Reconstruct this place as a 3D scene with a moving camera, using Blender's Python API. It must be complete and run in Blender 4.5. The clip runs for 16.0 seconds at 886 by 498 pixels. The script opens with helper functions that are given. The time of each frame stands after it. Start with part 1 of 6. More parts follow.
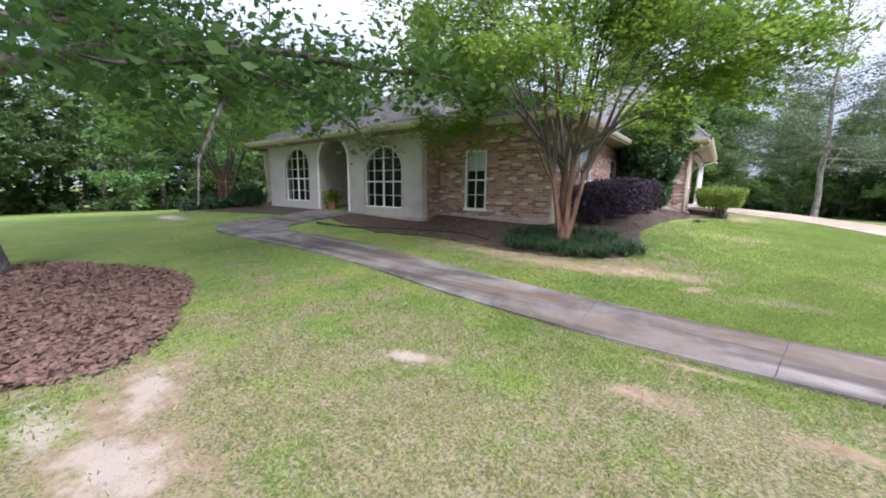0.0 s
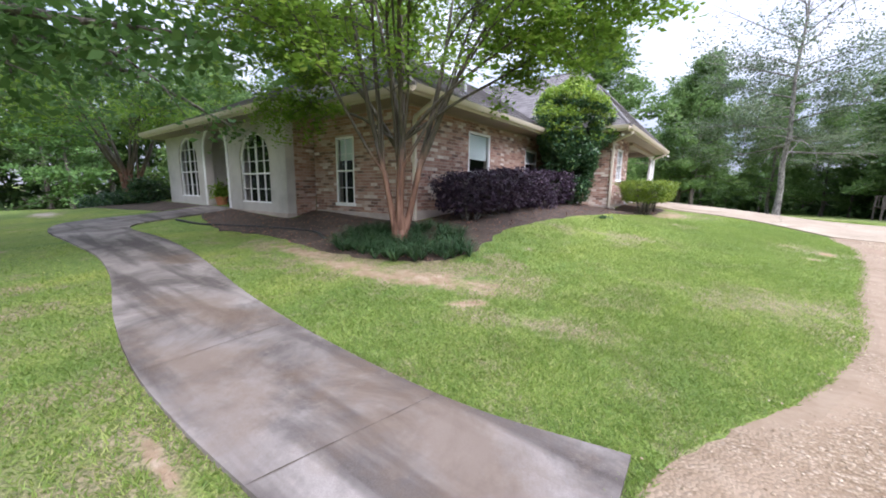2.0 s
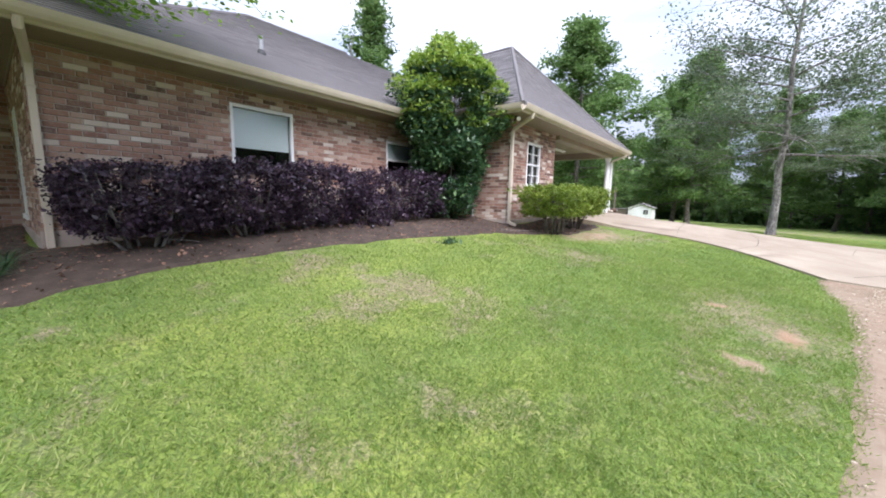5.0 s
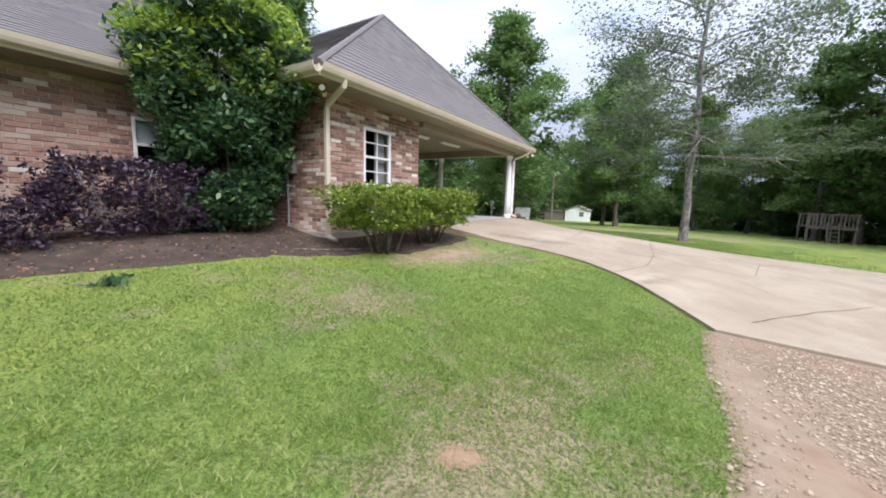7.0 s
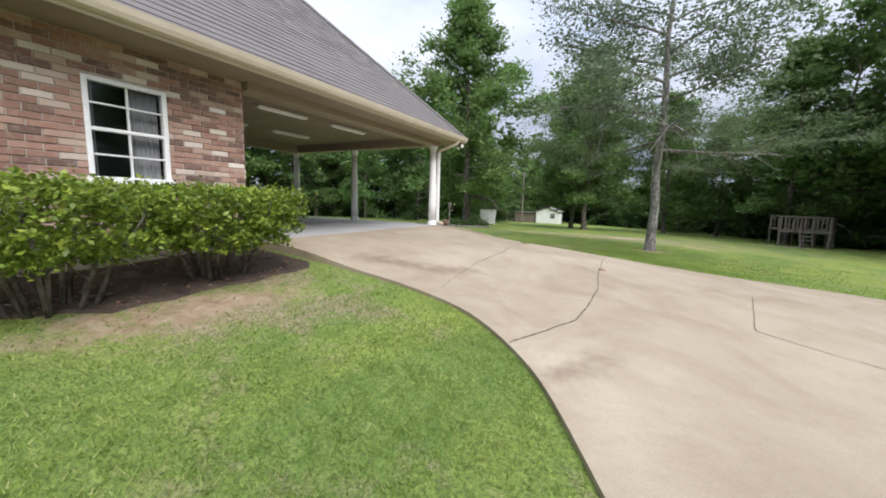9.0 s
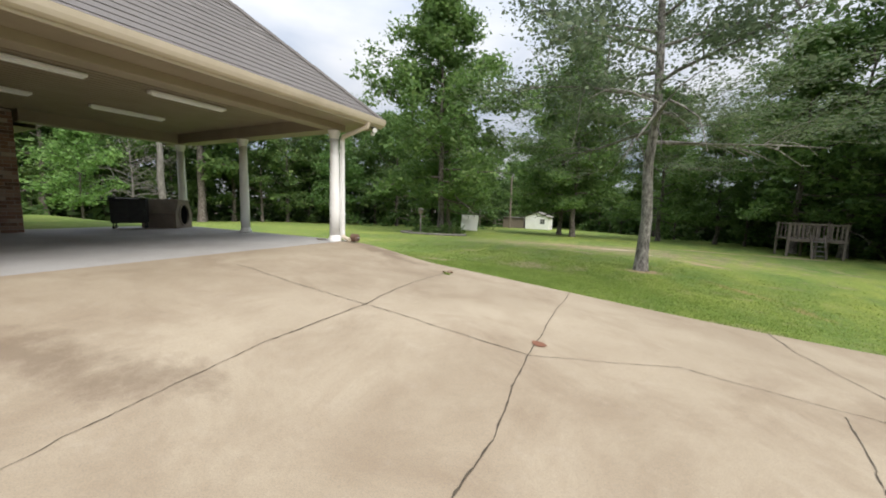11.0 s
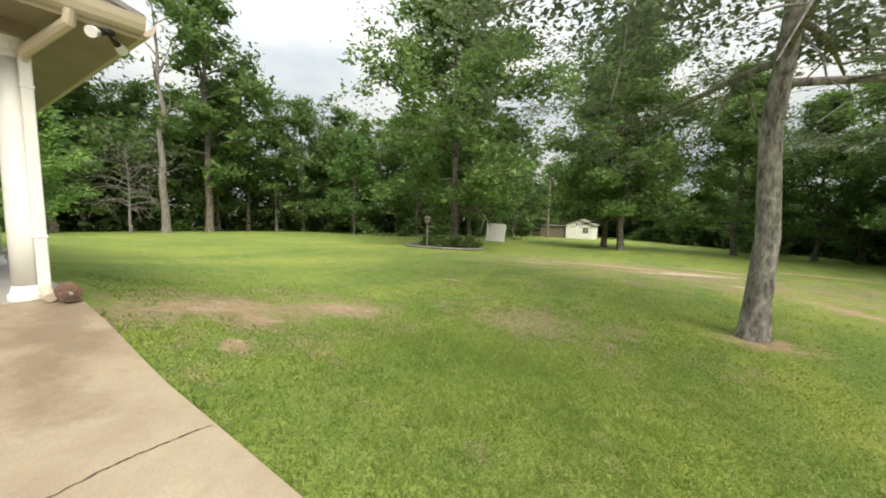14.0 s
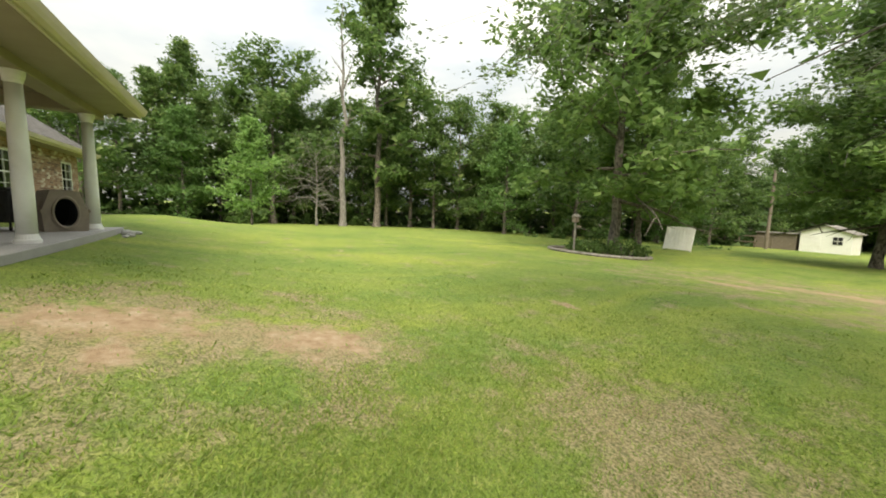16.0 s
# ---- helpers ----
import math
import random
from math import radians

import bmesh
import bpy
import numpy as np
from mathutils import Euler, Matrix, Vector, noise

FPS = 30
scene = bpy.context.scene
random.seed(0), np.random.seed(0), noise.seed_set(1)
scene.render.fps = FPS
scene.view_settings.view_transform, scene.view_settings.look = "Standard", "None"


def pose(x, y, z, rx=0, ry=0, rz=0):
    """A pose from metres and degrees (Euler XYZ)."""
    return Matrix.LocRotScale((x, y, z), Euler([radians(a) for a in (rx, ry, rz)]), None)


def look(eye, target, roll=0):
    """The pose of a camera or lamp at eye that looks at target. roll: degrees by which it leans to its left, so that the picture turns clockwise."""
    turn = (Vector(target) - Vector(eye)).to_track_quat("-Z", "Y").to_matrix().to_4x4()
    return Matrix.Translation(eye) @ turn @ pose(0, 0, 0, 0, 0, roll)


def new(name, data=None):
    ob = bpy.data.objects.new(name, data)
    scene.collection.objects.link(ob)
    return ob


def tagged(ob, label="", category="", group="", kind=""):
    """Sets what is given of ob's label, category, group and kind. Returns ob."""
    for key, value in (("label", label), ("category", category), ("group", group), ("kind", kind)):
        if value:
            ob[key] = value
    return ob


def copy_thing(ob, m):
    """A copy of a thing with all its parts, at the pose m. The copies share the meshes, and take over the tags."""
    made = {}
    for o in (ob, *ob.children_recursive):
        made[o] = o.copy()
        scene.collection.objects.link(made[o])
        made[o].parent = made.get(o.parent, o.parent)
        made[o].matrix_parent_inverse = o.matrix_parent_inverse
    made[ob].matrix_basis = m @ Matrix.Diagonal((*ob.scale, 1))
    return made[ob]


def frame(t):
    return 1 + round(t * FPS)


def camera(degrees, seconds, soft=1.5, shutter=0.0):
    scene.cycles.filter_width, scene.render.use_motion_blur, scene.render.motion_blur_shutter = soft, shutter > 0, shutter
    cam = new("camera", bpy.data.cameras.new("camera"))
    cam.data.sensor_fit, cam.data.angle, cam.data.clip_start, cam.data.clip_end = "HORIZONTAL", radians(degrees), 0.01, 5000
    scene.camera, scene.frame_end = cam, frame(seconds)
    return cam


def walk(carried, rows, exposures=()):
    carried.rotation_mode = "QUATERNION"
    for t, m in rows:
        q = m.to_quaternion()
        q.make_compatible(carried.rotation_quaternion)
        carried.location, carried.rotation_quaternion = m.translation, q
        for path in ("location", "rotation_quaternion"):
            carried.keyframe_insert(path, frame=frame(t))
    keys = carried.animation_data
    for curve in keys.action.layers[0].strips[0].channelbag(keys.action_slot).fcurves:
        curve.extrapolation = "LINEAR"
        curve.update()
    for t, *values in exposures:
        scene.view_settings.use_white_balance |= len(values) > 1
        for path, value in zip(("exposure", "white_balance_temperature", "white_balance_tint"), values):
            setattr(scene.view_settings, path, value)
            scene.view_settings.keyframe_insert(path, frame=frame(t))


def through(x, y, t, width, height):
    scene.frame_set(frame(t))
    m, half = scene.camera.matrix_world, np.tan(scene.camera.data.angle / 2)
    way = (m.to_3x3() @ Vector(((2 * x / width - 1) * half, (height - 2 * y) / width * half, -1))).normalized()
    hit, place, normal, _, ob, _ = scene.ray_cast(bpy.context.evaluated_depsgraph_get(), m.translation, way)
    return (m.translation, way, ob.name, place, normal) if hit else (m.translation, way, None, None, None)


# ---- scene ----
cam = camera(101.0, 16.0, 1.85)
PATH = [
    (0, (-2.303, -10.45, 0.615), (-3.496, -8.877, 0.297), 0.8),
    (0.5, (-1.709, -9.769, 0.605), (-2.893, -8.19, 0.279), 0.7),
    (1, (-1.164, -8.97, 0.546), (-2.35, -7.391, 0.231), 0.6),
    (1.5, (-0.685, -8.173, 0.501), (-1.871, -6.594, 0.182), 0.6),
    (2, (-0.264, -7.299, 0.495), (-1.454, -5.725, 0.169), 0.7),
    (2.5, (0.134, -6.345, 0.513), (-1.07, -4.781, 0.19), 0.8),
    (3, (0.391, -5.389, 0.484), (-0.822, -3.833, 0.161), 1.0),
    (3.5, (0.628, -4.43, 0.459), (-0.603, -2.886, 0.143), 1.0),
    (3.7, (0.707, -4.048, 0.45), (-0.528, -2.506, 0.14), 0.8),
    (5.8, (1.425, 0.151, 0.589), (0.188, 1.698, 0.312), 1.6),
    (6, (1.57, 0.54, 0.600), (0.337, 2.089, 0.316), 1.8),
    (6.5, (1.665, 1.383, 0.617), (0.571, 3.036, 0.346), 1.8),
    (7, (1.75, 2.309, 0.645), (0.714, 3.998, 0.374), 1.6),
    (7.5, (1.818, 3.213, 0.690), (0.855, 4.945, 0.417), 1.3),
    (8, (1.840, 4.140, 0.722), (0.908, 5.888, 0.449), 1.3),
    (8.5, (1.921, 5.111, 0.733), (0.978, 6.855, 0.471), 1.4),
    (9, (2.0, 6.052, 0.743), (1.06, 7.797, 0.481), 1.6),
    (9.5, (2.126, 7.025, 0.771), (1.19, 8.773, 0.508), 1.9),
    (9.7, (2.189, 7.429, 0.793), (1.245, 9.173, 0.54), 2.2),
    (11.8, (2.116, 11.177, 0.852), (1.2, 12.94, 0.617), 1.3),
    (12, (2.1, 11.545, 0.858), (1.178, 13.304, 0.62), 1.2),
    (12.5, (1.989, 12.445, 0.899), (1.064, 14.204, 0.668), 1.4),
    (13, (1.844, 13.324, 0.897), (0.893, 15.07, 0.681), 1.5),
    (13.5, (1.666, 14.271, 0.914), (0.638, 15.974, 0.707), 1.5),
    (14, (1.500, 15.080, 0.900), (0.374, 16.720, 0.696), 1.2),
    (14.5, (1.445, 15.960, 0.885), (0.174, 17.488, 0.670), 1.3),
    (15, (1.353, 16.638, 0.84), (-0.016, 18.081, 0.633), 1.5),
    (15.5, (0.989, 17.487, 0.767), (-0.62, 18.655, 0.549), 1.6),
    (16, (0.633, 18.218, 0.682), (-1.093, 19.203, 0.46), 1.8),
]
EXPOSURES = [(0, 1.36, 5850, 22), (3.7, 1.32, 5800, 20), (6, 1.10, 5930, 19), (9, 0.78, 6200, 14), (12, 0.69, 6850, 9), (13.5, 0.82, 7250, 7), (14.5, 1.03, 7600, 6), (16, 1.10, 7850, 5)]
walk(cam, [(t, look(eye, target, roll)) for t, eye, target, roll in PATH], EXPOSURES)

# ---- world, sun ----
world = bpy.data.worlds.new("sky")
scene.world = world
world.use_nodes = True
wn, wl = world.node_tree.nodes, world.node_tree.links
wn.clear()
sky = wn.new("ShaderNodeTexSky")
sky.sky_type = "NISHITA"
sky.sun_disc = False
sky.sun_elevation, sky.sun_rotation = radians(47), radians(122)
sky.air_density, sky.dust_density = 1.0, 3.0
wco = wn.new("ShaderNodeTexCoord")
wmap = wn.new("ShaderNodeMapping")
wmap.inputs["Scale"].default_value = (1.6, 1.6, 4.0)
wnoise = wn.new("ShaderNodeTexNoise")
wnoise.inputs["Scale"].default_value, wnoise.inputs["Detail"].default_value = 1.6, 5.0
wramp = wn.new("ShaderNodeValToRGB")
wramp.color_ramp.elements[0].position, wramp.color_ramp.elements[1].position = 0.34, 0.68
wramp.color_ramp.elements[0].color = (3.2, 3.75, 4.6, 1)
wramp.color_ramp.elements[1].color = (5.9, 6.0, 6.2, 1)
wmix = wn.new("ShaderNodeMix")
wmix.data_type = "RGBA"
wmix.inputs["Factor"].default_value = 0.86
wbg = wn.new("ShaderNodeBackground")
wbg.inputs["Strength"].default_value = 0.105
wout = wn.new("ShaderNodeOutputWorld")
wl.new(wco.outputs["Generated"], wmap.inputs["Vector"])
wl.new(wmap.outputs["Vector"], wnoise.inputs["Vector"])
wl.new(wnoise.outputs["Fac"], wramp.inputs["Fac"])
wl.new(sky.outputs["Color"], wmix.inputs["A"])
wl.new(wramp.outputs["Color"], wmix.inputs["B"])
wsep = wn.new("ShaderNodeSeparateXYZ")
wl.new(wco.outputs["Generated"], wsep.inputs["Vector"])
wgain = wn.new("ShaderNodeMath")
wgain.operation = "MULTIPLY_ADD"
wgain.inputs[1].default_value, wgain.inputs[2].default_value = 1.6, 0.52
wl.new(wsep.outputs["Z"], wgain.inputs[0])
wscale = wn.new("ShaderNodeVectorMath")
wscale.operation = "SCALE"
wl.new(wmix.outputs["Result"], wscale.inputs[0])
wl.new(wgain.outputs["Value"], wscale.inputs["Scale"])
wl.new(wscale.outputs["Vector"], wbg.inputs["Color"])
wl.new(wbg.outputs["Background"], wout.inputs["Surface"])
sun_data = bpy.data.lights.new("sun", "SUN")
sun_data.energy, sun_data.angle, sun_data.color = 2.1, radians(35), (1.0, 0.96, 0.9)
sun = new("sun", sun_data)
sun.matrix_world = look((0, 0, 0), (-0.58, 0.36, -0.73))
sun.location = (6, -6, 30)

# ---- the lie of the land ----
GC = (-0.012, -1.104, -0.34, 0.324, -0.336, -0.235)


def ground_z(x, y):
    """Height of the lawn: the house stands on a low rise."""
    x, y = np.asarray(x, float), np.asarray(y, float)
    dx = np.maximum(np.maximum(-20 - x, x + 4.5), 0)
    dy = np.maximum(np.maximum(-1.0 - y, y - 15.5), 0)
    d = np.hypot(dx, dy)
    far = np.minimum(np.maximum(d - 10, 0), 60)
    return (GC[0] + GC[1] * (1 - np.exp(-d / 6)) + GC[2] * 0.1 * far
            + GC[3] * np.exp(-((x + 0.5) ** 2 / 16 + (y - 13) ** 2 / 16))
            + GC[4] * np.exp(-((x + 4) ** 2 / 60 + (y + 3) ** 2 / 16))
            + GC[5] * np.exp(-((x + 3) ** 2 / 40 + (y - 20) ** 2 / 10)))


def gz(x, y):
    return float(ground_z(x, y))


def smooth(a, b, v):
    t = np.clip((np.asarray(v, float) - a) / (b - a), 0, 1)
    return t * t * (3 - 2 * t)


def slab_z(x, y):
    """Top of the concrete: level under the carport, then falling with the ground."""
    return (ground_z(x, y) + 0.03) * smooth(-3.9, -1.2, x)


def spline(points, n):
    """A smooth curve through a few points."""
    p = np.array(points, float)
    p = np.vstack([2 * p[0] - p[1], p, 2 * p[-1] - p[-2]])
    out = []
    k = len(p) - 3
    for u in np.linspace(0, k - 1e-6, n):
        i = int(u)
        t = u - i
        a, b, c, d = p[i:i + 4]
        out.append(0.5 * (2 * b + (c - a) * t + (2 * a - 5 * b + 4 * c - d) * t * t + (3 * b - a - 3 * c + d) * t ** 3))
    return np.array(out)


# bare earth in the lawn: x, y, half widths, turn in degrees
PATCHES = [
    (-4.36, -8.17, 0.32, 0.13, 20), (-5.5, -9.8, 0.85, 0.36, -30), (-4.75, -10.1, 0.7, 0.42, 10), (-2.3, -6.86, 0.5, 0.05, 0), (-2.55, -7.6, 0.34, 0.14, 8), (-1.6, -7.5, 0.3, 0.12, 10),
    (-3.4, -3.5, 1.25, 0.36, 14), (-4.1, -3.75, 0.9, 0.2, 12), (-6.3, -3.55, 1.2, 0.25, 0), (-2.5, -3.9, 0.3, 0.14, 40), (-5.0, -3.7, 0.9, 0.25, 10), (0.95, 3.86, 0.14, 0.09, 30), (1.53, 3.1, 0.2, 0.34, 0), (1.2, 2.2, 0.2, 0.15, 0),
    (-1.75, 7.9, 0.55, 1.3, -12), (-3.45, 17.3, 0.6, 1.05, 0), (-3.1, 18.95, 0.6, 0.8, 0), (-2.75, 17.4, 0.3, 0.3, 0), (-1.94, 16.68, 0.24, 0.17, 0),
    (-3.62, 23.08, 0.5, 0.13, 0), (0.8, 31.2, 2.0, 0.4, 35), (2.9, 29.4, 0.6, 0.2, 0), (4.6, 27.0, 1.5, 0.5, -60), (-1.0, 32.0, 4.5, 0.6, 8), (2.5, 34.5, 2.2, 0.5, -10),
    (-4.0, 30.0, 1.3, 0.35, 0), (2.45, 22.2, 0.7, 0.5, 0), (6.0, 37.5, 2.5, 0.7, 0), (10.5, 38.6, 2.6, 0.9, 10), (-19.5, -5.5, 1.5, 0.5, 0),
]
# thin, dry stretches of lawn
THIN = [(-2.9, -8.6, 4.2, 2.1, 8), (-1.6, -7.6, 2.0, 1.2, 0), (1.25, 3.6, 0.8, 1.6, 0), (0.4, -1.6, 1.3, 0.9, 20), (-1.6, -3.9, 0.9, 0.4, 15), (-1.9, 1.3, 1.2, 0.5, 20), (-1.2, 5.2, 0.9, 0.5, 0), (-3.2, 18.2, 1.2, 2.0, 0), (-4.2, -3.2, 2.8, 0.8, 10), (-0.6, 20.7, 1.3, 1.1, 0), (1.0, 31.0, 6.0, 3.0, 0), (-1.6, 8.6, 0.8, 0.9, 0)]
# pale washed sand within the bare earth
SAND = [(-4.4, -8.2, 0.3, 0.11, 15), (-5.56, -9.75, 0.55, 0.17, -25), (-4.75, -10.12, 0.5, 0.24, 10), (-5.6, -10.35, 0.45, 0.18, 0), (1.6, 31.8, 2.0, 0.5, 30), (2.9, 29.4, 0.6, 0.2, 0), (-19.5, -5.5, 1.5, 0.4, 0)]
# orange clay washed out of the lawn
CLAY = [(4.4, 20.7, 1.4, 0.22, -62), (5.05, 18.8, 0.8, 0.2, -75), (1.53, 3.1, 0.16, 0.3, 0), (0.95, 3.86, 0.16, 0.10, 30), (2.5, 5.9, 0.2, 0.5, 0)]
MULCH = (-9.3, -10.2, 3.1, 1.75, 10)


def blob(x, y, p):
    """Distance from a patch's middle, 1 at its edge."""
    a = radians(p[4])
    dx, dy = np.asarray(x) - p[0], np.asarray(y) - p[1]
    return np.hypot((dx * math.cos(a) + dy * math.sin(a)) / p[2], (dy * math.cos(a) - dx * math.sin(a)) / p[3])


# ---- materials ----
class Nodes:
    """A short hand for node materials."""

    def __init__(self, name):
        self.mat = bpy.data.materials.new(name)
        self.mat.use_nodes = True
        self.n, self.l = self.mat.node_tree.nodes, self.mat.node_tree.links
        self.n.clear()
        self.out = self.n.new("ShaderNodeOutputMaterial")
        self.pos = self.n.new("ShaderNodeNewGeometry")

    def link(self, a, b):
        self.l.new(a, b)

    def noise(self, scale, detail=4.0, rough=0.55, stretch=None, distort=0.0):
        t = self.n.new("ShaderNodeTexNoise")
        t.inputs["Scale"].default_value, t.inputs["Detail"].default_value = scale, detail
        t.inputs["Roughness"].default_value, t.inputs["Distortion"].default_value = rough, distort
        src = self.pos.outputs["Position"]
        if stretch:
            m = self.n.new("ShaderNodeMapping")
            m.inputs["Scale"].default_value = stretch
            self.link(src, m.inputs["Vector"])
            src = m.outputs["Vector"]
        self.link(src, t.inputs["Vector"])
        return t.outputs["Fac"]

    def ramp(self, fac, stops):
        r = self.n.new("ShaderNodeValToRGB")
        e = r.color_ramp.elements
        while len(e) < len(stops):
            e.new(0.5)
        for el, (p, c) in zip(e, stops):
            el.position = p
            el.color = (*c, 1) if not isinstance(c, (int, float)) else (c, c, c, 1)
        self.link(fac, r.inputs["Fac"])
        return r.outputs["Color"]

    def mix(self, fac, a, b, mode="MIX"):
        m = self.n.new("ShaderNodeMix")
        m.data_type, m.blend_type = "RGBA", mode
        for key, v in (("Factor", fac), ("A", a), ("B", b)):
            s = [i for i in m.inputs if i.name == key and (i.type == "VALUE" if key == "Factor" else i.type == "RGBA")][0]
            if isinstance(v, (int, float)):
                s.default_value = v
            elif isinstance(v, tuple):
                s.default_value = (*v, 1)
            else:
                self.link(v, s)
        return [o for o in m.outputs if o.type == "RGBA"][0]

    def math(self, op, a, b=0.0, clamp=False):
        m = self.n.new("ShaderNodeMath")
        m.operation, m.use_clamp = op, clamp
        for s, v in zip(m.inputs, (a, b)):
            if isinstance(v, (int, float)):
                s.default_value = v
            else:
                self.link(v, s)
        return m.outputs[0]

    def finish(self, color, rough=0.8, bump=None, height=0.01, strength=0.6, metal=0.0, spec=0.5):
        b = self.n.new("ShaderNodeBsdfPrincipled")
        if isinstance(color, tuple):
            b.inputs["Base Color"].default_value = (*color, 1)
        else:
            self.link(color, b.inputs["Base Color"])
        if isinstance(rough, (int, float)):
            b.inputs["Roughness"].default_value = rough
        else:
            self.link(rough, b.inputs["Roughness"])
        b.inputs["Metallic"].default_value = metal
        b.inputs["Specular IOR Level"].default_value = spec
        if bump is not None:
            k = self.n.new("ShaderNodeBump")
            k.inputs["Distance"].default_value, k.inputs["Strength"].default_value = height, strength
            self.link(bump, k.inputs["Height"])
            self.link(k.outputs["Normal"], b.inputs["Normal"])
        self.link(b.outputs["BSDF"], self.out.inputs["Surface"])
        self.bsdf = b
        return self.mat


def plain(name, c1, c2, scale=6.0, rough=0.7, fine=90.0, height=0.003, metal=0.0, stretch=None, dirt=None, dirt_scale=1.2):
    """Paint, metal, wood: two tones, a fine grain and wide stains."""
    m = Nodes(name)
    col = m.ramp(m.noise(scale, 5.0, 0.6, stretch), [(0.3, c1), (0.7, c2)])
    if dirt:
        col = m.mix(m.ramp(m.noise(dirt_scale, 6.0, 0.65), [(0.52, 0.0), (0.75, 0.6)]), col, dirt)
    return m.finish(col, rough, m.noise(fine, 3.0, 0.6, stretch), height, 0.5, metal)


def leafy(name, dark, light, warm, scale=0.7, rough=0.5, through=0.3):
    """Leaves: each differs a little, light passes through."""
    m = Nodes(name)
    col = m.ramp(m.pos.outputs["Random Per Island"], [(0.0, dark), (0.7, light), (1.0, warm)])
    col = m.mix(m.ramp(m.noise(scale, 3.0), [(0.35, 0.0), (0.65, 0.55)]), col, dark)
    b = m.n.new("ShaderNodeBsdfPrincipled")
    m.link(col, b.inputs["Base Color"])
    b.inputs["Roughness"].default_value = rough
    b.inputs["Specular IOR Level"].default_value = 0.35
    t = m.n.new("ShaderNodeBsdfTranslucent")
    m.link(m.mix(0.5, col, light), t.inputs["Color"])
    s = m.n.new("ShaderNodeMixShader")
    s.inputs["Fac"].default_value = through
    m.link(b.outputs["BSDF"], s.inputs[1])
    m.link(t.outputs["BSDF"], s.inputs[2])
    m.link(s.outputs["Shader"], m.out.inputs["Surface"])
    return m.mat


def brick_material(name, single):
    m = Nodes(name)
    if single:
        info = m.n.new("ShaderNodeObjectInfo")
        r = info.outputs["Random"]
    else:
        r = m.pos.outputs["Random Per Island"]
    col = m.ramp(r, [(0.0, (0.12, 0.076, 0.062)), (0.2, (0.245, 0.132, 0.097)), (0.48, (0.37, 0.205, 0.15)), (0.68, (0.42, 0.27, 0.205)), (0.84, (0.46, 0.335, 0.262)), (0.92, (0.60, 0.50, 0.42)), (1.0, (0.74, 0.68, 0.60))])
    col = m.mix(m.ramp(m.noise(14.0, 5.0, 0.7), [(0.48, 0.0), (0.74, 0.45)]), col, (0.582, 0.504, 0.437))
    col = m.mix(m.ramp(m.noise(1.3, 4.0), [(0.4, 0.0), (0.7, 0.35)]), col, (0.280, 0.168, 0.123))
    return m.finish(col, 0.9, m.noise(60.0, 5.0, 0.7), 0.006, 0.7)


def mask_of(m, patches):
    """How far a place lies from the nearest of some patches, 1 at the edge."""
    mask = None
    for p in patches:
        mp = m.n.new("ShaderNodeMapping")
        mp.vector_type = "TEXTURE"
        mp.inputs["Location"].default_value = (p[0], p[1], 0)
        mp.inputs["Rotation"].default_value = (0, 0, radians(p[4]))
        mp.inputs["Scale"].default_value = (p[2], p[3], 50)
        m.link(m.pos.outputs["Position"], mp.inputs["Vector"])
        ln = m.n.new("ShaderNodeVectorMath")
        ln.operation = "LENGTH"
        m.link(mp.outputs["Vector"], ln.inputs[0])
        mask = ln.outputs["Value"] if mask is None else m.math("MINIMUM", mask, ln.outputs["Value"])
    return mask


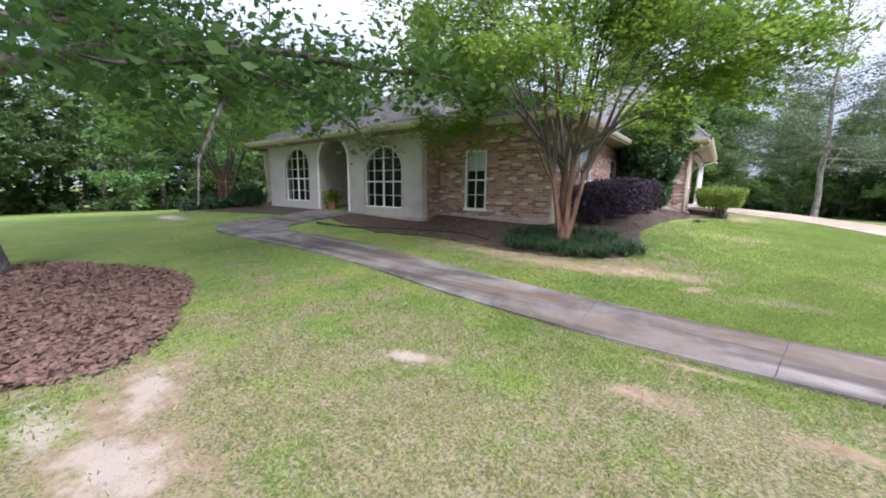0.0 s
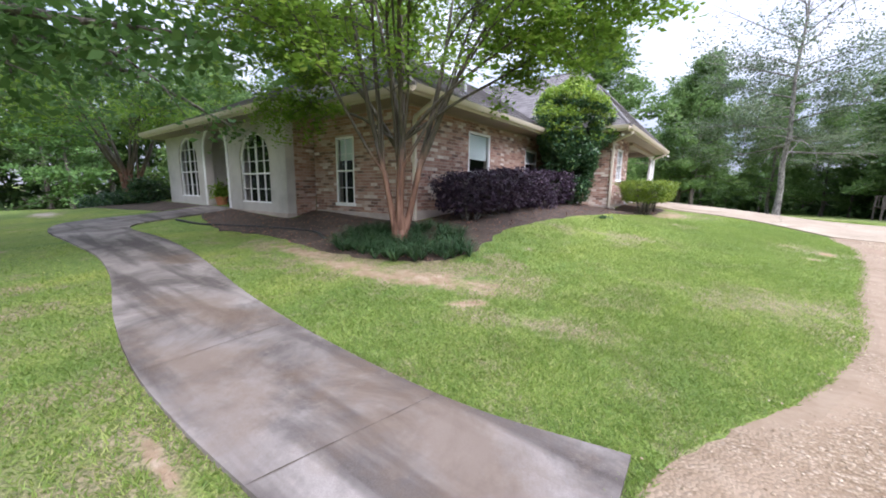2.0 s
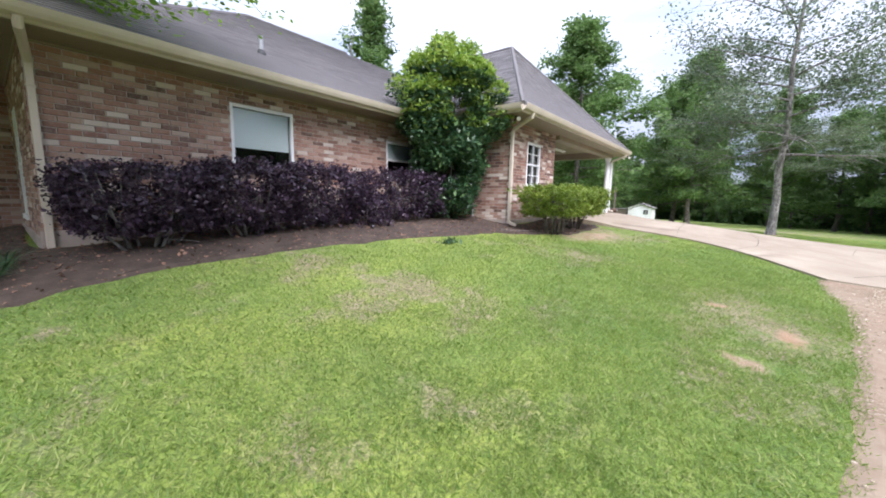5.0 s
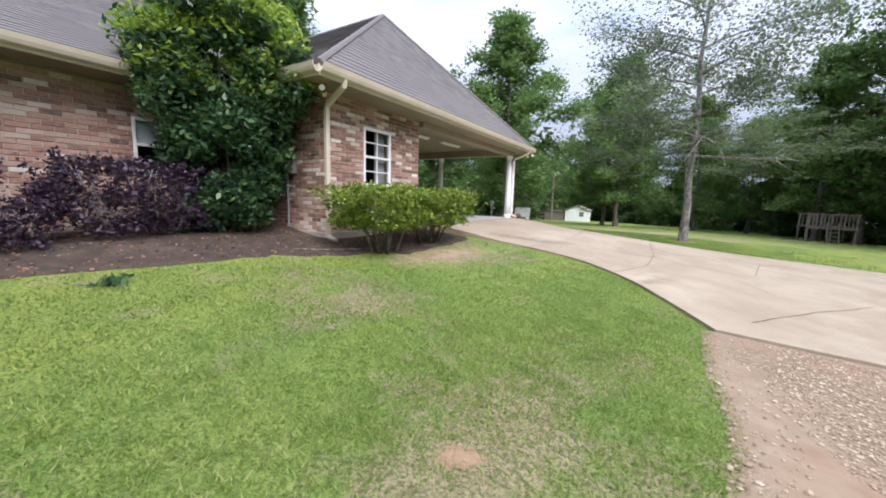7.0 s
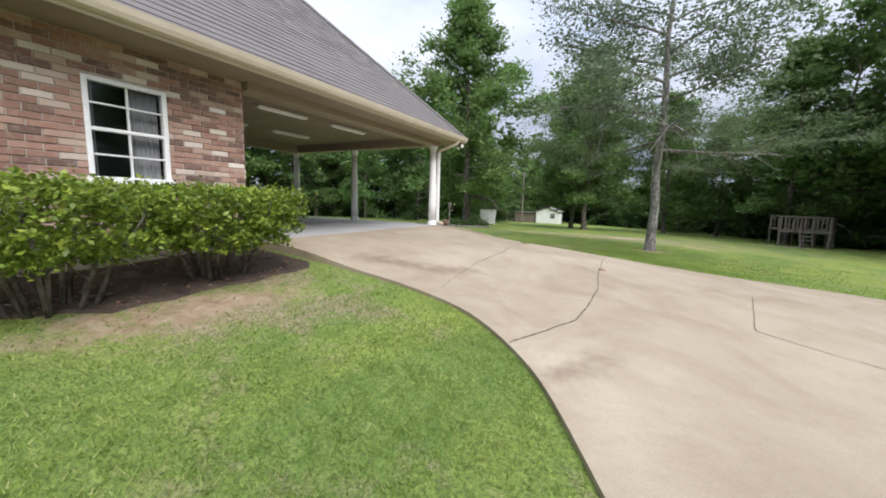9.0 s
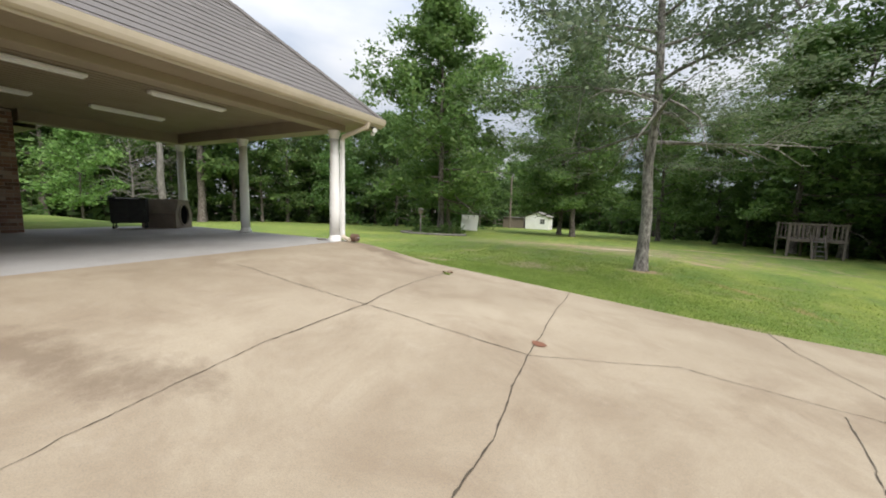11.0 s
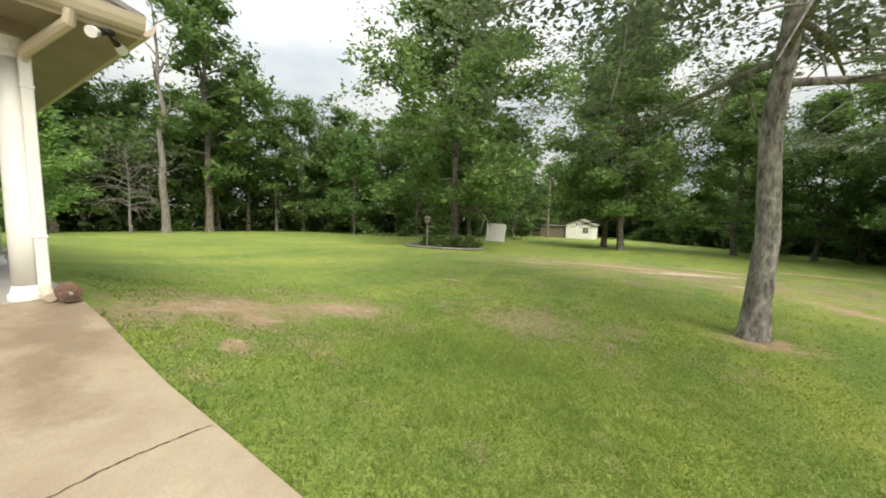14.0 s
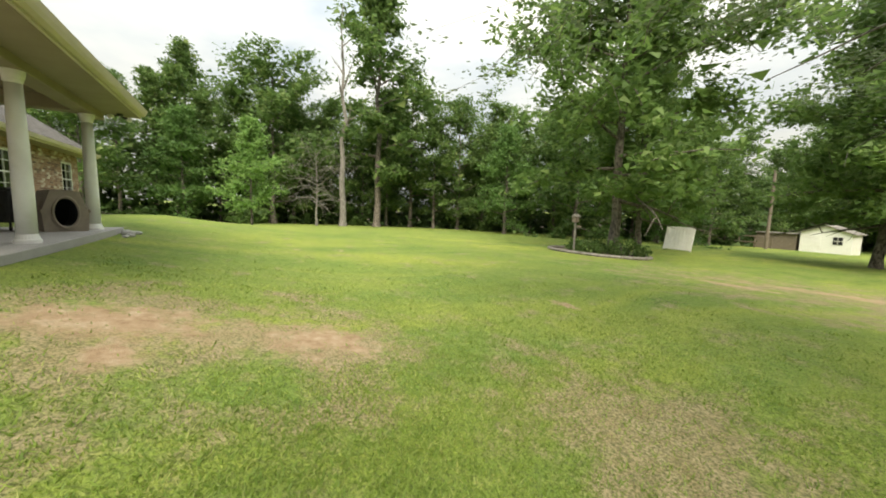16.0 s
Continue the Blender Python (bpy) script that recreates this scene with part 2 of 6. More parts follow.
def ground_material():
    m = Nodes("lawn")
    g1 = m.ramp(m.noise(0.55, 5.0, 0.6), [(0.28, (0.10, 0.205, 0.045)), (0.5, (0.20, 0.305, 0.07)), (0.74, (0.34, 0.385, 0.105))])
    g2 = m.ramp(m.noise(9.0, 6.0, 0.7), [(0.34, (0.10, 0.175, 0.032)), (0.52, (0.225, 0.31, 0.064)), (0.72, (0.43, 0.43, 0.165))])
    col = m.mix(0.5, g1, g2)
    col = m.mix(m.ramp(m.noise(0.3, 4.0, 0.6, (1.6, 0.5, 1), 0.8), [(0.42, 0.0), (0.66, 0.6)]), col, (0.43, 0.47, 0.09))
    col = m.mix(m.ramp(m.noise(0.8, 5.0, 0.65, (0.6, 1.5, 1), 0.5), [(0.52, 0.0), (0.74, 0.4)]), col, (0.11, 0.21, 0.05))
    thin = m.math("MINIMUM", mask_of(m, THIN), 2.0)
    worn = m.math("SUBTRACT", m.noise(1.5, 8.0, 0.68), m.math("MULTIPLY", thin, 0.115))
    col = m.mix(m.ramp(worn, [(0.33, 0.0), (0.46, 0.85)]), col, m.ramp(m.noise(6.0, 6.0, 0.7), [(0.3, (0.30, 0.22, 0.13)), (0.7, (0.46, 0.37, 0.25))]))
    col = m.mix(m.ramp(m.noise(42.0, 4.0, 0.75), [(0.40, 0.75), (0.58, 0.0)]), col, (0.060, 0.088, 0.026))
    soil = m.ramp(m.noise(7.0, 6.0, 0.65), [(0.25, (0.24, 0.155, 0.095)), (0.5, (0.385, 0.275, 0.18)), (0.75, (0.51, 0.415, 0.31))])
    wob = m.math("MULTIPLY", m.math("SUBTRACT", m.noise(3.4, 8.0, 0.78), 0.5), 3.6)
    mask = mask_of(m, PATCHES)
    fac = m.ramp(m.math("ADD", mask, wob), [(0.30, 0.95), (1.35, 0.0)])
    col = m.mix(fac, col, soil)
    col = m.mix(m.ramp(m.math("ADD", mask_of(m, SAND), wob), [(0.3, 0.85), (1.2, 0.0)]), col, (0.52, 0.44, 0.36))
    col = m.mix(m.ramp(m.math("ADD", mask_of(m, CLAY), wob), [(0.3, 0.55), (1.3, 0.0)]), col, (0.42, 0.255, 0.145))
    return m.finish(col, 0.95, m.mix(0.5, m.noise(28.0, 5.0, 0.7), m.noise(140.0, 3.0, 0.7)), 0.03, 0.9, spec=0.2)


def concrete_material(name, a, b, stain, streak=None, amount=0.6, marks=()):
    m = Nodes(name)
    col = m.ramp(m.noise(0.6, 6.0, 0.62), [(0.28, a), (0.7, b)])
    if streak:
        tilt = m.n.new("ShaderNodeMapping")
        tilt.inputs["Rotation"].default_value = (0, 0, radians(38))
        tilt.inputs["Scale"].default_value = (0.35, 3.2, 1)
        m.link(m.pos.outputs["Position"], tilt.inputs["Vector"])
        band = m.n.new("ShaderNodeTexNoise")
        band.inputs["Scale"].default_value, band.inputs["Detail"].default_value = 1.1, 6.0
        m.link(tilt.outputs["Vector"], band.inputs["Vector"])
        col = m.mix(m.ramp(band.outputs["Fac"], [(0.49, 0.0), (0.63, 0.8)]), col, stain)
    col = m.mix(m.ramp(m.noise(0.9, 7.0, 0.7, streak, 0.6), [(0.46, 0.0), (0.68, amount)]), col, stain)
    col = m.mix(m.ramp(m.noise(130.0, 3.0, 0.7), [(0.32, 0.4), (0.6, 0.0)]), col, (0.16, 0.14, 0.12))
    col = m.mix(m.ramp(m.noise(5.0, 6.0, 0.75), [(0.55, 0.0), (0.8, 0.3)]), col, (0.46, 0.40, 0.325))
    if marks:
        ragged = m.math("MULTIPLY", m.math("SUBTRACT", m.noise(2.2, 7.0, 0.7), 0.5), 3.2)
        col = m.mix(m.ramp(m.math("ADD", mask_of(m, marks), ragged), [(0.2, 0.6), (1.4, 0.0)]), col, (0.15, 0.105, 0.07))
    return m.finish(col, 0.88, m.noise(170.0, 4.0, 0.7), 0.004, 0.5, spec=0.3)


def bark_material(name, a, b, c, stretch=(1, 1, 0.22), scale=16.0, height=0.02):
    m = Nodes(name)
    v = m.noise(scale, 6.0, 0.7, stretch)
    col = m.ramp(v, [(0.36, a), (0.50, b), (0.66, c)])
    col = m.mix(m.ramp(m.noise(3.0, 4.0, 0.6), [(0.50, 0.0), (0.7, 0.6)]), col, a)
    return m.finish(col, 0.9, v, height, 0.8)


def gravel_material():
    """Sand and small stones: each stone has its own tone and stands up a little."""
    m = Nodes("gravel_bed")
    cell = m.n.new("ShaderNodeTexVoronoi")
    cell.inputs["Scale"].default_value = 46.0
    m.link(m.pos.outputs["Position"], cell.inputs["Vector"])
    pick = m.n.new("ShaderNodeSeparateColor")
    m.link(cell.outputs["Color"], pick.inputs["Color"])
    stone = m.ramp(pick.outputs["Red"], [(0.0, (0.18, 0.128, 0.078)), (0.4, (0.255, 0.19, 0.122)), (0.8, (0.33, 0.258, 0.175)), (1.0, (0.43, 0.355, 0.262))])
    stone = m.mix(m.ramp(cell.outputs["Distance"], [(0.3, 0.0), (0.65, 0.5)]), stone, (0.14, 0.095, 0.058))
    sand = m.ramp(m.noise(5.0, 6.0, 0.6), [(0.3, (0.23, 0.166, 0.108)), (0.7, (0.315, 0.245, 0.172))])
    col = m.mix(m.ramp(m.noise(0.9, 6.0, 0.65), [(0.42, 0.0), (0.60, 0.9)]), stone, sand)
    ragged = m.math("MULTIPLY", m.math("SUBTRACT", m.noise(2.5, 7.0, 0.7), 0.5), 2.4)
    wash = mask_of(m, [(2.45, 5.4, 0.35, 1.3, 4), (2.2, 3.2, 0.4, 1.5, -6), (1.7, 0.6, 0.4, 1.6, -10), (1.15, -1.7, 0.4, 1.3, -14), (0.3, -3.7, 0.4, 1.2, -28)])
    clear = m.ramp(m.math("ADD", wash, ragged), [(0.6, 0.95), (1.4, 0.0)])
    col = m.mix(clear, col, sand)
    relief = m.mix(clear, m.math("MULTIPLY", cell.outputs["Distance"], -1.0), m.math("MULTIPLY", m.noise(30.0, 4.0), 0.15))
    col = m.mix(m.ramp(m.noise(0.45, 4.0, 0.6), [(0.56, 0.0), (0.72, 0.5)]), col, (0.27, 0.145, 0.09))
    return m.finish(col, 0.93, relief, 0.012, 0.7, spec=0.25)


def myrtle_bark():
    """Cinnamon peeling bark on the old wood, grey-green on the young stems above."""
    m = Nodes("myrtle_bark")
    v = m.noise(14.0, 6.0, 0.7, (1, 1, 0.12))
    old = m.ramp(v, [(0.34, (0.075, 0.038, 0.026)), (0.50, (0.165, 0.082, 0.050)), (0.66, (0.25, 0.15, 0.10))])
    young = m.ramp(v, [(0.36, (0.050, 0.042, 0.032)), (0.64, (0.125, 0.105, 0.078))])
    co = m.n.new("ShaderNodeTexCoord")
    sep = m.n.new("ShaderNodeSeparateXYZ")
    m.link(co.outputs["Object"], sep.inputs["Vector"])
    age = m.math("ADD", m.math("MULTIPLY", sep.outputs["Z"], 0.4), m.math("MULTIPLY", m.noise(2.0, 4.0), 0.5))
    return m.finish(m.mix(m.ramp(age, [(0.75, 0.0), (1.45, 1.0)]), old, young), 0.75, v, 0.006, 0.8)


def shingle_material():
    m = Nodes("roof_shingle")
    col = m.ramp(m.pos.outputs["Random Per Island"], [(0.0, (0.118, 0.110, 0.107)), (0.5, (0.169, 0.159, 0.156)), (1.0, (0.230, 0.216, 0.210))])
    info = m.n.new("ShaderNodeObjectInfo")
    col = m.mix(m.math("MULTIPLY", info.outputs["Random"], 0.5), col, (0.205, 0.193, 0.188))
    col = m.mix(m.ramp(m.noise(0.7, 5.0), [(0.45, 0.0), (0.7, 0.4)]), col, (0.139, 0.128, 0.125))
    return m.finish(col, 0.95, m.noise(220.0, 2.0, 0.7), 0.004, 0.8, spec=0.2)


def glass_material():
    m = Nodes("window_glass")
    g = m.n.new("ShaderNodeBsdfGlossy")
    g.inputs["Roughness"].default_value = 0.03
    t = m.n.new("ShaderNodeBsdfTransparent")
    t.inputs["Color"].default_value = (0.93, 0.95, 0.95, 1)
    f = m.n.new("ShaderNodeFresnel")
    f.inputs["IOR"].default_value = 1.6
    s = m.n.new("ShaderNodeMixShader")
    m.link(f.outputs["Fac"], s.inputs["Fac"])
    m.link(t.outputs["BSDF"], s.inputs[1])
    m.link(g.outputs["BSDF"], s.inputs[2])
    m.link(s.outputs["Shader"], m.out.inputs["Surface"])
    return m.mat


M_LAWN = ground_material()
M_BRICK, M_BRICKS = brick_material("brick_single", True), brick_material("brick_joined", False)
M_MORTAR = plain("mortar", (0.40, 0.34, 0.29), (0.52, 0.46, 0.40), 8.0, 0.95, 120.0, 0.004)
M_STUCCO = plain("stucco", (0.45, 0.42, 0.385), (0.53, 0.50, 0.46), 3.0, 0.92, 70.0, 0.006, dirt=(0.33, 0.30, 0.27))
M_PLINTH = plain("plinth_concrete", (0.36, 0.30, 0.26), (0.48, 0.41, 0.36), 3.0, 0.93, 60.0, 0.006, dirt=(0.22, 0.17, 0.14))
M_WHITE = plain("white_paint", (0.80, 0.80, 0.79), (0.87, 0.87, 0.86), 4.0, 0.45, 60.0, 0.001, dirt=(0.62, 0.60, 0.56))
M_CREAM = plain("cream_paint", (0.56, 0.49, 0.39), (0.63, 0.555, 0.45), 3.0, 0.55, 50.0, 0.001, dirt=(0.45, 0.38, 0.29))
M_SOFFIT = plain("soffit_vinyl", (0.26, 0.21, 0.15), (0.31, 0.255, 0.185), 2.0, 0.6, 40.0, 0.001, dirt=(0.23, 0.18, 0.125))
M_SHINGLE = shingle_material()
M_GLASS = glass_material()
# near-black colour stands in for the shade inside rooms, shed and dog house
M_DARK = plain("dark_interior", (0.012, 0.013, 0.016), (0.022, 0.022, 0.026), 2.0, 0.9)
M_BLIND = plain("blind_fabric", (0.66, 0.74, 0.73), (0.74, 0.81, 0.80), 5.0, 0.8, stretch=(1, 1, 8))
M_CURTAIN = plain("curtain", (0.30, 0.30, 0.31), (0.42, 0.42, 0.43), 9.0, 0.9, stretch=(6, 6, 0.4))
M_DRIVE = concrete_material("drive_concrete", (0.315, 0.252, 0.175), (0.45, 0.378, 0.277), (0.22, 0.155, 0.10), None, 0.5, [(-2.6, 15.75, 1.3, 0.45, -12), (-1.8, 15.5, 0.7, 0.3, 0), (-1.2, 10.6, 1.2, 0.3, 20), (1.6, 9.0, 0.8, 0.2, 60)])
M_WALK = concrete_material("walk_concrete", (0.15, 0.129, 0.115), (0.325, 0.292, 0.264), (0.052, 0.042, 0.038), (1.0, 1.0, 1), 0.95, [(-1.6, -5.9, 1.6, 0.5, 6), (-3.0, -6.3, 1.5, 0.45, 4), (-4.3, -5.8, 1.5, 0.4, 8), (-7.6, -5.2, 0.8, 0.4, 0)])
M_SLAB = concrete_material("slab_concrete", (0.37, 0.365, 0.36), (0.48, 0.475, 0.465), (0.29, 0.275, 0.26), None, 0.4)
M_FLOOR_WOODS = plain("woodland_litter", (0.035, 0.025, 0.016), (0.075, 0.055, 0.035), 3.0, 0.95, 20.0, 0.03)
M_CRACK = plain("crack_soil", (0.05, 0.04, 0.03), (0.10, 0.08, 0.055), 20.0, 0.95)
M_BED = plain("bed_soil", (0.035, 0.024, 0.017), (0.085, 0.059, 0.042), 6.0, 0.96, 35.0, 0.02, dirt=(0.15, 0.112, 0.082), dirt_scale=1.7)
M_CHIP = plain("bark_chip", (0.075, 0.045, 0.034), (0.23, 0.14, 0.10), 30.0, 0.9)
M_MULCH = plain("mulch", (0.07, 0.038, 0.028), (0.16, 0.09, 0.065), 18.0, 0.95, 40.0, 0.02)
M_GRAVEL = gravel_material()
M_BLACK = plain("black_plastic", (0.012, 0.012, 0.013), (0.03, 0.03, 0.03), 10.0, 0.55)
M_TAN = plain("tan_plastic", (0.22, 0.18, 0.145), (0.30, 0.25, 0.20), 5.0, 0.6, dirt=(0.23, 0.20, 0.165))
M_GREY = plain("grey_metal", (0.28, 0.29, 0.30), (0.38, 0.39, 0.40), 6.0, 0.5, metal=0.3)
M_WOOD = plain("weathered_wood", (0.13, 0.105, 0.085), (0.24, 0.20, 0.165), 8.0, 0.9, 60.0, 0.006, stretch=(3, 3, 0.6))
M_TERRA = plain("terracotta", (0.34, 0.13, 0.06), (0.44, 0.19, 0.10), 9.0, 0.85)
M_MYRTLE = myrtle_bark()
M_BARK = bark_material("grey_bark", (0.035, 0.028, 0.024), (0.135, 0.115, 0.10), (0.27, 0.24, 0.215), (1, 1, 0.45), 11.0, 0.05)
M_GREYBARK = bark_material("pale_grey_bark", (0.07, 0.062, 0.056), (0.225, 0.208, 0.192), (0.40, 0.38, 0.355), (1, 1, 0.4), 12.0, 0.045)
M_PALE = bark_material("dead_wood", (0.12, 0.11, 0.10), (0.21, 0.195, 0.18), (0.30, 0.285, 0.265), (1, 1, 0.2), 11.0, 0.01)
M_L_MYRTLE = leafy("myrtle_leaf", (0.085, 0.175, 0.022), (0.245, 0.39, 0.048), (0.41, 0.50, 0.09), 0.9, 0.5, 0.62)
M_L_OAK = leafy("oak_leaf", (0.053, 0.120, 0.030), (0.128, 0.240, 0.060), (0.235, 0.345, 0.11), 0.6, 0.5, 0.5)
M_L_WOOD = leafy("woodland_leaf", (0.060, 0.120, 0.036), (0.155, 0.258, 0.074), (0.275, 0.355, 0.12), 0.22, 0.6, 0.45)
M_L_FRESH = leafy("fresh_leaf", (0.081, 0.169, 0.047), (0.155, 0.284, 0.081), (0.230, 0.351, 0.115), 0.5, 0.55, 0.35)
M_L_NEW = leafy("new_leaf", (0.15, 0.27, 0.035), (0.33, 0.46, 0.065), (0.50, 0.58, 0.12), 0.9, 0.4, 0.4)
M_L_SAP = leafy("sapling_leaf", (0.13, 0.25, 0.07), (0.25, 0.42, 0.12), (0.36, 0.52, 0.18), 0.6, 0.55, 0.45)
M_L_PURPLE = leafy("purple_leaf", (0.020, 0.012, 0.022), (0.064, 0.038, 0.064), (0.155, 0.105, 0.14), 2.2, 0.42, 0.15)
M_L_BOX = leafy("hedge_leaf", (0.070, 0.118, 0.014), (0.250, 0.344, 0.041), (0.405, 0.459, 0.074), 1.1, 0.45, 0.3)
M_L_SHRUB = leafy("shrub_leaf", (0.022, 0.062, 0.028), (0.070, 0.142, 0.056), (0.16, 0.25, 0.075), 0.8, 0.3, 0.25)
M_L_STRAP = leafy("strap_leaf", (0.020, 0.055, 0.024), (0.058, 0.120, 0.046), (0.15, 0.225, 0.10), 1.5, 0.4, 0.2)
M_L_UNDER = leafy("undergrowth_leaf", (0.038, 0.080, 0.026), (0.092, 0.160, 0.048), (0.15, 0.215, 0.07), 0.25, 0.65, 0.35)
M_L_LIGHT = leafy("lawn_tree_leaf", (0.080, 0.150, 0.044), (0.185, 0.300, 0.088), (0.30, 0.40, 0.14), 0.4, 0.55, 0.5)
M_L_GREY = leafy("grey_green_leaf", (0.10, 0.145, 0.085), (0.195, 0.255, 0.145), (0.29, 0.33, 0.20), 0.5, 0.55, 0.4)
M_BLADE = leafy("grass_blade", (0.115, 0.20, 0.040), (0.32, 0.428, 0.090), (0.55, 0.53, 0.22), 0.9, 0.5, 0.55)
M_LITTER = plain("leaf_litter", (0.12, 0.06, 0.04), (0.34, 0.20, 0.13), 40.0, 0.9)


# ---- mesh building ----
def world_at(ob):
    """Where a thing or part stands; parts are never turned against their thing."""
    at = Vector((0, 0, 0))
    while ob:
        at = at + ob.location
        ob = ob.parent
    return at


class Build:
    """Collects vertices and faces of one mesh, in world coordinates."""

    def __init__(self):
        self.v, self.f = [], []

    def add(self, verts, faces):
        k = len(self.v)
        self.v.extend(tuple(map(float, p)) for p in verts)
        self.f.extend(tuple(i + k for i in f) for f in faces)
        return self

    def box(self, a, b, c=0.0, m=None):
        """A box between two corners, its edges cut by c."""
        lo, hi = np.minimum(a, b).astype(float), np.maximum(a, b).astype(float)
        c = min(c, *(0.45 * (hi - lo)))
        if c <= 0:
            v = [(x, y, z) for x in (lo[0], hi[0]) for y in (lo[1], hi[1]) for z in (lo[2], hi[2])]
            f = [(0, 1, 3, 2), (4, 6, 7, 5), (0, 4, 5, 1), (2, 3, 7, 6), (0, 2, 6, 4), (1, 5, 7, 3)]
        else:
            bm = bmesh.new()
            bmesh.ops.create_cube(bm, size=1.0)
            for vert in bm.verts:
                vert.co = Vector([(lo[i] + hi[i]) / 2 + vert.co[i] * (hi[i] - lo[i]) for i in range(3)])
            bmesh.ops.bevel(bm, geom=bm.edges[:], offset=c, segments=1, affect="EDGES", clamp_overlap=True)
            bm.verts.index_update()
            v, f = [tuple(p.co) for p in bm.verts], [tuple(p.index for p in face.verts) for face in bm.faces]
            bm.free()
        if m is not None:
            v = [tuple(m @ Vector(p)) for p in v]
        return self.add(v, f)

    def tube(self, pts, radii, n=8, cap=True, squash=1.0):
        pts = np.array(pts, float)
        radii = np.broadcast_to(np.array(radii, float), (len(pts),))
        verts, faces = [], []
        side = None
        for i, p in enumerate(pts):
            d = pts[min(i + 1, len(pts) - 1)] - pts[max(i - 1, 0)]
            d = d / (np.linalg.norm(d) + 1e-9)
            if side is None:
                side = np.cross(d, (0, 0, 1) if abs(d[2]) < 0.9 else (1, 0, 0))
            side = side - d * (side @ d)
            side = side / (np.linalg.norm(side) + 1e-9)
            up = np.cross(d, side)
            for j in range(n):
                a = 2 * math.pi * j / n
                verts.append(p + radii[i] * (side * math.cos(a) + up * math.sin(a) * squash))
        for i in range(len(pts) - 1):
            for j in range(n):
                k = (j + 1) % n
                faces.append((i * n + j, i * n + k, (i + 1) * n + k, (i + 1) * n + j))
        if cap:
            faces += [tuple(range(n - 1, -1, -1)), tuple((len(pts) - 1) * n + j for j in range(n))]
        return self.add(verts, faces)

    def lathe(self, base, profile, n=20):
        """Round about a vertical line: radius and height, from below."""
        verts = [(base[0] + r * math.cos(2 * math.pi * j / n), base[1] + r * math.sin(2 * math.pi * j / n), base[2] + z) for r, z in profile for j in range(n)]
        faces = [(i * n + j, i * n + (j + 1) % n, (i + 1) * n + (j + 1) % n, (i + 1) * n + j) for i in range(len(profile) - 1) for j in range(n)]
        faces += [tuple(range(n - 1, -1, -1)), tuple((len(profile) - 1) * n + j for j in range(n))]
        return self.add(verts, faces)

    def slab(self, outline, z0, z1):
        """An upright prism over a flat outline, counterclockwise from above."""
        n = len(outline)
        v = [(x, y, z0) for x, y in outline] + [(x, y, z1) for x, y in outline]
        f = [tuple(range(n - 1, -1, -1)), tuple(range(n, 2 * n))] + [(i, (i + 1) % n, n + (i + 1) % n, n + i) for i in range(n)]
        return self.add(v, f)

    def weld(self):
        """Joins vertices that lie at one place, and drops inner faces that meet."""
        seen, index, verts = {}, [], []
        for p in self.v:
            key = tuple(round(q, 4) for q in p)
            if key not in seen:
                seen[key] = len(verts)
                verts.append(p)
            index.append(seen[key])
        faces = [tuple(index[i] for i in f) for f in self.f]
        count = {}
        for f in faces:
            count[tuple(sorted(f))] = count.get(tuple(sorted(f)), 0) + 1
        self.v, self.f = verts, [f for f in faces if count[tuple(sorted(f))] == 1]
        return self

    def make(self, name, mat, parent=None, label="", soft=False):
        at = np.array(world_at(parent))
        me = bpy.data.meshes.new(name)
        me.from_pydata([tuple(np.array(p) - at) for p in self.v] if parent else self.v, [], self.f)
        me.materials.append(mat)
        if soft:
            me.polygons.foreach_set("use_smooth", [True] * len(me.polygons))
        me.update()
        ob = new(name, me)
        if parent:
            ob.parent = parent
        if label:
            ob["label"] = label
        return ob


def thing(name, at, label, category, group="", kind=""):
    """An Empty at a thing's base, to carry its parts."""
    ob = new(name)
    ob.location = at
    ob.empty_display_size = 0.2
    bpy.context.view_layer.update()
    return tagged(ob, label, category, group, kind)


def sub(name, at, parent):
    """A part that only carries its pieces."""
    ob = new(name)
    ob.parent = parent
    ob.location = Vector(at) - world_at(parent)
    bpy.context.view_layer.update()
    return ob


def raw_mesh(name, verts, faces, mat, soft=False):
    """A mesh from arrays of equal faces."""
    verts, faces = np.asarray(verts, np.float32), np.asarray(faces, np.int32)
    me = bpy.data.meshes.new(name)
    k = faces.shape[1]
    me.vertices.add(len(verts))
    me.vertices.foreach_set("co", verts.ravel())
    me.loops.add(faces.size)
    me.loops.foreach_set("vertex_index", faces.ravel())
    me.polygons.add(len(faces))
    me.polygons.foreach_set("loop_start", np.arange(0, faces.size, k, dtype=np.int32))
    if soft:
        me.polygons.foreach_set("use_smooth", np.ones(len(faces), bool))
    me.materials.append(mat)
    me.update(calc_edges=True)
    me.validate()
    return me


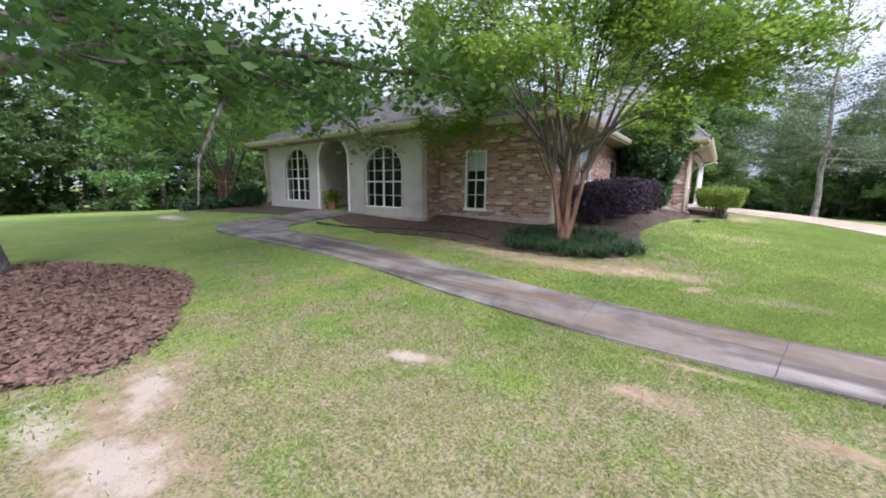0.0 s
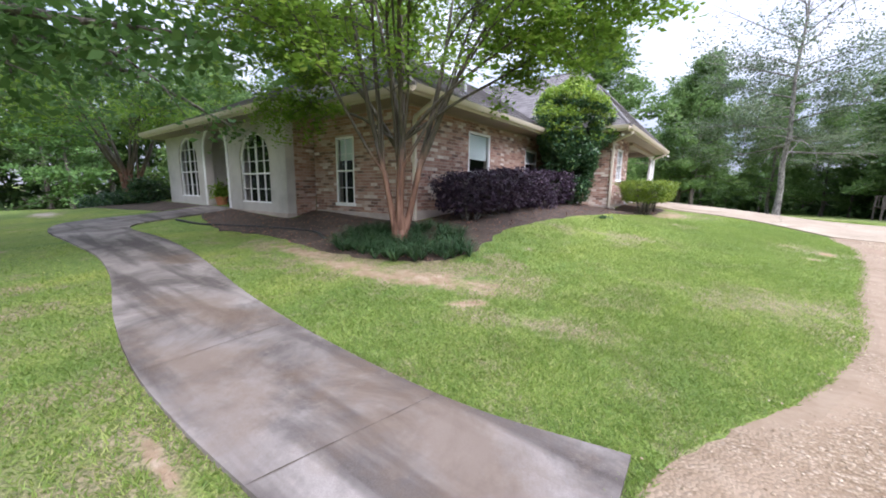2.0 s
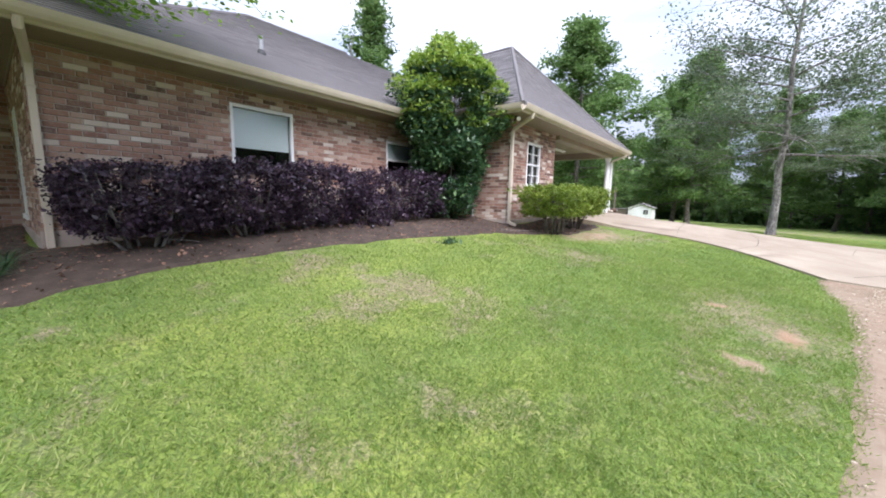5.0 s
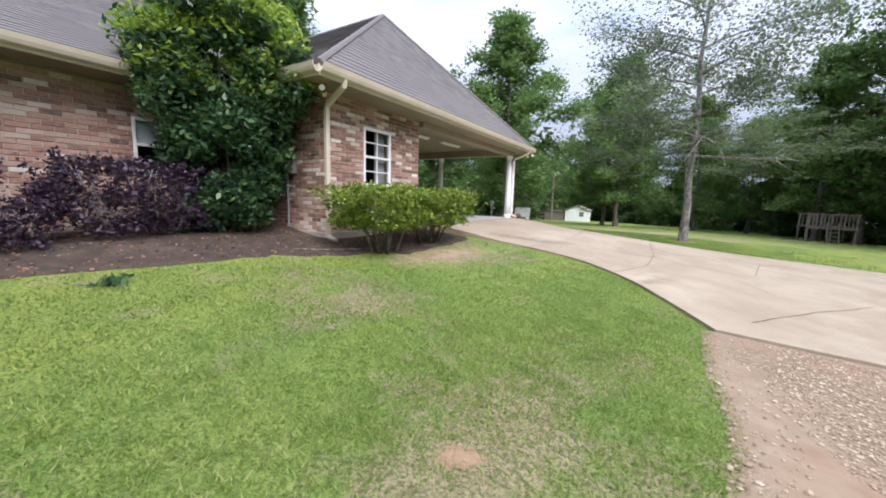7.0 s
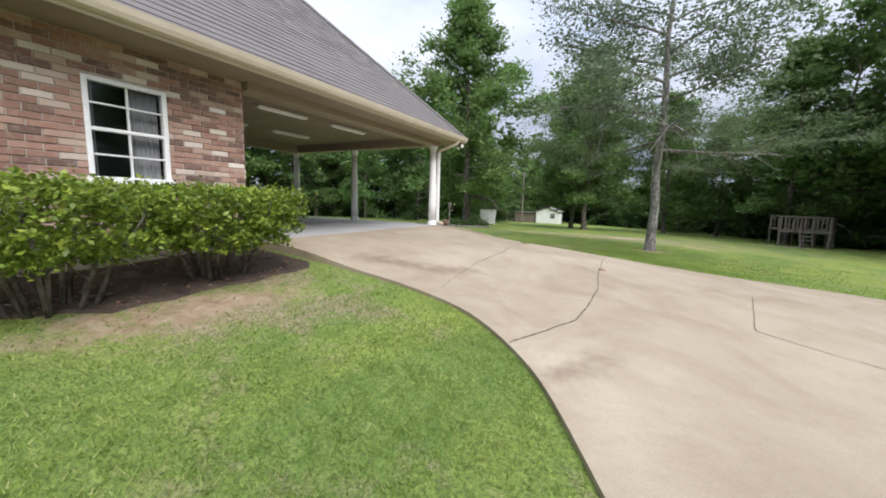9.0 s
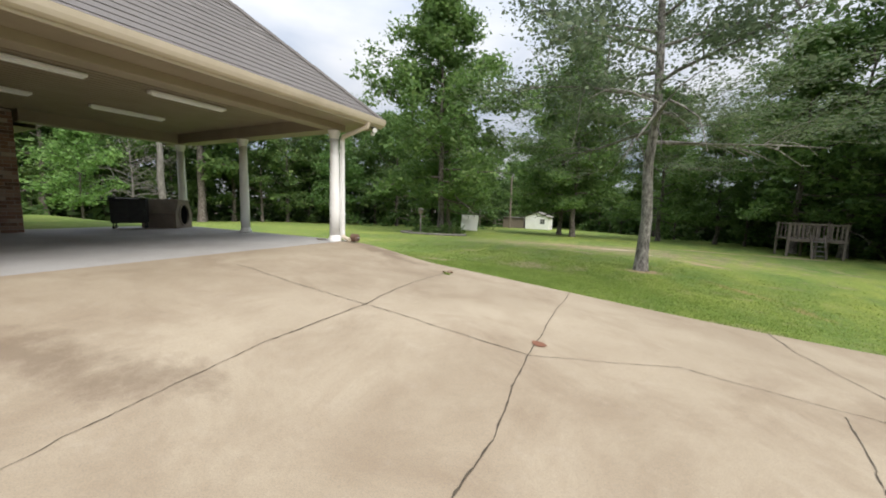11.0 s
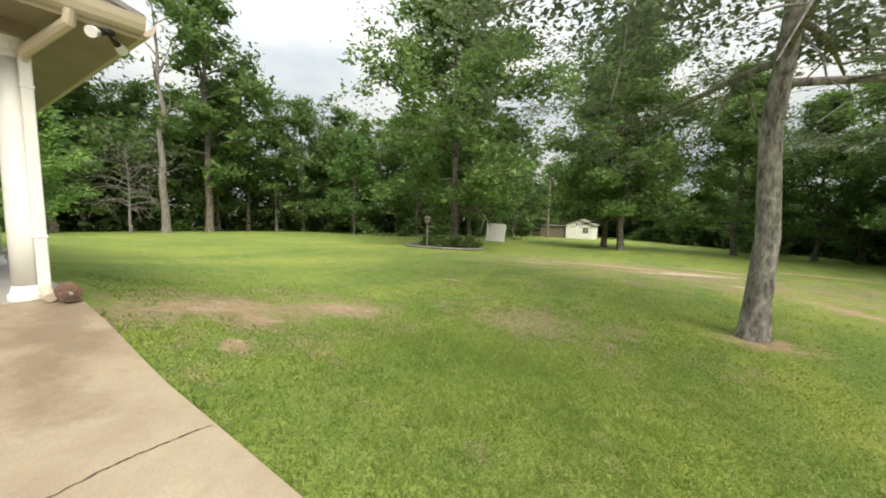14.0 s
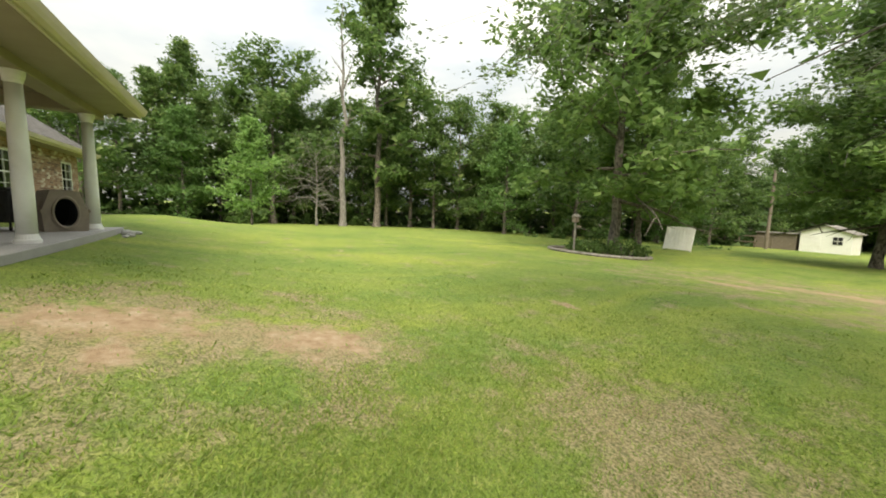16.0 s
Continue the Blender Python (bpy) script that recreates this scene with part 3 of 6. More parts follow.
def sheet(a, b, m, height, lift=0.0, skirt=0.0, sink=False):
    """A strip between two curves, laid on a height function, with edges that go down by skirt."""
    a, b = np.asarray(a, float)[:, :2], np.asarray(b, float)[:, :2]
    w = np.linspace(0, 1, m)[:, None, None]
    p = a[None] * (1 - w) + b[None] * w
    z = height(p[..., 0], p[..., 1]) + lift
    if sink:
        z[-1] -= lift + 0.02
    n = len(a)
    verts = [(x, y, h) for x, y, h in zip(p[..., 0].ravel(), p[..., 1].ravel(), z.ravel())]
    faces = [(i * n + j, i * n + j + 1, (i + 1) * n + j + 1, (i + 1) * n + j) for i in range(m - 1) for j in range(n - 1)]
    if skirt:
        rim = [j for j in range(n)] + [i * n + n - 1 for i in range(1, m)] + [(m - 1) * n + j for j in range(n - 2, -1, -1)] + [i * n for i in range(m - 2, 0, -1)]
        k = len(verts)
        verts += [(verts[i][0], verts[i][1], verts[i][2] - skirt) for i in rim]
        q = len(rim)
        faces += [(rim[(i + 1) % q], rim[i], k + i, k + (i + 1) % q) for i in range(q)]
    out = Build()
    out.add(verts, faces)
    return out


# ---- ground, walk, drive ----
def axis(lo, hi, near_lo, near_hi, fine):
    mid = np.arange(near_lo, near_hi + 1e-6, fine)
    left = near_lo - np.geomspace(fine, near_lo - lo, 46)[::-1]
    right = near_hi + np.geomspace(fine, hi - near_hi, 46)
    return np.concatenate([left, mid, right])


gx, gy = axis(-1500, 1500, -22, 9, 0.33), axis(-1500, 1500, -14, 36, 0.33)
GX, GY = np.meshgrid(gx, gy)
GZ = ground_z(GX, GY)
under_slab = (GX > -10.1) & (GX < -3.2) & (GY > 9.6) & (GY < 15.8)
GZ = np.where(under_slab, np.minimum(GZ, -0.12), GZ)
nx, ny = len(gx), len(gy)
ii = (np.arange(ny - 1)[:, None] * nx + np.arange(nx - 1)[None]).ravel()
ground = new("ground", raw_mesh("ground", np.stack([GX, GY, GZ], -1).reshape(-1, 3), np.stack([ii, ii + 1, ii + nx + 1, ii + nx], 1), M_LAWN, True))
tagged(ground, "mown green lawn with worn bare patches on a gentle slope", "lawn", kind="structure")

WALK_L = spline([(-0.45, -6.62), (-1.6, -6.67), (-2.6, -6.71), (-3.6, -6.68), (-5.0, -6.5), (-7.0, -6.14), (-8.9, -5.95), (-11.0, -6.0), (-13.5, -6.05), (-15.0, -5.6), (-15.4, -4.7), (-15.1, -3.8), (-14.95, -1.95)], 90)
WALK_R = spline([(-0.5, -5.34), (-1.4, -5.53), (-2.5, -5.54), (-3.7, -5.45), (-5.0, -5.27), (-6.3, -5.04), (-8.1, -4.78), (-10.0, -4.68), (-12.0, -4.75), (-12.9, -4.4), (-13.1, -3.6), (-12.95, -2.6), (-12.9, -1.95)], 90)
walkway = tagged(sheet(WALK_L, WALK_R, 9, ground_z, 0.035, 0.12).make("pavement", M_WALK, soft=False), "curved grey concrete garden path with dark stains", "path", kind="structure")

DRIVE_LOW = spline([(-3.45, 9.84), (-2.6, 9.9), (-1.64, 9.9), (-0.72, 9.85), (0.2, 9.66), (0.8, 9.33), (1.4, 8.75), (1.93, 7.9), (2.3, 7.2)], 60)
DRIVE_LOW = np.vstack([DRIVE_LOW, [(x, 7.2 + 0.02 * (x - 2.3)) for x in np.linspace(2.6, 11, 20)]])
DRIVE_HIGH = np.array([(x, 15.94 + 0.02 * (x + 3.4)) for x in DRIVE_LOW[:, 0]])
driveway = tagged(sheet(DRIVE_LOW, DRIVE_HIGH, 40, slab_z, 0.012, 0.16).make("road", M_DRIVE), "wide tan concrete driveway with cracked joints", "driveway", kind="structure")
carport_floor = tagged(Build().box((-10.4, 9.84, -0.3), (-3.454, 15.96, 0.012), 0.012).make("floor", M_SLAB), "level concrete carport floor slab", "floor", kind="structure")

GRAVEL_L = spline([(2.15, 7.17), (2.1, 6.1), (2.15, 4.9), (1.85, 2.8), (1.5, 0.97), (1.2, -0.3), (0.9, -2.1), (0.3, -3.75), (-0.25, -4.75), (-0.52, -5.5), (-0.50, -6.7), (-0.2, -9.0), (0.4, -14.0), (1.0, -24.0)], 90)
GRAVEL_R = np.array([(7.4 + 0.25 * math.sin(0.4 * y), min(y, 7.25)) for y in np.linspace(7.25, -24, 90)])
gravel_drive = tagged(sheet(GRAVEL_R, GRAVEL_L - np.array((0.07, 0.0)) + np.random.RandomState(15).normal(0, 0.012, GRAVEL_L.shape) * np.array((1, 0)), 30, ground_z, 0.018, 0.0, True).make("road", M_GRAVEL), "tan gravel and sand drive beside the lawn", "gravel drive", kind="structure")


def ribbon(pts, width, height, lift, mat, parent, name):
    """A thin crack or joint that follows the concrete."""
    p = np.array(pts, float)
    d = np.gradient(p, axis=0)
    nrm = np.stack([-d[:, 1], d[:, 0]], 1)
    nrm /= np.linalg.norm(nrm, axis=1)[:, None] + 1e-9
    w = np.asarray(width)[:, None] / 2
    return sheet(p - nrm * w, p + nrm * w, 2, height, lift).make(name, mat, parent)


def crack(a, b, seed, rough=0.05, width=0.02, n=40, height=slab_z, lift=0.017, parent=None, via=None):
    r = np.random.RandomState(seed)
    p = spline([a, *(via or []), b], n)
    off = np.cumsum(r.normal(0, rough * 0.35, (n, 2)), 0)
    off -= np.linspace(0, 1, n)[:, None] * off[-1]
    return ribbon(p + off, np.clip(r.normal(width, width * 0.4, n), width * 0.3, None), height, lift, M_CRACK, parent, "crack")


for k, (p, q, wd) in enumerate((((1.04, 9.16), (1.47, 10.15), 0.022), ((1.47, 10.15), (1.55, 11.6), 0.02), ((1.55, 11.6), (1.42, 13.4), 0.016), ((1.42, 13.4), (1.27, 16.03), 0.015),
                             ((-0.69, 15.98), (-0.56, 15.1), 0.013), ((-0.56, 15.1), (-0.4, 13.4), 0.014), ((-0.4, 13.4), (-0.28, 12.7), 0.018), ((-0.28, 12.7), (-0.3, 11.6), 0.018), ((-0.3, 11.6), (-0.15, 10.0), 0.010),
                             ((-2.5, 12.73), (-0.28, 12.7), 0.013), ((-0.28, 12.7), (1.45, 12.78), 0.013), ((1.45, 12.78), (2.6, 13.6), 0.008), ((2.58, 13.62), (4.49, 13.72), 0.010),
                             ((3.69, 13.56), (3.28, 11.39), 0.016), ((3.28, 11.39), (3.86, 11.13), 0.02), ((3.86, 11.13), (5.6, 10.6), 0.016), ((3.85, 16.08), (3.9, 15.3), 0.018), ((3.9, 15.3), (4.4, 13.9), 0.015),
                             ((-3.2, 14.7), (-1.9, 15.0), 0.006), ((2.72, 7.81), (3.24, 8.6), 0.02), ((3.24, 8.6), (3.8, 9.35), 0.022), ((3.8, 9.35), (4.49, 10.26), 0.018))):
    crack(p, q, 60 + k, 0.011, wd * 0.55, 44, parent=driveway)
for k, f in enumerate((0.105, 0.24, 0.37, 0.5, 0.63, 0.75, 0.87)):
    i = int(f * 89)
    crack(WALK_L[i], WALK_R[i], 30 + k, 0.004, 0.005, 12, ground_z, 0.040, walkway)

# planting beds against the house
BED_A = spline([(-12.95, -1.95), (-9.6, -1.95), (-9.5, -1.1), (-6.0, -1.05), (-5.95, 0.5), (-5.95, 4.5), (-5.95, 6.85), (-3.6, 6.9), (-3.6, 9.7)], 80)
WOB = np.random.RandomState(14)
BED_B = spline([(-12.95, -2.9), (-10.2, -3.55), (-7.9, -3.2), (-5.2, -3.35), (-3.6, -2.55), (-3.75, -0.3), (-3.55, 2.0), (-3.05, 4.9), (-2.5, 6.4), (-2.0, 8.1), (-2.1, 9.8)], 80)
BED_B = BED_B + WOB.normal(0, 0.05, BED_B.shape)
planting_bed = tagged(sheet(BED_A, BED_B, 16, ground_z, 0.022, 0.0, True).make("ground", M_BED), "bare brown soil bed strewn with dry leaves", "flower bed", kind="structure")
BED_C = spline([(-15.1, -2.0), (-18.6, -2.0), (-22.5, -2.2)], 30)
BED_D = spline([(-15.4, -3.2), (-18.6, -3.8), (-22.5, -4.3)], 30)
tagged(sheet(BED_C, BED_D, 10, ground_z, 0.022, 0.0, True).make("ground", M_BED), "bare brown soil bed along the front wall", "flower bed", kind="structure")
ang = np.linspace(0, 2 * math.pi, 60)
ring = np.stack([MULCH[0] + MULCH[2] * np.cos(ang) * (1 + 0.05 * np.sin(5 * ang)), MULCH[1] + MULCH[3] * np.sin(ang) * (1 + 0.06 * np.cos(4 * ang))], 1)
tagged(sheet(np.repeat([MULCH[:2]], 60, 0) + 0.01 * (ring - MULCH[:2]), ring + np.random.RandomState(16).normal(0, 0.04, ring.shape), 14, ground_z, 0.02, 0.0, True).make("ground", M_MULCH), "reddish brown bark mulch ring under a large tree", "mulch bed", kind="structure")

# ---- the house ----
house = thing("house", (-9.0, 6.0, 0.0), "single-storey brick and stucco house with grey shingle hip roof", "house")
COURSE, BRICK_L, JOINT = 0.0762, 0.245, 0.011
brick_meshes = {}


def one_brick(length):
    key = round(length, 2)
    if key not in brick_meshes:
        w, h, c = key / 2, (COURSE - JOINT) / 2, 0.004
        v = [(-w, 0, -h), (w, 0, -h), (w, 0, h), (-w, 0, h), (-w, 0.016, -h), (w, 0.016, -h), (w, 0.016, h), (-w, 0.016, h),
             (-w + c, 0.02, -h + c), (w - c, 0.02, -h + c), (w - c, 0.02, h - c), (-w + c, 0.02, h - c)]
        f = [(0, 4, 5, 1), (1, 5, 6, 2), (2, 6, 7, 3), (3, 7, 4, 0), (4, 8, 9, 5), (5, 9, 10, 6), (6, 10, 11, 7), (7, 11, 8, 4), (8, 11, 10, 9)]
        me = bpy.data.meshes.new("brick")
        me.from_pydata(v, [], f)
        me.materials.append(M_BRICK)
        brick_meshes[key] = me
    return brick_meshes[key]


pending_bricks = []


def brick_wall(name, start, along, out, length, z0, z1, holes=(), singles=(0, 0, 0, 0), depth=0.2):
    """A wall of brick courses over a mortar body. holes and singles: from, to, low, high along the wall."""
    along, out, start = np.array(along, float), np.array(out, float), np.array(start, float)
    body = Build()
    us = sorted({0.0, length, *[u for h in holes for u in h[:2]]})
    zs = sorted({z0, z1, *[z for h in holes for z in h[2:]]})
    for ua, ub in zip(us, us[1:]):
        for za, zb in zip(zs, zs[1:]):
            um, zm = (ua + ub) / 2, (za + zb) / 2
            if not any(h[0] < um < h[1] and h[2] < zm < h[3] for h in holes):
                p, q = start + along * ua - out * depth, start + along * ub - out * 0.004
                body.box((p[0], p[1], za), (q[0], q[1], zb))
    wall = body.weld().make(name, M_MORTAR, house, "weathered multicoloured brick wall")
    pending_bricks.append((wall, start, along, out, length, z0, z1, holes, singles))
    return wall


def lay_bricks(wall, start, along, out, length, z0, z1, holes, singles):
    r = np.random.RandomState(len(wall.name) + int(length * 100))
    rest = Build()
    rows = int((z1 - z0) / COURSE)
    count = 0
    turn = Matrix((((along[0], out[0], 0)), (along[1], out[1], 0), (0, 0, 1))).to_4x4()
    at = np.array(world_at(wall))
    for k in range(rows):
        z = z0 + (k + 0.5) * COURSE
        cuts = []
        u = -BRICK_L * (0.5 if k % 2 else 0.0) + r.uniform(-0.012, 0.012)
        while u < length:
            cuts.append((max(u, 0.0), min(u + BRICK_L - JOINT, length)))
            u += BRICK_L
        for a, b in cuts:
            spans = [(a, b)]
            for h in holes:
                if h[2] - 0.02 < z < h[3] + 0.02:
                    nxt = []
                    for s, e in spans:
                        if e <= h[0] or s >= h[1]:
                            nxt.append((s, e))
                        else:
                            if h[0] - s > 0.02:
                                nxt.append((s, h[0]))
                            if e - h[1] > 0.02:
                                nxt.append((h[1], e))
                    spans = nxt
            for s, e in spans:
                if e - s < 0.03:
                    continue
                mid = start + along * (s + e) / 2 + out * (-0.012 + r.uniform(-0.003, 0.004))
                ll = max(0.03, round(e - s, 2))
                m = Matrix.Translation((mid[0], mid[1], z)) @ turn
                me = one_brick(ll)
                if singles[0] < (s + e) / 2 < singles[1] and singles[2] < z < singles[3] and count < 300:
                    ob = new("brick", me)
                    ob.parent = wall
                    ob.matrix_local = Matrix.Translation(-Vector(at)) @ m
                    count += 1
                else:
                    rest.add([tuple(m @ v.co) for v in me.vertices], [tuple(p.vertices) for p in me.polygons])
    if rest.v:
        ob = rest.make("bricks", M_BRICKS, wall)
        ob["kind"] = "stuff"


def window(at, along, out, width, z0, z1, cols, rows, blind=0.0, curtain=False, arch=0.0, sash=True, label="white-framed sash window"):
    """A window set in its opening: at is the opening's lower start."""
    along, out = np.array(along, float), np.array(out, float)
    at = np.array(at, float)
    win = sub("window", (at[0], at[1], z0), house)
    win["label"] = label
    m = Matrix(((along[0], out[0], 0, at[0]), (along[1], out[1], 0, at[1]), (0, 0, 1, z0), (0, 0, 0, 1)))
    h = z1 - z0

    def bar(u0, u1, y0, y1, a, b, name, mat, c=0.006, label=""):
        return Build().box((u0, y0, a), (u1, y1, b), c, m).make(name, mat, win, label)

    def arc_band(r_out, r_in, y0, y1, zc, name, mat):
        """A bent frame over the springing line."""
        n = 20
        bld = Build()
        v = []
        for i in range(n + 1):
            t = math.pi * i / n
            for ro, k in ((r_out, y0), (r_out, y1), (r_in, y1), (r_in, y0)):
                v.append(tuple(m @ Vector((width / 2 - math.cos(t) * ro[0], k, zc + math.sin(t) * ro[1]))))
        f = [(4 * i + j, 4 * i + (j + 1) % 4, 4 * i + 4 + (j + 1) % 4, 4 * i + 4 + j) for i in range(n) for j in range(4)]
        bld.add(v, f)
        return bld.make(name, mat, win)

    spring = h - arch
    fw = 0.055
    bar(0, fw, -0.06, 0.012, 0, spring, "frame", M_WHITE)
    bar(width - fw, width, -0.06, 0.012, 0, spring, "frame", M_WHITE)
    bar(-0.03, width + 0.03, -0.08, 0.045, -0.05, 0.035, "sill", M_WHITE)
    if arch:
        arc_band((width / 2, arch), (width / 2 - fw, arch - fw), -0.06, 0.012, spring, "frame", M_WHITE)
        arc_band((width / 2 + 0.11, arch + 0.11), (width / 2, arch), -0.01, 0.03, spring, "trim", M_WHITE)
        bar(-0.11, 0.0, -0.01, 0.03, -0.05, spring, "trim", M_WHITE)
        bar(width, width + 0.11, -0.01, 0.03, -0.05, spring, "trim", M_WHITE)
        bar(-0.13, width + 0.13, -0.01, 0.05, -0.16, -0.05, "trim", M_WHITE)
    else:
        bar(fw, width - fw, -0.06, 0.012, h - fw, h, "frame", M_WHITE)
    mid = h * (0.5 if not arch else 0.42)
    if sash:
        bar(fw, width - fw, -0.055, 0.004, mid - 0.022, mid + 0.022, "meeting_rail", M_WHITE)

    def top_at(u):
        if not arch:
            return h - fw
        k = min(1.0, abs(u - width / 2) / (width / 2 - fw))
        return spring + (arch - fw) * math.sqrt(max(0.0, 1 - k * k))

    for i in range(1, cols):
        u = width * i / cols
        wide = 0.032 if (arch and i == cols // 2) else 0.010
        bar(u - wide, u + wide, -0.045, -0.006, 0.03, top_at(u), "muntin", M_WHITE, 0.002)
    for k in range(1, rows):
        z = h * k / rows
        if abs(z - mid) < 0.06:
            continue
        half = width / 2 - fw
        if z > spring:
            half *= math.sqrt(max(0.02, 1 - ((z - spring) / (arch - fw)) ** 2))
        bar(width / 2 - half, width / 2 + half, -0.044, -0.008, z - 0.010, z + 0.010, "muntin", M_WHITE, 0.002)
    # panes: the lower and the upper sash
    for za, zb in ((0.03, mid), (mid, h - 0.02)):
        n = 16
        pts = [(fw * 0.5, za), (width - fw * 0.5, za)]
        if arch and zb > spring:
            pts += [(width / 2 + (width / 2 - 0.03) * math.cos(math.pi * i / n), spring + (arch - 0.03) * math.sin(math.pi * i / n)) for i in range(n + 1)]
        else:
            pts += [(width - fw * 0.5, zb), (fw * 0.5, zb)]
        bld = Build()
        bld.add([tuple(m @ Vector((u, -0.03, z))) for u, z in pts], [tuple(range(len(pts)))])
        pane = bld.make("pane", M_GLASS, win)
        pane.visible_shadow = False
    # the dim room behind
    # the room behind: a near-black lining, the unlit room's shade put into its colour
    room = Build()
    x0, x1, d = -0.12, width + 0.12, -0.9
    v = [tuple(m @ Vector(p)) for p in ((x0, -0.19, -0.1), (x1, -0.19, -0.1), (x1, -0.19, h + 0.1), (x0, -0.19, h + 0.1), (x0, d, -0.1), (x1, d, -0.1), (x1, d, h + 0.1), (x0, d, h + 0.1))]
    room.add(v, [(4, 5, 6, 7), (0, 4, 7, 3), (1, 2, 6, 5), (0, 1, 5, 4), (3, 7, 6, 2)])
    room.make("lining", M_DARK, win, "near-black lining painted as the shade of an unlit room")
    if blind:
        bld = Build()
        z = h - fw
        while z > h - blind * h:
            bld.box((fw, -0.10, z - 0.026), (width - fw, -0.092, z), 0, m)
            z -= 0.027
        bld.make("blind", M_BLIND, win, "pale half-lowered window blind")
    if curtain:
        for u0, u1 in ((fw, width * 0.16), (width * 0.55, width - fw)):
            n = 40
            v, f = [], []
            for i in range(n + 1):
                u = u0 + (u1 - u0) * i / n
                y = -0.14 + 0.018 * math.sin(i * 1.1)
                v += [tuple(m @ Vector((u, y, 0.02))), tuple(m @ Vector((u, y, h - 0.05)))]
            f = [(2 * i, 2 * i + 2, 2 * i + 3, 2 * i + 1) for i in range(n)]
            Build().add(v, f).make("curtain", M_CURTAIN, win, "grey gathered curtain", True)
    return win


WALL_TOP_S, WALL_TOP_G = 2.42, 2.56
# brick walls: front beside the porch, long side, corner return, storeroom
brick_wall("wall", (-9.61, -1.03), (1, 0), (0, -1), 3.67, -0.45, WALL_TOP_S, [(0.98, 1.72, 0.06, 1.79)], (1.6, 3.67, 0.0, 2.3))
brick_wall("wall", (-5.94, -1.03), (0, 1), (1, 0), 7.93, -0.45, WALL_TOP_S, [(2.34, 3.49, 0.95, 2.05), (5.93, 6.93, 0.97, 1.86)], (3.4, 6.0, 0.9, 2.42))
brick_wall("wall", (-5.94, 6.9), (1, 0), (0, -1), 2.36, -0.45, WALL_TOP_G, (), (1.3, 2.36, -0.1, 2.56))
brick_wall("wall", (-3.58, 6.9), (0, 1), (1, 0), 2.83, -0.45, WALL_TOP_G, [(0.95, 1.785, 0.88, 2.035)], (0.0, 2.83, 0.6, 2.3))
brick_wall("wall", (-3.58, 9.73), (-1, 0), (0, 1), 5.9, 0.0, WALL_TOP_G)
brick_wall("wall", (-9.48, 9.73), (0, 1), (1, 0), 2.77, 0.0, WALL_TOP_G)
brick_wall("wall", (-9.48, 12.5), (-1, 0), (0, 1), 11.1, -0.4, WALL_TOP_S, [(4.9, 5.9, 0.7, 2.0), (9.4, 10.4, 0.7, 2.0)])
brick_wall("wall", (-18.6, -1.2), (-1, 0), (0, -1), 1.3, -0.45, WALL_TOP_S)
Build().box((-20.57, -1.0, -0.6), (-20.37, 12.29, WALL_TOP_S)).make("wall", M_MORTAR, house)
Build().box((-20.365, -1.0, -0.6), (-19.9, -0.8, WALL_TOP_S)).make("wall", M_MORTAR, house)
window((-8.63, -1.03), (1, 0), (0, -1), 0.74, 0.06, 1.79, 2, 4, blind=0.33)
window((-5.94, 1.31), (0, 1), (1, 0), 1.15, 0.95, 2.05, 1, 1, blind=0.66, sash=False, label="white-framed side window with a lowered blind")
window((-5.94, 4.90), (0, 1), (1, 0), 1.0, 0.97, 1.86, 1, 2, blind=0.5, label="side window half hidden by a tall shrub")
window((-3.58, 7.85), (0, 1), (1, 0), 0.835, 0.88, 2.035, 2, 4, curtain=True, label="white six-bar sash window with grey curtains")
window((-14.38, 12.5), (-1, 0), (0, 1), 1.0, 0.7, 2.0, 2, 4)
window((-18.88, 12.5), (-1, 0), (0, 1), 1.0, 0.7, 2.0, 2, 4)
# frieze boards under the soffit
for a, b in (((-9.5, -1.06, 2.30), (-5.92, -1.03, 2.42)), ((-5.94, -1.05, 2.30), (-5.91, 6.9, 2.42)), ((-3.58, 6.87, 2.46), (-3.55, 9.73, 2.56))):
    Build().box(a, b, 0.006).make("frieze", M_SOFFIT, house, "tan frieze board under the soffit")

# stucco porch front with three arches
FX0, FX1, FY = -18.55, -9.63, -1.9


def arch_wall():
    """The stucco front as upright strips round its three arched openings."""
    openings = [(-17.30, -15.55, 0.10, 1.45, 0.80), (-14.82, -13.10, -0.25, 1.65, 0.80), (-12.25, -10.48, 0.02, 1.28, 0.76)]
    bld = Build()
    top, low, d = 2.47, -0.22, 0.25

    def strip(x0, x1, za0, za1, zb0, zb1):
        v = [(x0, FY, za0), (x1, FY, zb0), (x1, FY, zb1), (x0, FY, za1), (x0, FY + d, za0), (x1, FY + d, zb0), (x1, FY + d, zb1), (x0, FY + d, za1)]
        bld.add(v, [(0, 1, 2, 3), (5, 4, 7, 6), (4, 5, 1, 0), (3, 2, 6, 7), (4, 0, 3, 7), (1, 5, 6, 2)])

    x = FX0
    for x0, x1, z0, zs, rise in openings:
        strip(x, x0, low, top, low, top)
        if z0 > low:
            strip(x0, x1, low, z0, low, z0)
        n = 24
        c, r = (x0 + x1) / 2, (x1 - x0) / 2
        for i in range(n):
            a, b = math.pi * (1 - i / n), math.pi * (1 - (i + 1) / n)
            strip(c + r * math.cos(a), c + r * math.cos(b), zs + rise * math.sin(a), top, zs + rise * math.sin(b), top)
        x = x1
    strip(x, FX1, low, top, low, top)
    bld.weld().make("wall", M_STUCCO, house, "smooth beige-grey stucco front wall")


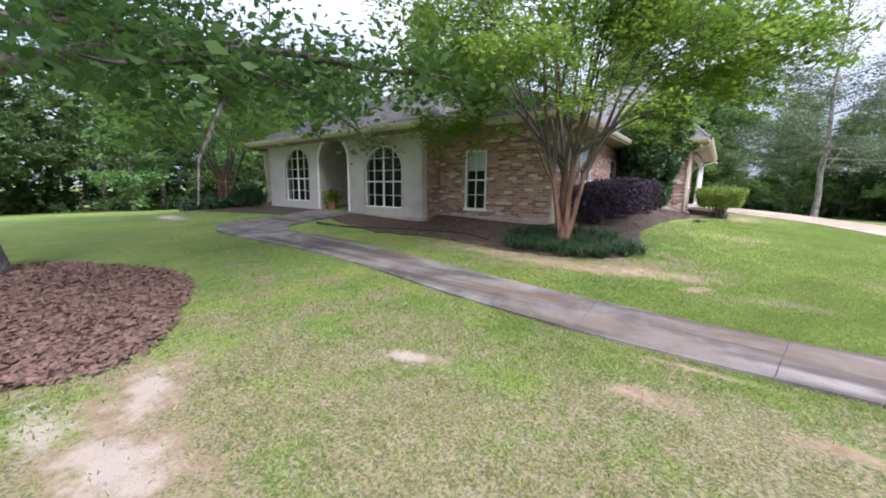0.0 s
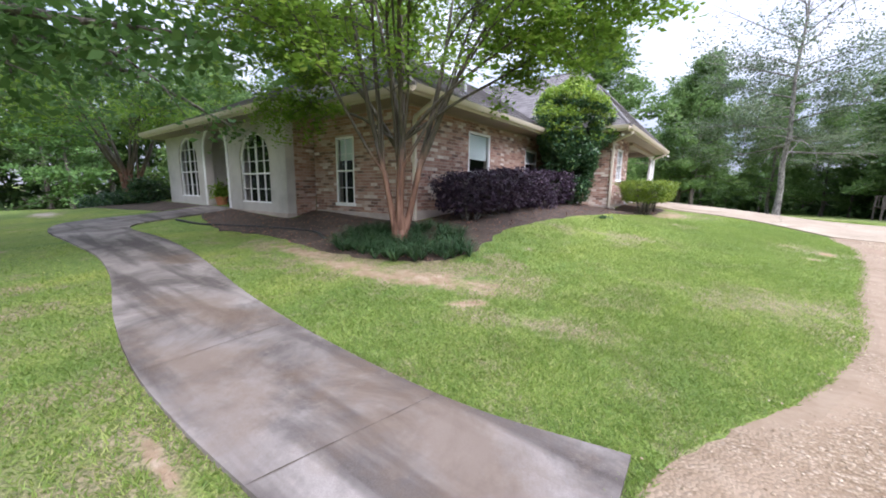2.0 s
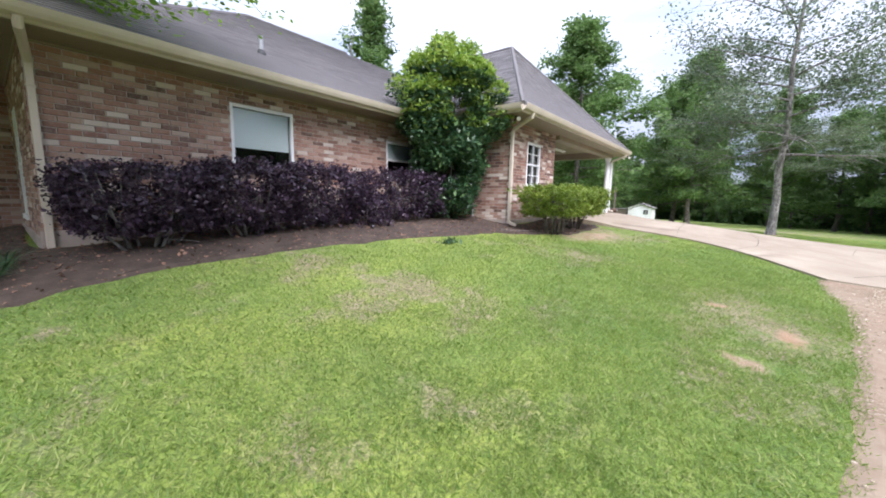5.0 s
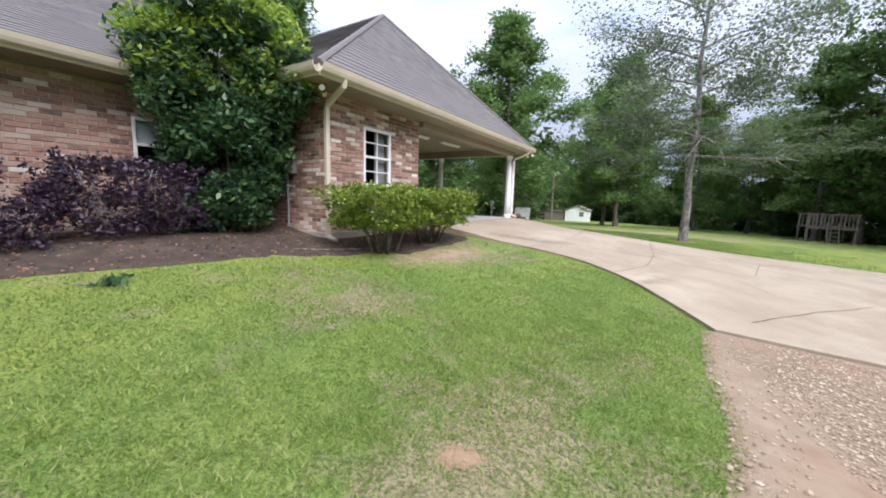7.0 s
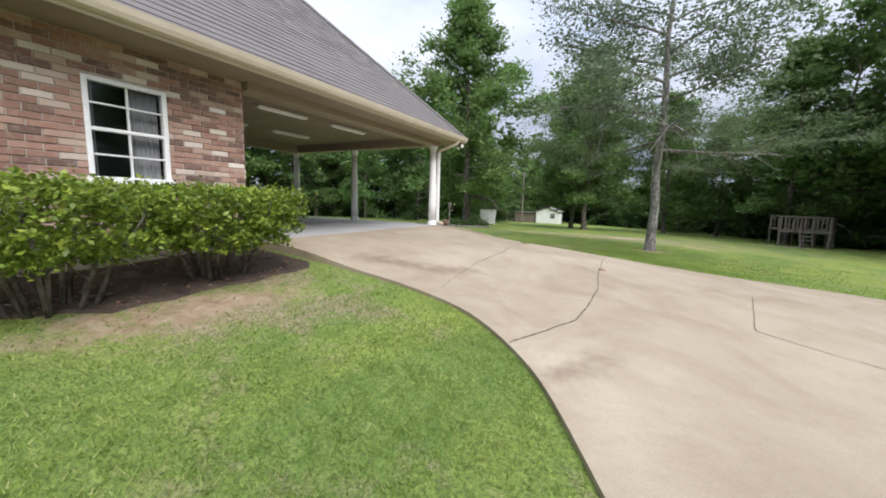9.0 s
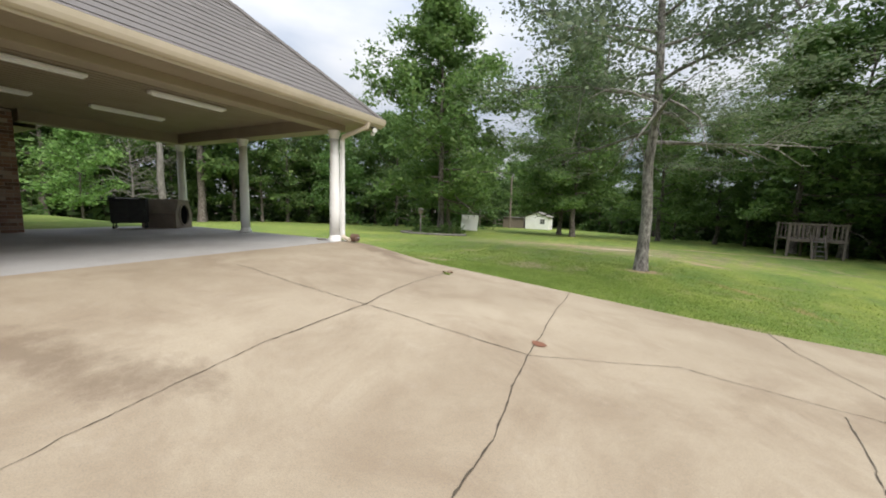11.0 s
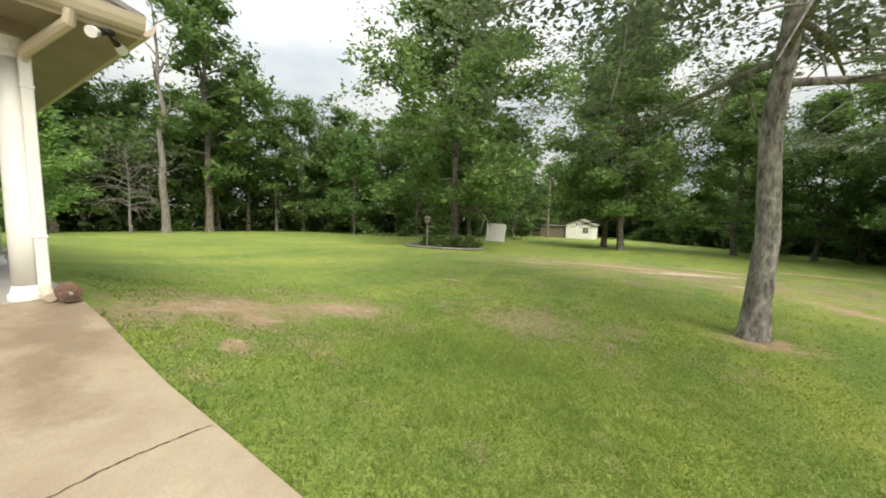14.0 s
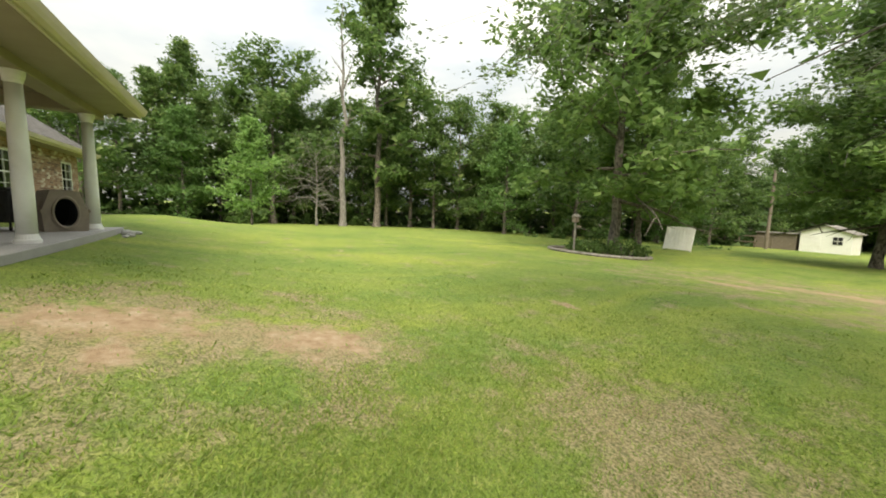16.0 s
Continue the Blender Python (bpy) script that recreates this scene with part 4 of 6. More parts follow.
arch_wall()
Build().box((FX0 - 0.03, FY - 0.035, -0.62), (-14.86, FY + 0.25, -0.22), 0.01).make("plinth", M_PLINTH, house)
Build().box((-13.06, FY - 0.035, -0.62), (FX1 + 0.03, FY + 0.25, -0.22), 0.01).make("plinth", M_PLINTH, house)
Build().box((-5.96, -1.06, -0.62), (-5.915, 6.86, -0.02), 0.01).make("plinth", M_PLINTH, house)
Build().box((-3.6, 6.86, -0.62), (-3.545, 9.72, -0.02), 0.01).make("plinth", M_PLINTH, house)
Build().box((-5.9, 6.86, -0.62), (-3.61, 6.93, -0.02), 0.01).make("plinth", M_PLINTH, house)
Build().box((-9.5, -1.065, -0.62), (-5.97, -1.0, -0.12), 0.01).make("plinth", M_PLINTH, house, "bare concrete footing below the brick")
window((-17.30, FY + 0.06), (1, 0), (0, -1), 1.75, 0.10, 2.25, 4, 5, arch=0.80, label="white arched window with many panes")
window((-12.25, FY + 0.06), (1, 0), (0, -1), 1.77, 0.02, 2.04, 4, 5, arch=0.76, label="white arched window with many panes")
brick_wall("wall", (-9.63, -1.65), (0, 1), (1, 0), 0.62, -0.45, WALL_TOP_S)
# entry arch moulding
n = 24
v = []
for i in range(n + 1):
    t = math.pi * i / n
    for ro, ri, y in ((0.96, 0.90, FY - 0.04), (0.96, 0.90, FY - 0.0), (0.86, 0.80, FY - 0.0), (0.86, 0.80, FY - 0.04)):
        v.append((-13.96 - math.cos(t) * ro, y, 1.65 + math.sin(t) * ri))
Build().add(v, [(4 * i + j, 4 * i + (j + 1) % 4, 4 * i + 4 + (j + 1) % 4, 4 * i + 4 + j) for i in range(n) for j in range(4)]).make("trim", M_WHITE, house, "white arched entry moulding")
for xa in (-14.92, -13.10):
    Build().box((xa, FY - 0.04, -0.22), (xa + 0.10, FY - 0.002, 1.65), 0.01).make("trim", M_WHITE, house)
# porch behind the entry arch
Build().box((-15.1, FY + 0.25, -0.22), (-14.95, 0.6, 2.5)).make("wall", M_STUCCO, house)
Build().box((-13.0, FY + 0.25, -0.22), (-12.85, 0.6, 2.5)).make("wall", M_STUCCO, house)
Build().box((-15.1, 0.6, -0.22), (-12.85, 0.75, 2.5)).make("wall", M_STUCCO, house)
Build().box((-15.0, FY - 0.25, -0.5), (-12.95, 0.6, -0.2), 0.02).make("porch_floor", M_WALK, house, "concrete entry step")
front_door = Build().box((-14.35, 0.55, -0.2), (-13.4, 0.6, 1.95), 0.01).make("door", M_BLACK, house, "dark front door in the arched porch")
for za, zb in ((-0.05, 0.65), (0.8, 1.8)):
    Build().box((-14.23, 0.535, za), (-13.92, 0.552, zb), 0.008).make("panel", M_BLACK, front_door)
    Build().box((-13.83, 0.535, za), (-13.52, 0.552, zb), 0.008).make("panel", M_BLACK, front_door)
Build().tube([(-13.47, 0.55, 0.85), (-13.47, 0.50, 0.85), (-13.47, 0.48, 0.85)], [0.012, 0.03, 0.02], 10).make("door_handle", M_GREY, front_door)

# ---- roofs, eaves, carport ----
def roof_face(pts, parent, singles=0):
    """A roof plane of lapped shingles on boards. pts: the eave's two ends first, then the upper corners."""
    p = [Vector(q) for q in pts]
    u = (p[1] - p[0]).normalized()
    nrm = u.cross(p[2] - p[0]).normalized()
    if nrm.z < 0:
        nrm = -nrm
    v = nrm.cross(u)
    if v.z < 0:
        v = -v
    flat = [((q - p[0]).dot(u), (q - p[0]).dot(v)) for q in p]
    deck = Build()
    k = len(p)
    deck.add([tuple(q) for q in p] + [tuple(q - nrm * 0.05) for q in p], [tuple(range(k)), tuple(range(2 * k - 1, k - 1, -1))] + [(i, k + i, k + (i + 1) % k, (i + 1) % k) for i in range(k)])
    face = deck.make("roof", M_SHINGLE, parent, "grey-brown asphalt shingle roof")
    top = max(f[1] for f in flat)
    step, tab = 0.14, 0.31
    rest = Build()
    r = np.random.RandomState(int(abs(pts[0][0]) * 100 + abs(pts[0][1]) * 10))
    turn = Matrix((u, v, nrm)).transposed().to_4x4()
    at = world_at(face)
    made = 0
    shared = {}
    for c in range(int(top / step)):
        w = (c + 0.5) * step
        xs = []
        for (x0, y0), (x1, y1) in zip(flat, flat[1:] + flat[:1]):
            if (y0 - w) * (y1 - w) < 0:
                xs.append(x0 + (x1 - x0) * (w - y0) / (y1 - y0))
        if len(xs) < 2:
            continue
        a, b = min(xs), max(xs)
        s = a - r.uniform(0, tab)
        while s < b:
            e = s + tab
            lo, hi = max(s, a), min(e - 0.004, b)
            s = e
            if hi - lo < 0.03:
                continue
            key = round(hi - lo, 2)
            if key not in shared:
                h = key / 2
                t = 0.013
                vv = [(-h, 0, t), (h, 0, t), (h, step * 1.02, 0.002), (-h, step * 1.02, 0.002), (-h, 0, 0), (h, 0, 0)]
                ff = [(0, 1, 2, 3), (4, 5, 1, 0), (4, 0, 3), (5, 2, 1)]
                me = bpy.data.meshes.new("shingle")
                me.from_pydata(vv, [], ff)
                me.materials.append(M_SHINGLE)
                shared[key] = me
            me = shared[key]
            q = p[0] + u * ((lo + hi) / 2) + v * (c * step) + nrm * (0.002 + r.uniform(0, 0.003))
            m = Matrix.Translation(q) @ turn
            if made < singles:
                ob = new("shingle", me)
                ob.parent = face
                ob.matrix_local = Matrix.Translation(-Vector(at)) @ m
                made += 1
            else:
                rest.add([tuple(m @ x.co) for x in me.vertices], [tuple(x.vertices) for x in me.polygons])
    if rest.v:
        ob = rest.make("shingles", M_SHINGLE, face)
        ob["kind"] = "stuff"
    return face


EAVE_S, EAVE_G = 2.50, 2.63
# storeroom and carport wing
WX, WY0, WY1 = -2.95, 6.25, 16.45
PEAK = (-6.15, 11.35, 6.05)
RIDGE_END = (-12.0, 11.35, 6.05)
roof_face([(WX, WY0, EAVE_G), (WX, WY1, EAVE_G), PEAK], house, 300)
roof_face([(-12.0, WY0, EAVE_G), (WX, WY0, EAVE_G), PEAK, RIDGE_END], house)
roof_face([(WX, WY1, EAVE_G), (-10.1, WY1, EAVE_G), (-11.9, 11.35, 6.05), PEAK], house)
# main house: hip roof
MX0, MX1, MY0, MY1 = -21.1, -5.30, -1.68, 13.05
RX, RZ = -12.4, 6.35
RY0, RY1 = 4.6, 8.6
roof_face([(MX1, MY0, EAVE_S), (MX1, 6.3, EAVE_S), (-11.85, 11.4, 6.052), (RX, RY1, RZ), (RX, RY0, RZ)], house, 300)
roof_face([(MX0, MY0, EAVE_S), (MX1, MY0, EAVE_S), (RX, RY0, RZ)], house)
roof_face([(-10.1, MY1, EAVE_S), (MX0, MY1, EAVE_S), (RX, RY1, RZ)], house)
roof_face([(-10.1, WY1, EAVE_G), (-10.1, 11.8, EAVE_G), (-11.9, 11.35, 6.05)], house)
roof_face([(MX0, MY1, EAVE_S), (MX0, MY0, EAVE_S), (RX, RY0, RZ), (RX, RY1, RZ)], house)
# low hip over the porch front
roof_face([(-19.2, -2.5, EAVE_S + 0.02), (-8.95, -2.5, EAVE_S + 0.02), (-11.6, 2.2, 4.9), (-16.4, 2.2, 4.9)], house)
roof_face([(-8.95, -2.5, EAVE_S + 0.02), (-8.95, 1.0, EAVE_S + 0.02), (-11.6, 2.2, 4.9)], house)


def ridge_cap(a, b, parent):
    a, b = Vector(a), Vector(b)
    n = max(2, int((b - a).length / 0.25))
    pts = [a.lerp(b, i / n) for i in range(n + 1)]
    Build().tube([tuple(q + Vector((0, 0, 0.005))) for q in pts], [0.055 + 0.008 * (i % 2) for i in range(n + 1)], 6).make("ridge_cap", M_SHINGLE, parent)


for a, b in ((PEAK, (WX, WY0, EAVE_G)), (PEAK, (WX, WY1, EAVE_G)), (PEAK, RIDGE_END), ((RX, RY0, RZ), (RX, RY1, RZ)), ((RX, RY0, RZ), (MX1, MY0, EAVE_S)), ((-11.6, 2.2, 4.9), (-8.95, -2.5, EAVE_S + 0.02))):
    ridge_cap(a, b, house)


def gutter(a, b, out, z):
    """An open eaves trough with a rolled lip, and the fascia board behind it."""
    a, b, o = np.array(a, float), np.array(b, float), np.array(out, float)
    prof = [(0.0, -0.13), (0.03, -0.135), (0.075, -0.11), (0.10, -0.06), (0.115, -0.01), (0.12, 0.004), (0.105, 0.006), (0.095, -0.05), (0.07, -0.095), (0.03, -0.118), (0.004, -0.115), (0.004, -0.01), (0.0, -0.01)]
    v = []
    for p in (a, b):
        v += [(p[0] + o[0] * d, p[1] + o[1] * d, z + h) for d, h in prof]
    k = len(prof)
    Build().add(v, [(i, (i + 1) % k, k + (i + 1) % k, k + i) for i in range(k)] + [tuple(range(k - 1, -1, -1)), tuple(range(k, 2 * k))]).make("gutter", M_CREAM, house, "cream painted metal gutter")
    lo, hi = np.minimum(a - o * 0.03, b), np.maximum(a - o * 0.03, b)
    Build().box((lo[0], lo[1], z - 0.17), (hi[0] - (0.003 if o[0] else 0), hi[1] - (0.003 if o[1] else 0), z - 0.012), 0.004).make("fascia", M_CREAM, house)


gutter((MX1, MY0), (MX1, 6.2), (1, 0), EAVE_S)
gutter((-8.9, MY0), (MX1, MY0), (0, -1), EAVE_S)
gutter((WX, WY0), (WX, WY1), (1, 0), EAVE_G)
gutter((-5.2, WY0), (WX, WY0), (0, -1), EAVE_G)
gutter((-10.1, WY1), (WX, WY1), (0, 1), EAVE_G)
gutter((-19.2, -2.5), (-8.95, -2.5), (0, -1), EAVE_S + 0.02)
gutter((-8.95, -2.5), (-8.95, -1.75), (1, 0), EAVE_S + 0.02)
gutter((MX0, MY1), (-10.2, MY1), (0, 1), EAVE_S)
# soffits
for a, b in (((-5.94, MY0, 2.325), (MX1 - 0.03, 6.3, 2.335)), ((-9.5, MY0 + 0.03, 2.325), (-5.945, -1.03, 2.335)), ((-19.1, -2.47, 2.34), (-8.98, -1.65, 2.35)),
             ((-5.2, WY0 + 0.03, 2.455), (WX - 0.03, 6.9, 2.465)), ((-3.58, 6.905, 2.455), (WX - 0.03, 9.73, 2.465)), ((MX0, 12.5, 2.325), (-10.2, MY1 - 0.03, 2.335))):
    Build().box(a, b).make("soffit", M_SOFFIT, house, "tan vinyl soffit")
# carport: beams round the edge, ribbed ceiling above them, eaves outside
BZ = 2.33
for a, b in (((-3.74, 9.735, BZ), (-3.44, 15.84, 2.60)), ((-10.1, 15.52, BZ), (-3.745, 15.82, 2.60)), ((-9.55, 12.53, BZ), (-9.25, 15.515, 2.60))):
    Build().box(a, b, 0.01).make("beam", M_SOFFIT, house, "tan boxed carport beam")
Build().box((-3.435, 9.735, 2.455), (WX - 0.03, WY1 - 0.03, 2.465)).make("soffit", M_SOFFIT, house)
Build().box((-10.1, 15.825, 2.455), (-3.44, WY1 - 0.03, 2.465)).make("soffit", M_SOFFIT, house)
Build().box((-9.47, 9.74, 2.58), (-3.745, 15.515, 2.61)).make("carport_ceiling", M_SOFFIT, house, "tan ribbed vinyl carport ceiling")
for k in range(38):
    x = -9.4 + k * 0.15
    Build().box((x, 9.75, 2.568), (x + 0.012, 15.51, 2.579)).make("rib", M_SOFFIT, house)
for px_, py_ in ((-3.59, 15.66), (-6.67, 15.68), (-9.5, 15.68)):
    col = sub("column", (px_, py_, 0.0), house)
    Build().lathe((px_, py_, 0.012), [(0.142, 0.0), (0.142, 0.05), (0.13, 0.06), (0.118, 0.10), (0.108, 0.13)], 24).make("base", M_WHITE, col)
    Build().lathe((px_, py_, 0.142), [(0.108, 0.0), (0.108, 0.6), (0.099, 1.4), (0.088, 2.02)], 24).make("shaft", M_WHITE, col, soft=True)
    Build().lathe((px_, py_, 2.162), [(0.088, 0.0), (0.102, 0.03), (0.105, 0.06), (0.122, 0.10), (0.128, 0.166)], 24).make("capital", M_WHITE, col)


def downspout(x, y, out, z_top, z_low, gutter_at, mat=M_CREAM):
    """A square pipe down the wall with an elbow up to the gutter."""
    ox, oy = out
    ds = sub("downspout", (x, y, z_low), house)
    ds["label"] = "cream square metal downspout"
    Build().box((x - 0.04, y - 0.04, z_low), (x + 0.04, y + 0.04, z_top), 0.008).make("pipe", mat, ds)
    Build().tube([(x, y, z_top - 0.02), (x + ox * 0.03, y + oy * 0.03, z_top + 0.06), (gutter_at[0] - ox * 0.03, gutter_at[1] - oy * 0.03, gutter_at[2] - 0.10), gutter_at], 0.048, 10).make("elbow", M_CREAM, ds)
    Build().tube([(x, y, z_low + 0.06), (x + ox * 0.05, y + oy * 0.05, z_low + 0.01), (x + ox * 0.2, y + oy * 0.2, z_low - 0.03)], 0.045, 8).make("outlet", M_CREAM, ds)
    for z in (z_low + 0.5, z_top - 0.25):
        Build().box((x - 0.046, y - 0.046, z), (x + 0.046, y + 0.046, z + 0.03), 0.004).make("strap", mat, ds)


downspout(-5.87, -0.98, (1, 0), 2.0, -0.32, (-5.27, -1.05, 2.38))
downspout(-3.50, 6.86, (1, 0), 2.15, -0.12, (-2.92, 6.75, 2.52))
downspout(-3.445, 15.74, (1, 0), 2.15, 0.08, (-2.92, 15.95, 2.52), M_WHITE)
# flood lamps under the eaves and tube lights under the carport
for x, y, z in ((-2.98, 16.2, 2.455), (-3.3, 6.62, 2.455), (-9.75, 16.15, 2.455)):
    lamp = thing("flood_lamp", (x, y, z), "small dark twin flood lamp under the eave", "lamp", "flood lamps")
    Build().lathe((x, y, z - 0.03), [(0.05, 0.0), (0.055, 0.015), (0.055, 0.03)], 14).make("base", M_BLACK, lamp)
    for s in (-1, 1):
        Build().tube([(x, y, z - 0.02), (x + 0.03 * s, y - 0.03 * s, z - 0.05), (x + 0.09 * s, y - 0.09 * s, z - 0.07)], [0.012, 0.012, 0.03], 10).make("arm", M_BLACK, lamp)
        Build().tube([(x + 0.09 * s, y - 0.09 * s, z - 0.07), (x + 0.12 * s, y - 0.12 * s, z - 0.085), (x + 0.145 * s, y - 0.145 * s, z - 0.10)], [0.03, 0.045, 0.048], 12).make("bulb", M_WHITE, lamp)
for x, y in ((-5.0, 11.6), (-5.0, 13.6), (-7.2, 11.6), (-7.2, 13.6)):
    lt = thing("tube_light", (x, y, 2.565), "unlit white tube light on the carport ceiling", "ceiling light", "tube lights")
    Build().box((x - 0.07, y - 0.62, 2.515), (x + 0.07, y + 0.62, 2.567), 0.01).make("housing", M_WHITE, lt)
    Build().tube([(x, y - 0.58, 2.505), (x, y + 0.58, 2.505)], 0.018, 10).make("tube", M_WHITE, lt)

# meter boxes and pipes on the corner wall
for x, z, w, h in ((-4.62, 1.62, 0.22, 0.36), (-4.9, 0.62, 0.30, 0.42), (-4.45, 1.05, 0.16, 0.22)):
    bx = thing("meter_box", (x, 6.88, z), "grey metal utility box on the brick wall", "utility box", "utility boxes")
    Build().box((x - w / 2, 6.76, z), (x + w / 2, 6.888, z + h), 0.012).make("body", M_GREY, bx)
    Build().box((x - w / 2 + 0.02, 6.745, z + 0.02), (x + w / 2 - 0.02, 6.762, z + h - 0.02), 0.005).make("cover", M_GREY, bx)
cond = thing("conduit", (-4.62, 6.86, -0.1), "grey conduit pipe on the brick wall", "pipe")
Build().tube([(-4.62, 6.85, -0.15), (-4.62, 6.85, 1.62)], 0.022, 10).make("pipe", M_GREY, cond)
Build().tube([(-4.62, 6.85, 1.98), (-4.62, 6.85, 2.45)], 0.022, 10).make("pipe", M_GREY, cond)

# ---- plants ----
def leaves(name, centers, length, width, mat, seed, parent=None, flat=0.5, label="", jitter=0.35, simple=False):
    """Many small leaves at the given places: folded blades, or single points for trees far off."""
    r = np.random.RandomState(seed)
    c = np.asarray(centers, float)
    n = len(c)
    d = r.normal(0, 1, (n, 3))
    d[:, 2] = d[:, 2] * (1 - flat) - 0.15
    d /= np.linalg.norm(d, axis=1)[:, None]
    up = r.normal(0, 1 - 0.6 * flat, (n, 3)) + np.array((0, 0, 0.8))
    s = np.cross(d, up)
    s /= np.linalg.norm(s, axis=1)[:, None] + 1e-9
    k = np.clip(r.normal(1, jitter, n), 0.4, 1.9)[:, None]
    L, W = length * k / 2, width * k / 2
    if simple:
        v = np.stack([c - d * L + s * W, c - d * L - s * W * r.uniform(0.3, 1, (n, 1)), c + d * L], 1).reshape(-1, 3)
        f = np.arange(3 * n).reshape(n, 3)
    else:
        fold = np.cross(d, s) * W * 0.45
        v = np.stack([c - d * L, c + s * W + fold - d * L * 0.1, c + d * L, c - s * W + fold - d * L * 0.1], 1).reshape(-1, 3)
        f = np.arange(4 * n).reshape(n, 4)
    ob = new(name, raw_mesh(name, v, f, mat))
    if parent:
        ob.parent = parent
    if label:
        ob["label"] = label
    return ob


def path_of(start, direction, length, n, bend, r, wander=0.12):
    p, d = np.array(start, float), np.array(direction, float)
    out = [p.copy()]
    for _ in range(n):
        d = d + np.array((0, 0, bend)) / n + r.normal(0, wander, 3)
        d /= np.linalg.norm(d)
        p = p + d * length / n
        out.append(p.copy())
    return np.array(out)


def tree(name, label, seed, height, radius, clear, spread, limbs, mat_bark, mat_leaf, n_leaves, leaf, shape="round", rise=(0.1, 1.0), bend=-0.2, twigs=4, clump=0.55, lean=(0, 0), category="tree", group="", wander=0.12, low=None, sides=5, inner=0, high=None, simple=False):
    """A tree at the origin: tapered trunk with limbs, and a crown of single leaves in clumps with gaps."""
    r = np.random.RandomState(seed)
    root = thing(name, (0, 0, 0), label, category, group)
    wood = Build()
    tips = []
    tr = [np.array((0, 0, -0.25))]
    for i in range(1, 11):
        h = height * 0.96 * i / 10
        tr.append(np.array((lean[0] * h + r.normal(0, radius * 0.35), lean[1] * h + r.normal(0, radius * 0.35), h)))
    tr = np.array(tr)
    rad = radius * (1 - np.linspace(0, 1, 11) * 0.93)
    flare = [(tr[0], radius * 1.75), (tr[0] + (0, 0, 0.35), radius * 1.25), (tr[0] + (0, 0, 0.8), radius * 1.04)]
    pts = [p for p, _ in flare] + list(tr[1:])
    wood.tube(pts, [q for _, q in flare] + list(rad[1:]), 10)
    for k in range(limbs):
        f = (k + r.uniform(0, 0.7)) / limbs
        h = clear + (height * 0.95 - clear) * f
        i = h / (height * 0.96) * 10
        j = min(int(i), 9)
        base = tr[j] + (tr[j + 1] - tr[j]) * (i - j)
        a = k * 2.39996 + r.uniform(-0.5, 0.5)
        el = rise[0] + (rise[1] - rise[0]) * f
        if shape == "cone":
            L = spread * (1 - f) ** 0.8 + 0.3
        elif shape == "tall":
            L = spread * (0.55 + 0.45 * math.sin(math.pi * min(1, f * 1.1))) * (1 - 0.6 * f)
        else:
            L = spread * (0.45 + 0.75 * math.sin(math.pi * (0.18 + 0.72 * f)))
        L *= r.uniform(0.7, 1.15)
        d = np.array((math.cos(a) * math.cos(el), math.sin(a) * math.cos(el), math.sin(el)))
        q = path_of(base, d, L, 6, bend, r, wander)
        rl = max(0.012, radius * 0.42 * (1 - 0.75 * f))
        wood.tube(q, np.linspace(rl, rl * 0.15, 7), sides, False)
        tips += [(p, 0.7 + 0.5 * s) for s, p in zip(np.linspace(0, 1, 7), q) if s > 0.3]
        for _ in range(twigs):
            s = r.uniform(0.25, 0.95)
            b = q[int(s * 6)]
            d2 = d + r.normal(0, 0.75, 3)
            d2 /= np.linalg.norm(d2)
            q2 = path_of(b, d2, L * r.uniform(0.25, 0.5), 4, bend * 0.8, r, 0.2)
            wood.tube(q2, np.linspace(rl * 0.35, 0.006, 5), max(3, sides - 1), False)
            tips += [(p, 1.0) for p in q2[1:]]
    wood.make("trunk", mat_bark, root, soft=True)
    if n_leaves:
        w = np.array([x[1] for x in tips])
        keep = r.uniform(0, 1, len(tips)) < 0.85
        P = np.array([x[0] for x in tips])[keep]
        w = w[keep] / w[keep].sum()
        pick = r.choice(len(P), n_leaves, p=w)
        c = P[pick] + r.normal(0, 1, (n_leaves, 3)) * np.array((clump, clump, clump * 0.5))
        if low is not None:
            c = c[c[:, 2] > low]
        if high is not None:
            c = c[r.uniform(0, 1, len(c)) < np.clip((high - c[:, 2]) / 3.0, 0.04, 1)]
        leaves("crown", c, leaf, leaf * (0.7 if simple else 0.55), mat_leaf, seed + 1, root, simple=simple)
        if inner:
            # large leaf masses close the heart of the crown
            ci = P[r.choice(len(P), inner, p=w)] * np.array((0.82, 0.82, 0.97)) + r.normal(0, clump * 0.6, (inner, 3))
            if low is not None:
                ci = ci[ci[:, 2] > low + 0.4]
            leaves("inner_crown", ci, leaf * 2.0, leaf * 1.5, mat_leaf, seed + 2, root, simple=simple)
    return root


def place(ob, x, y, turn=0.0, scale=1.0, sink=0.0):
    ob.matrix_basis = pose(x, y, gz(x, y) - sink, 0, 0, turn) @ Matrix.Scale(scale, 4)
    return ob


def again(ob, x, y, turn=0.0, scale=1.0):
    t = copy_thing(ob, pose(x, y, gz(x, y), 0, 0, turn))
    t.scale = (scale, scale, scale)
    return t


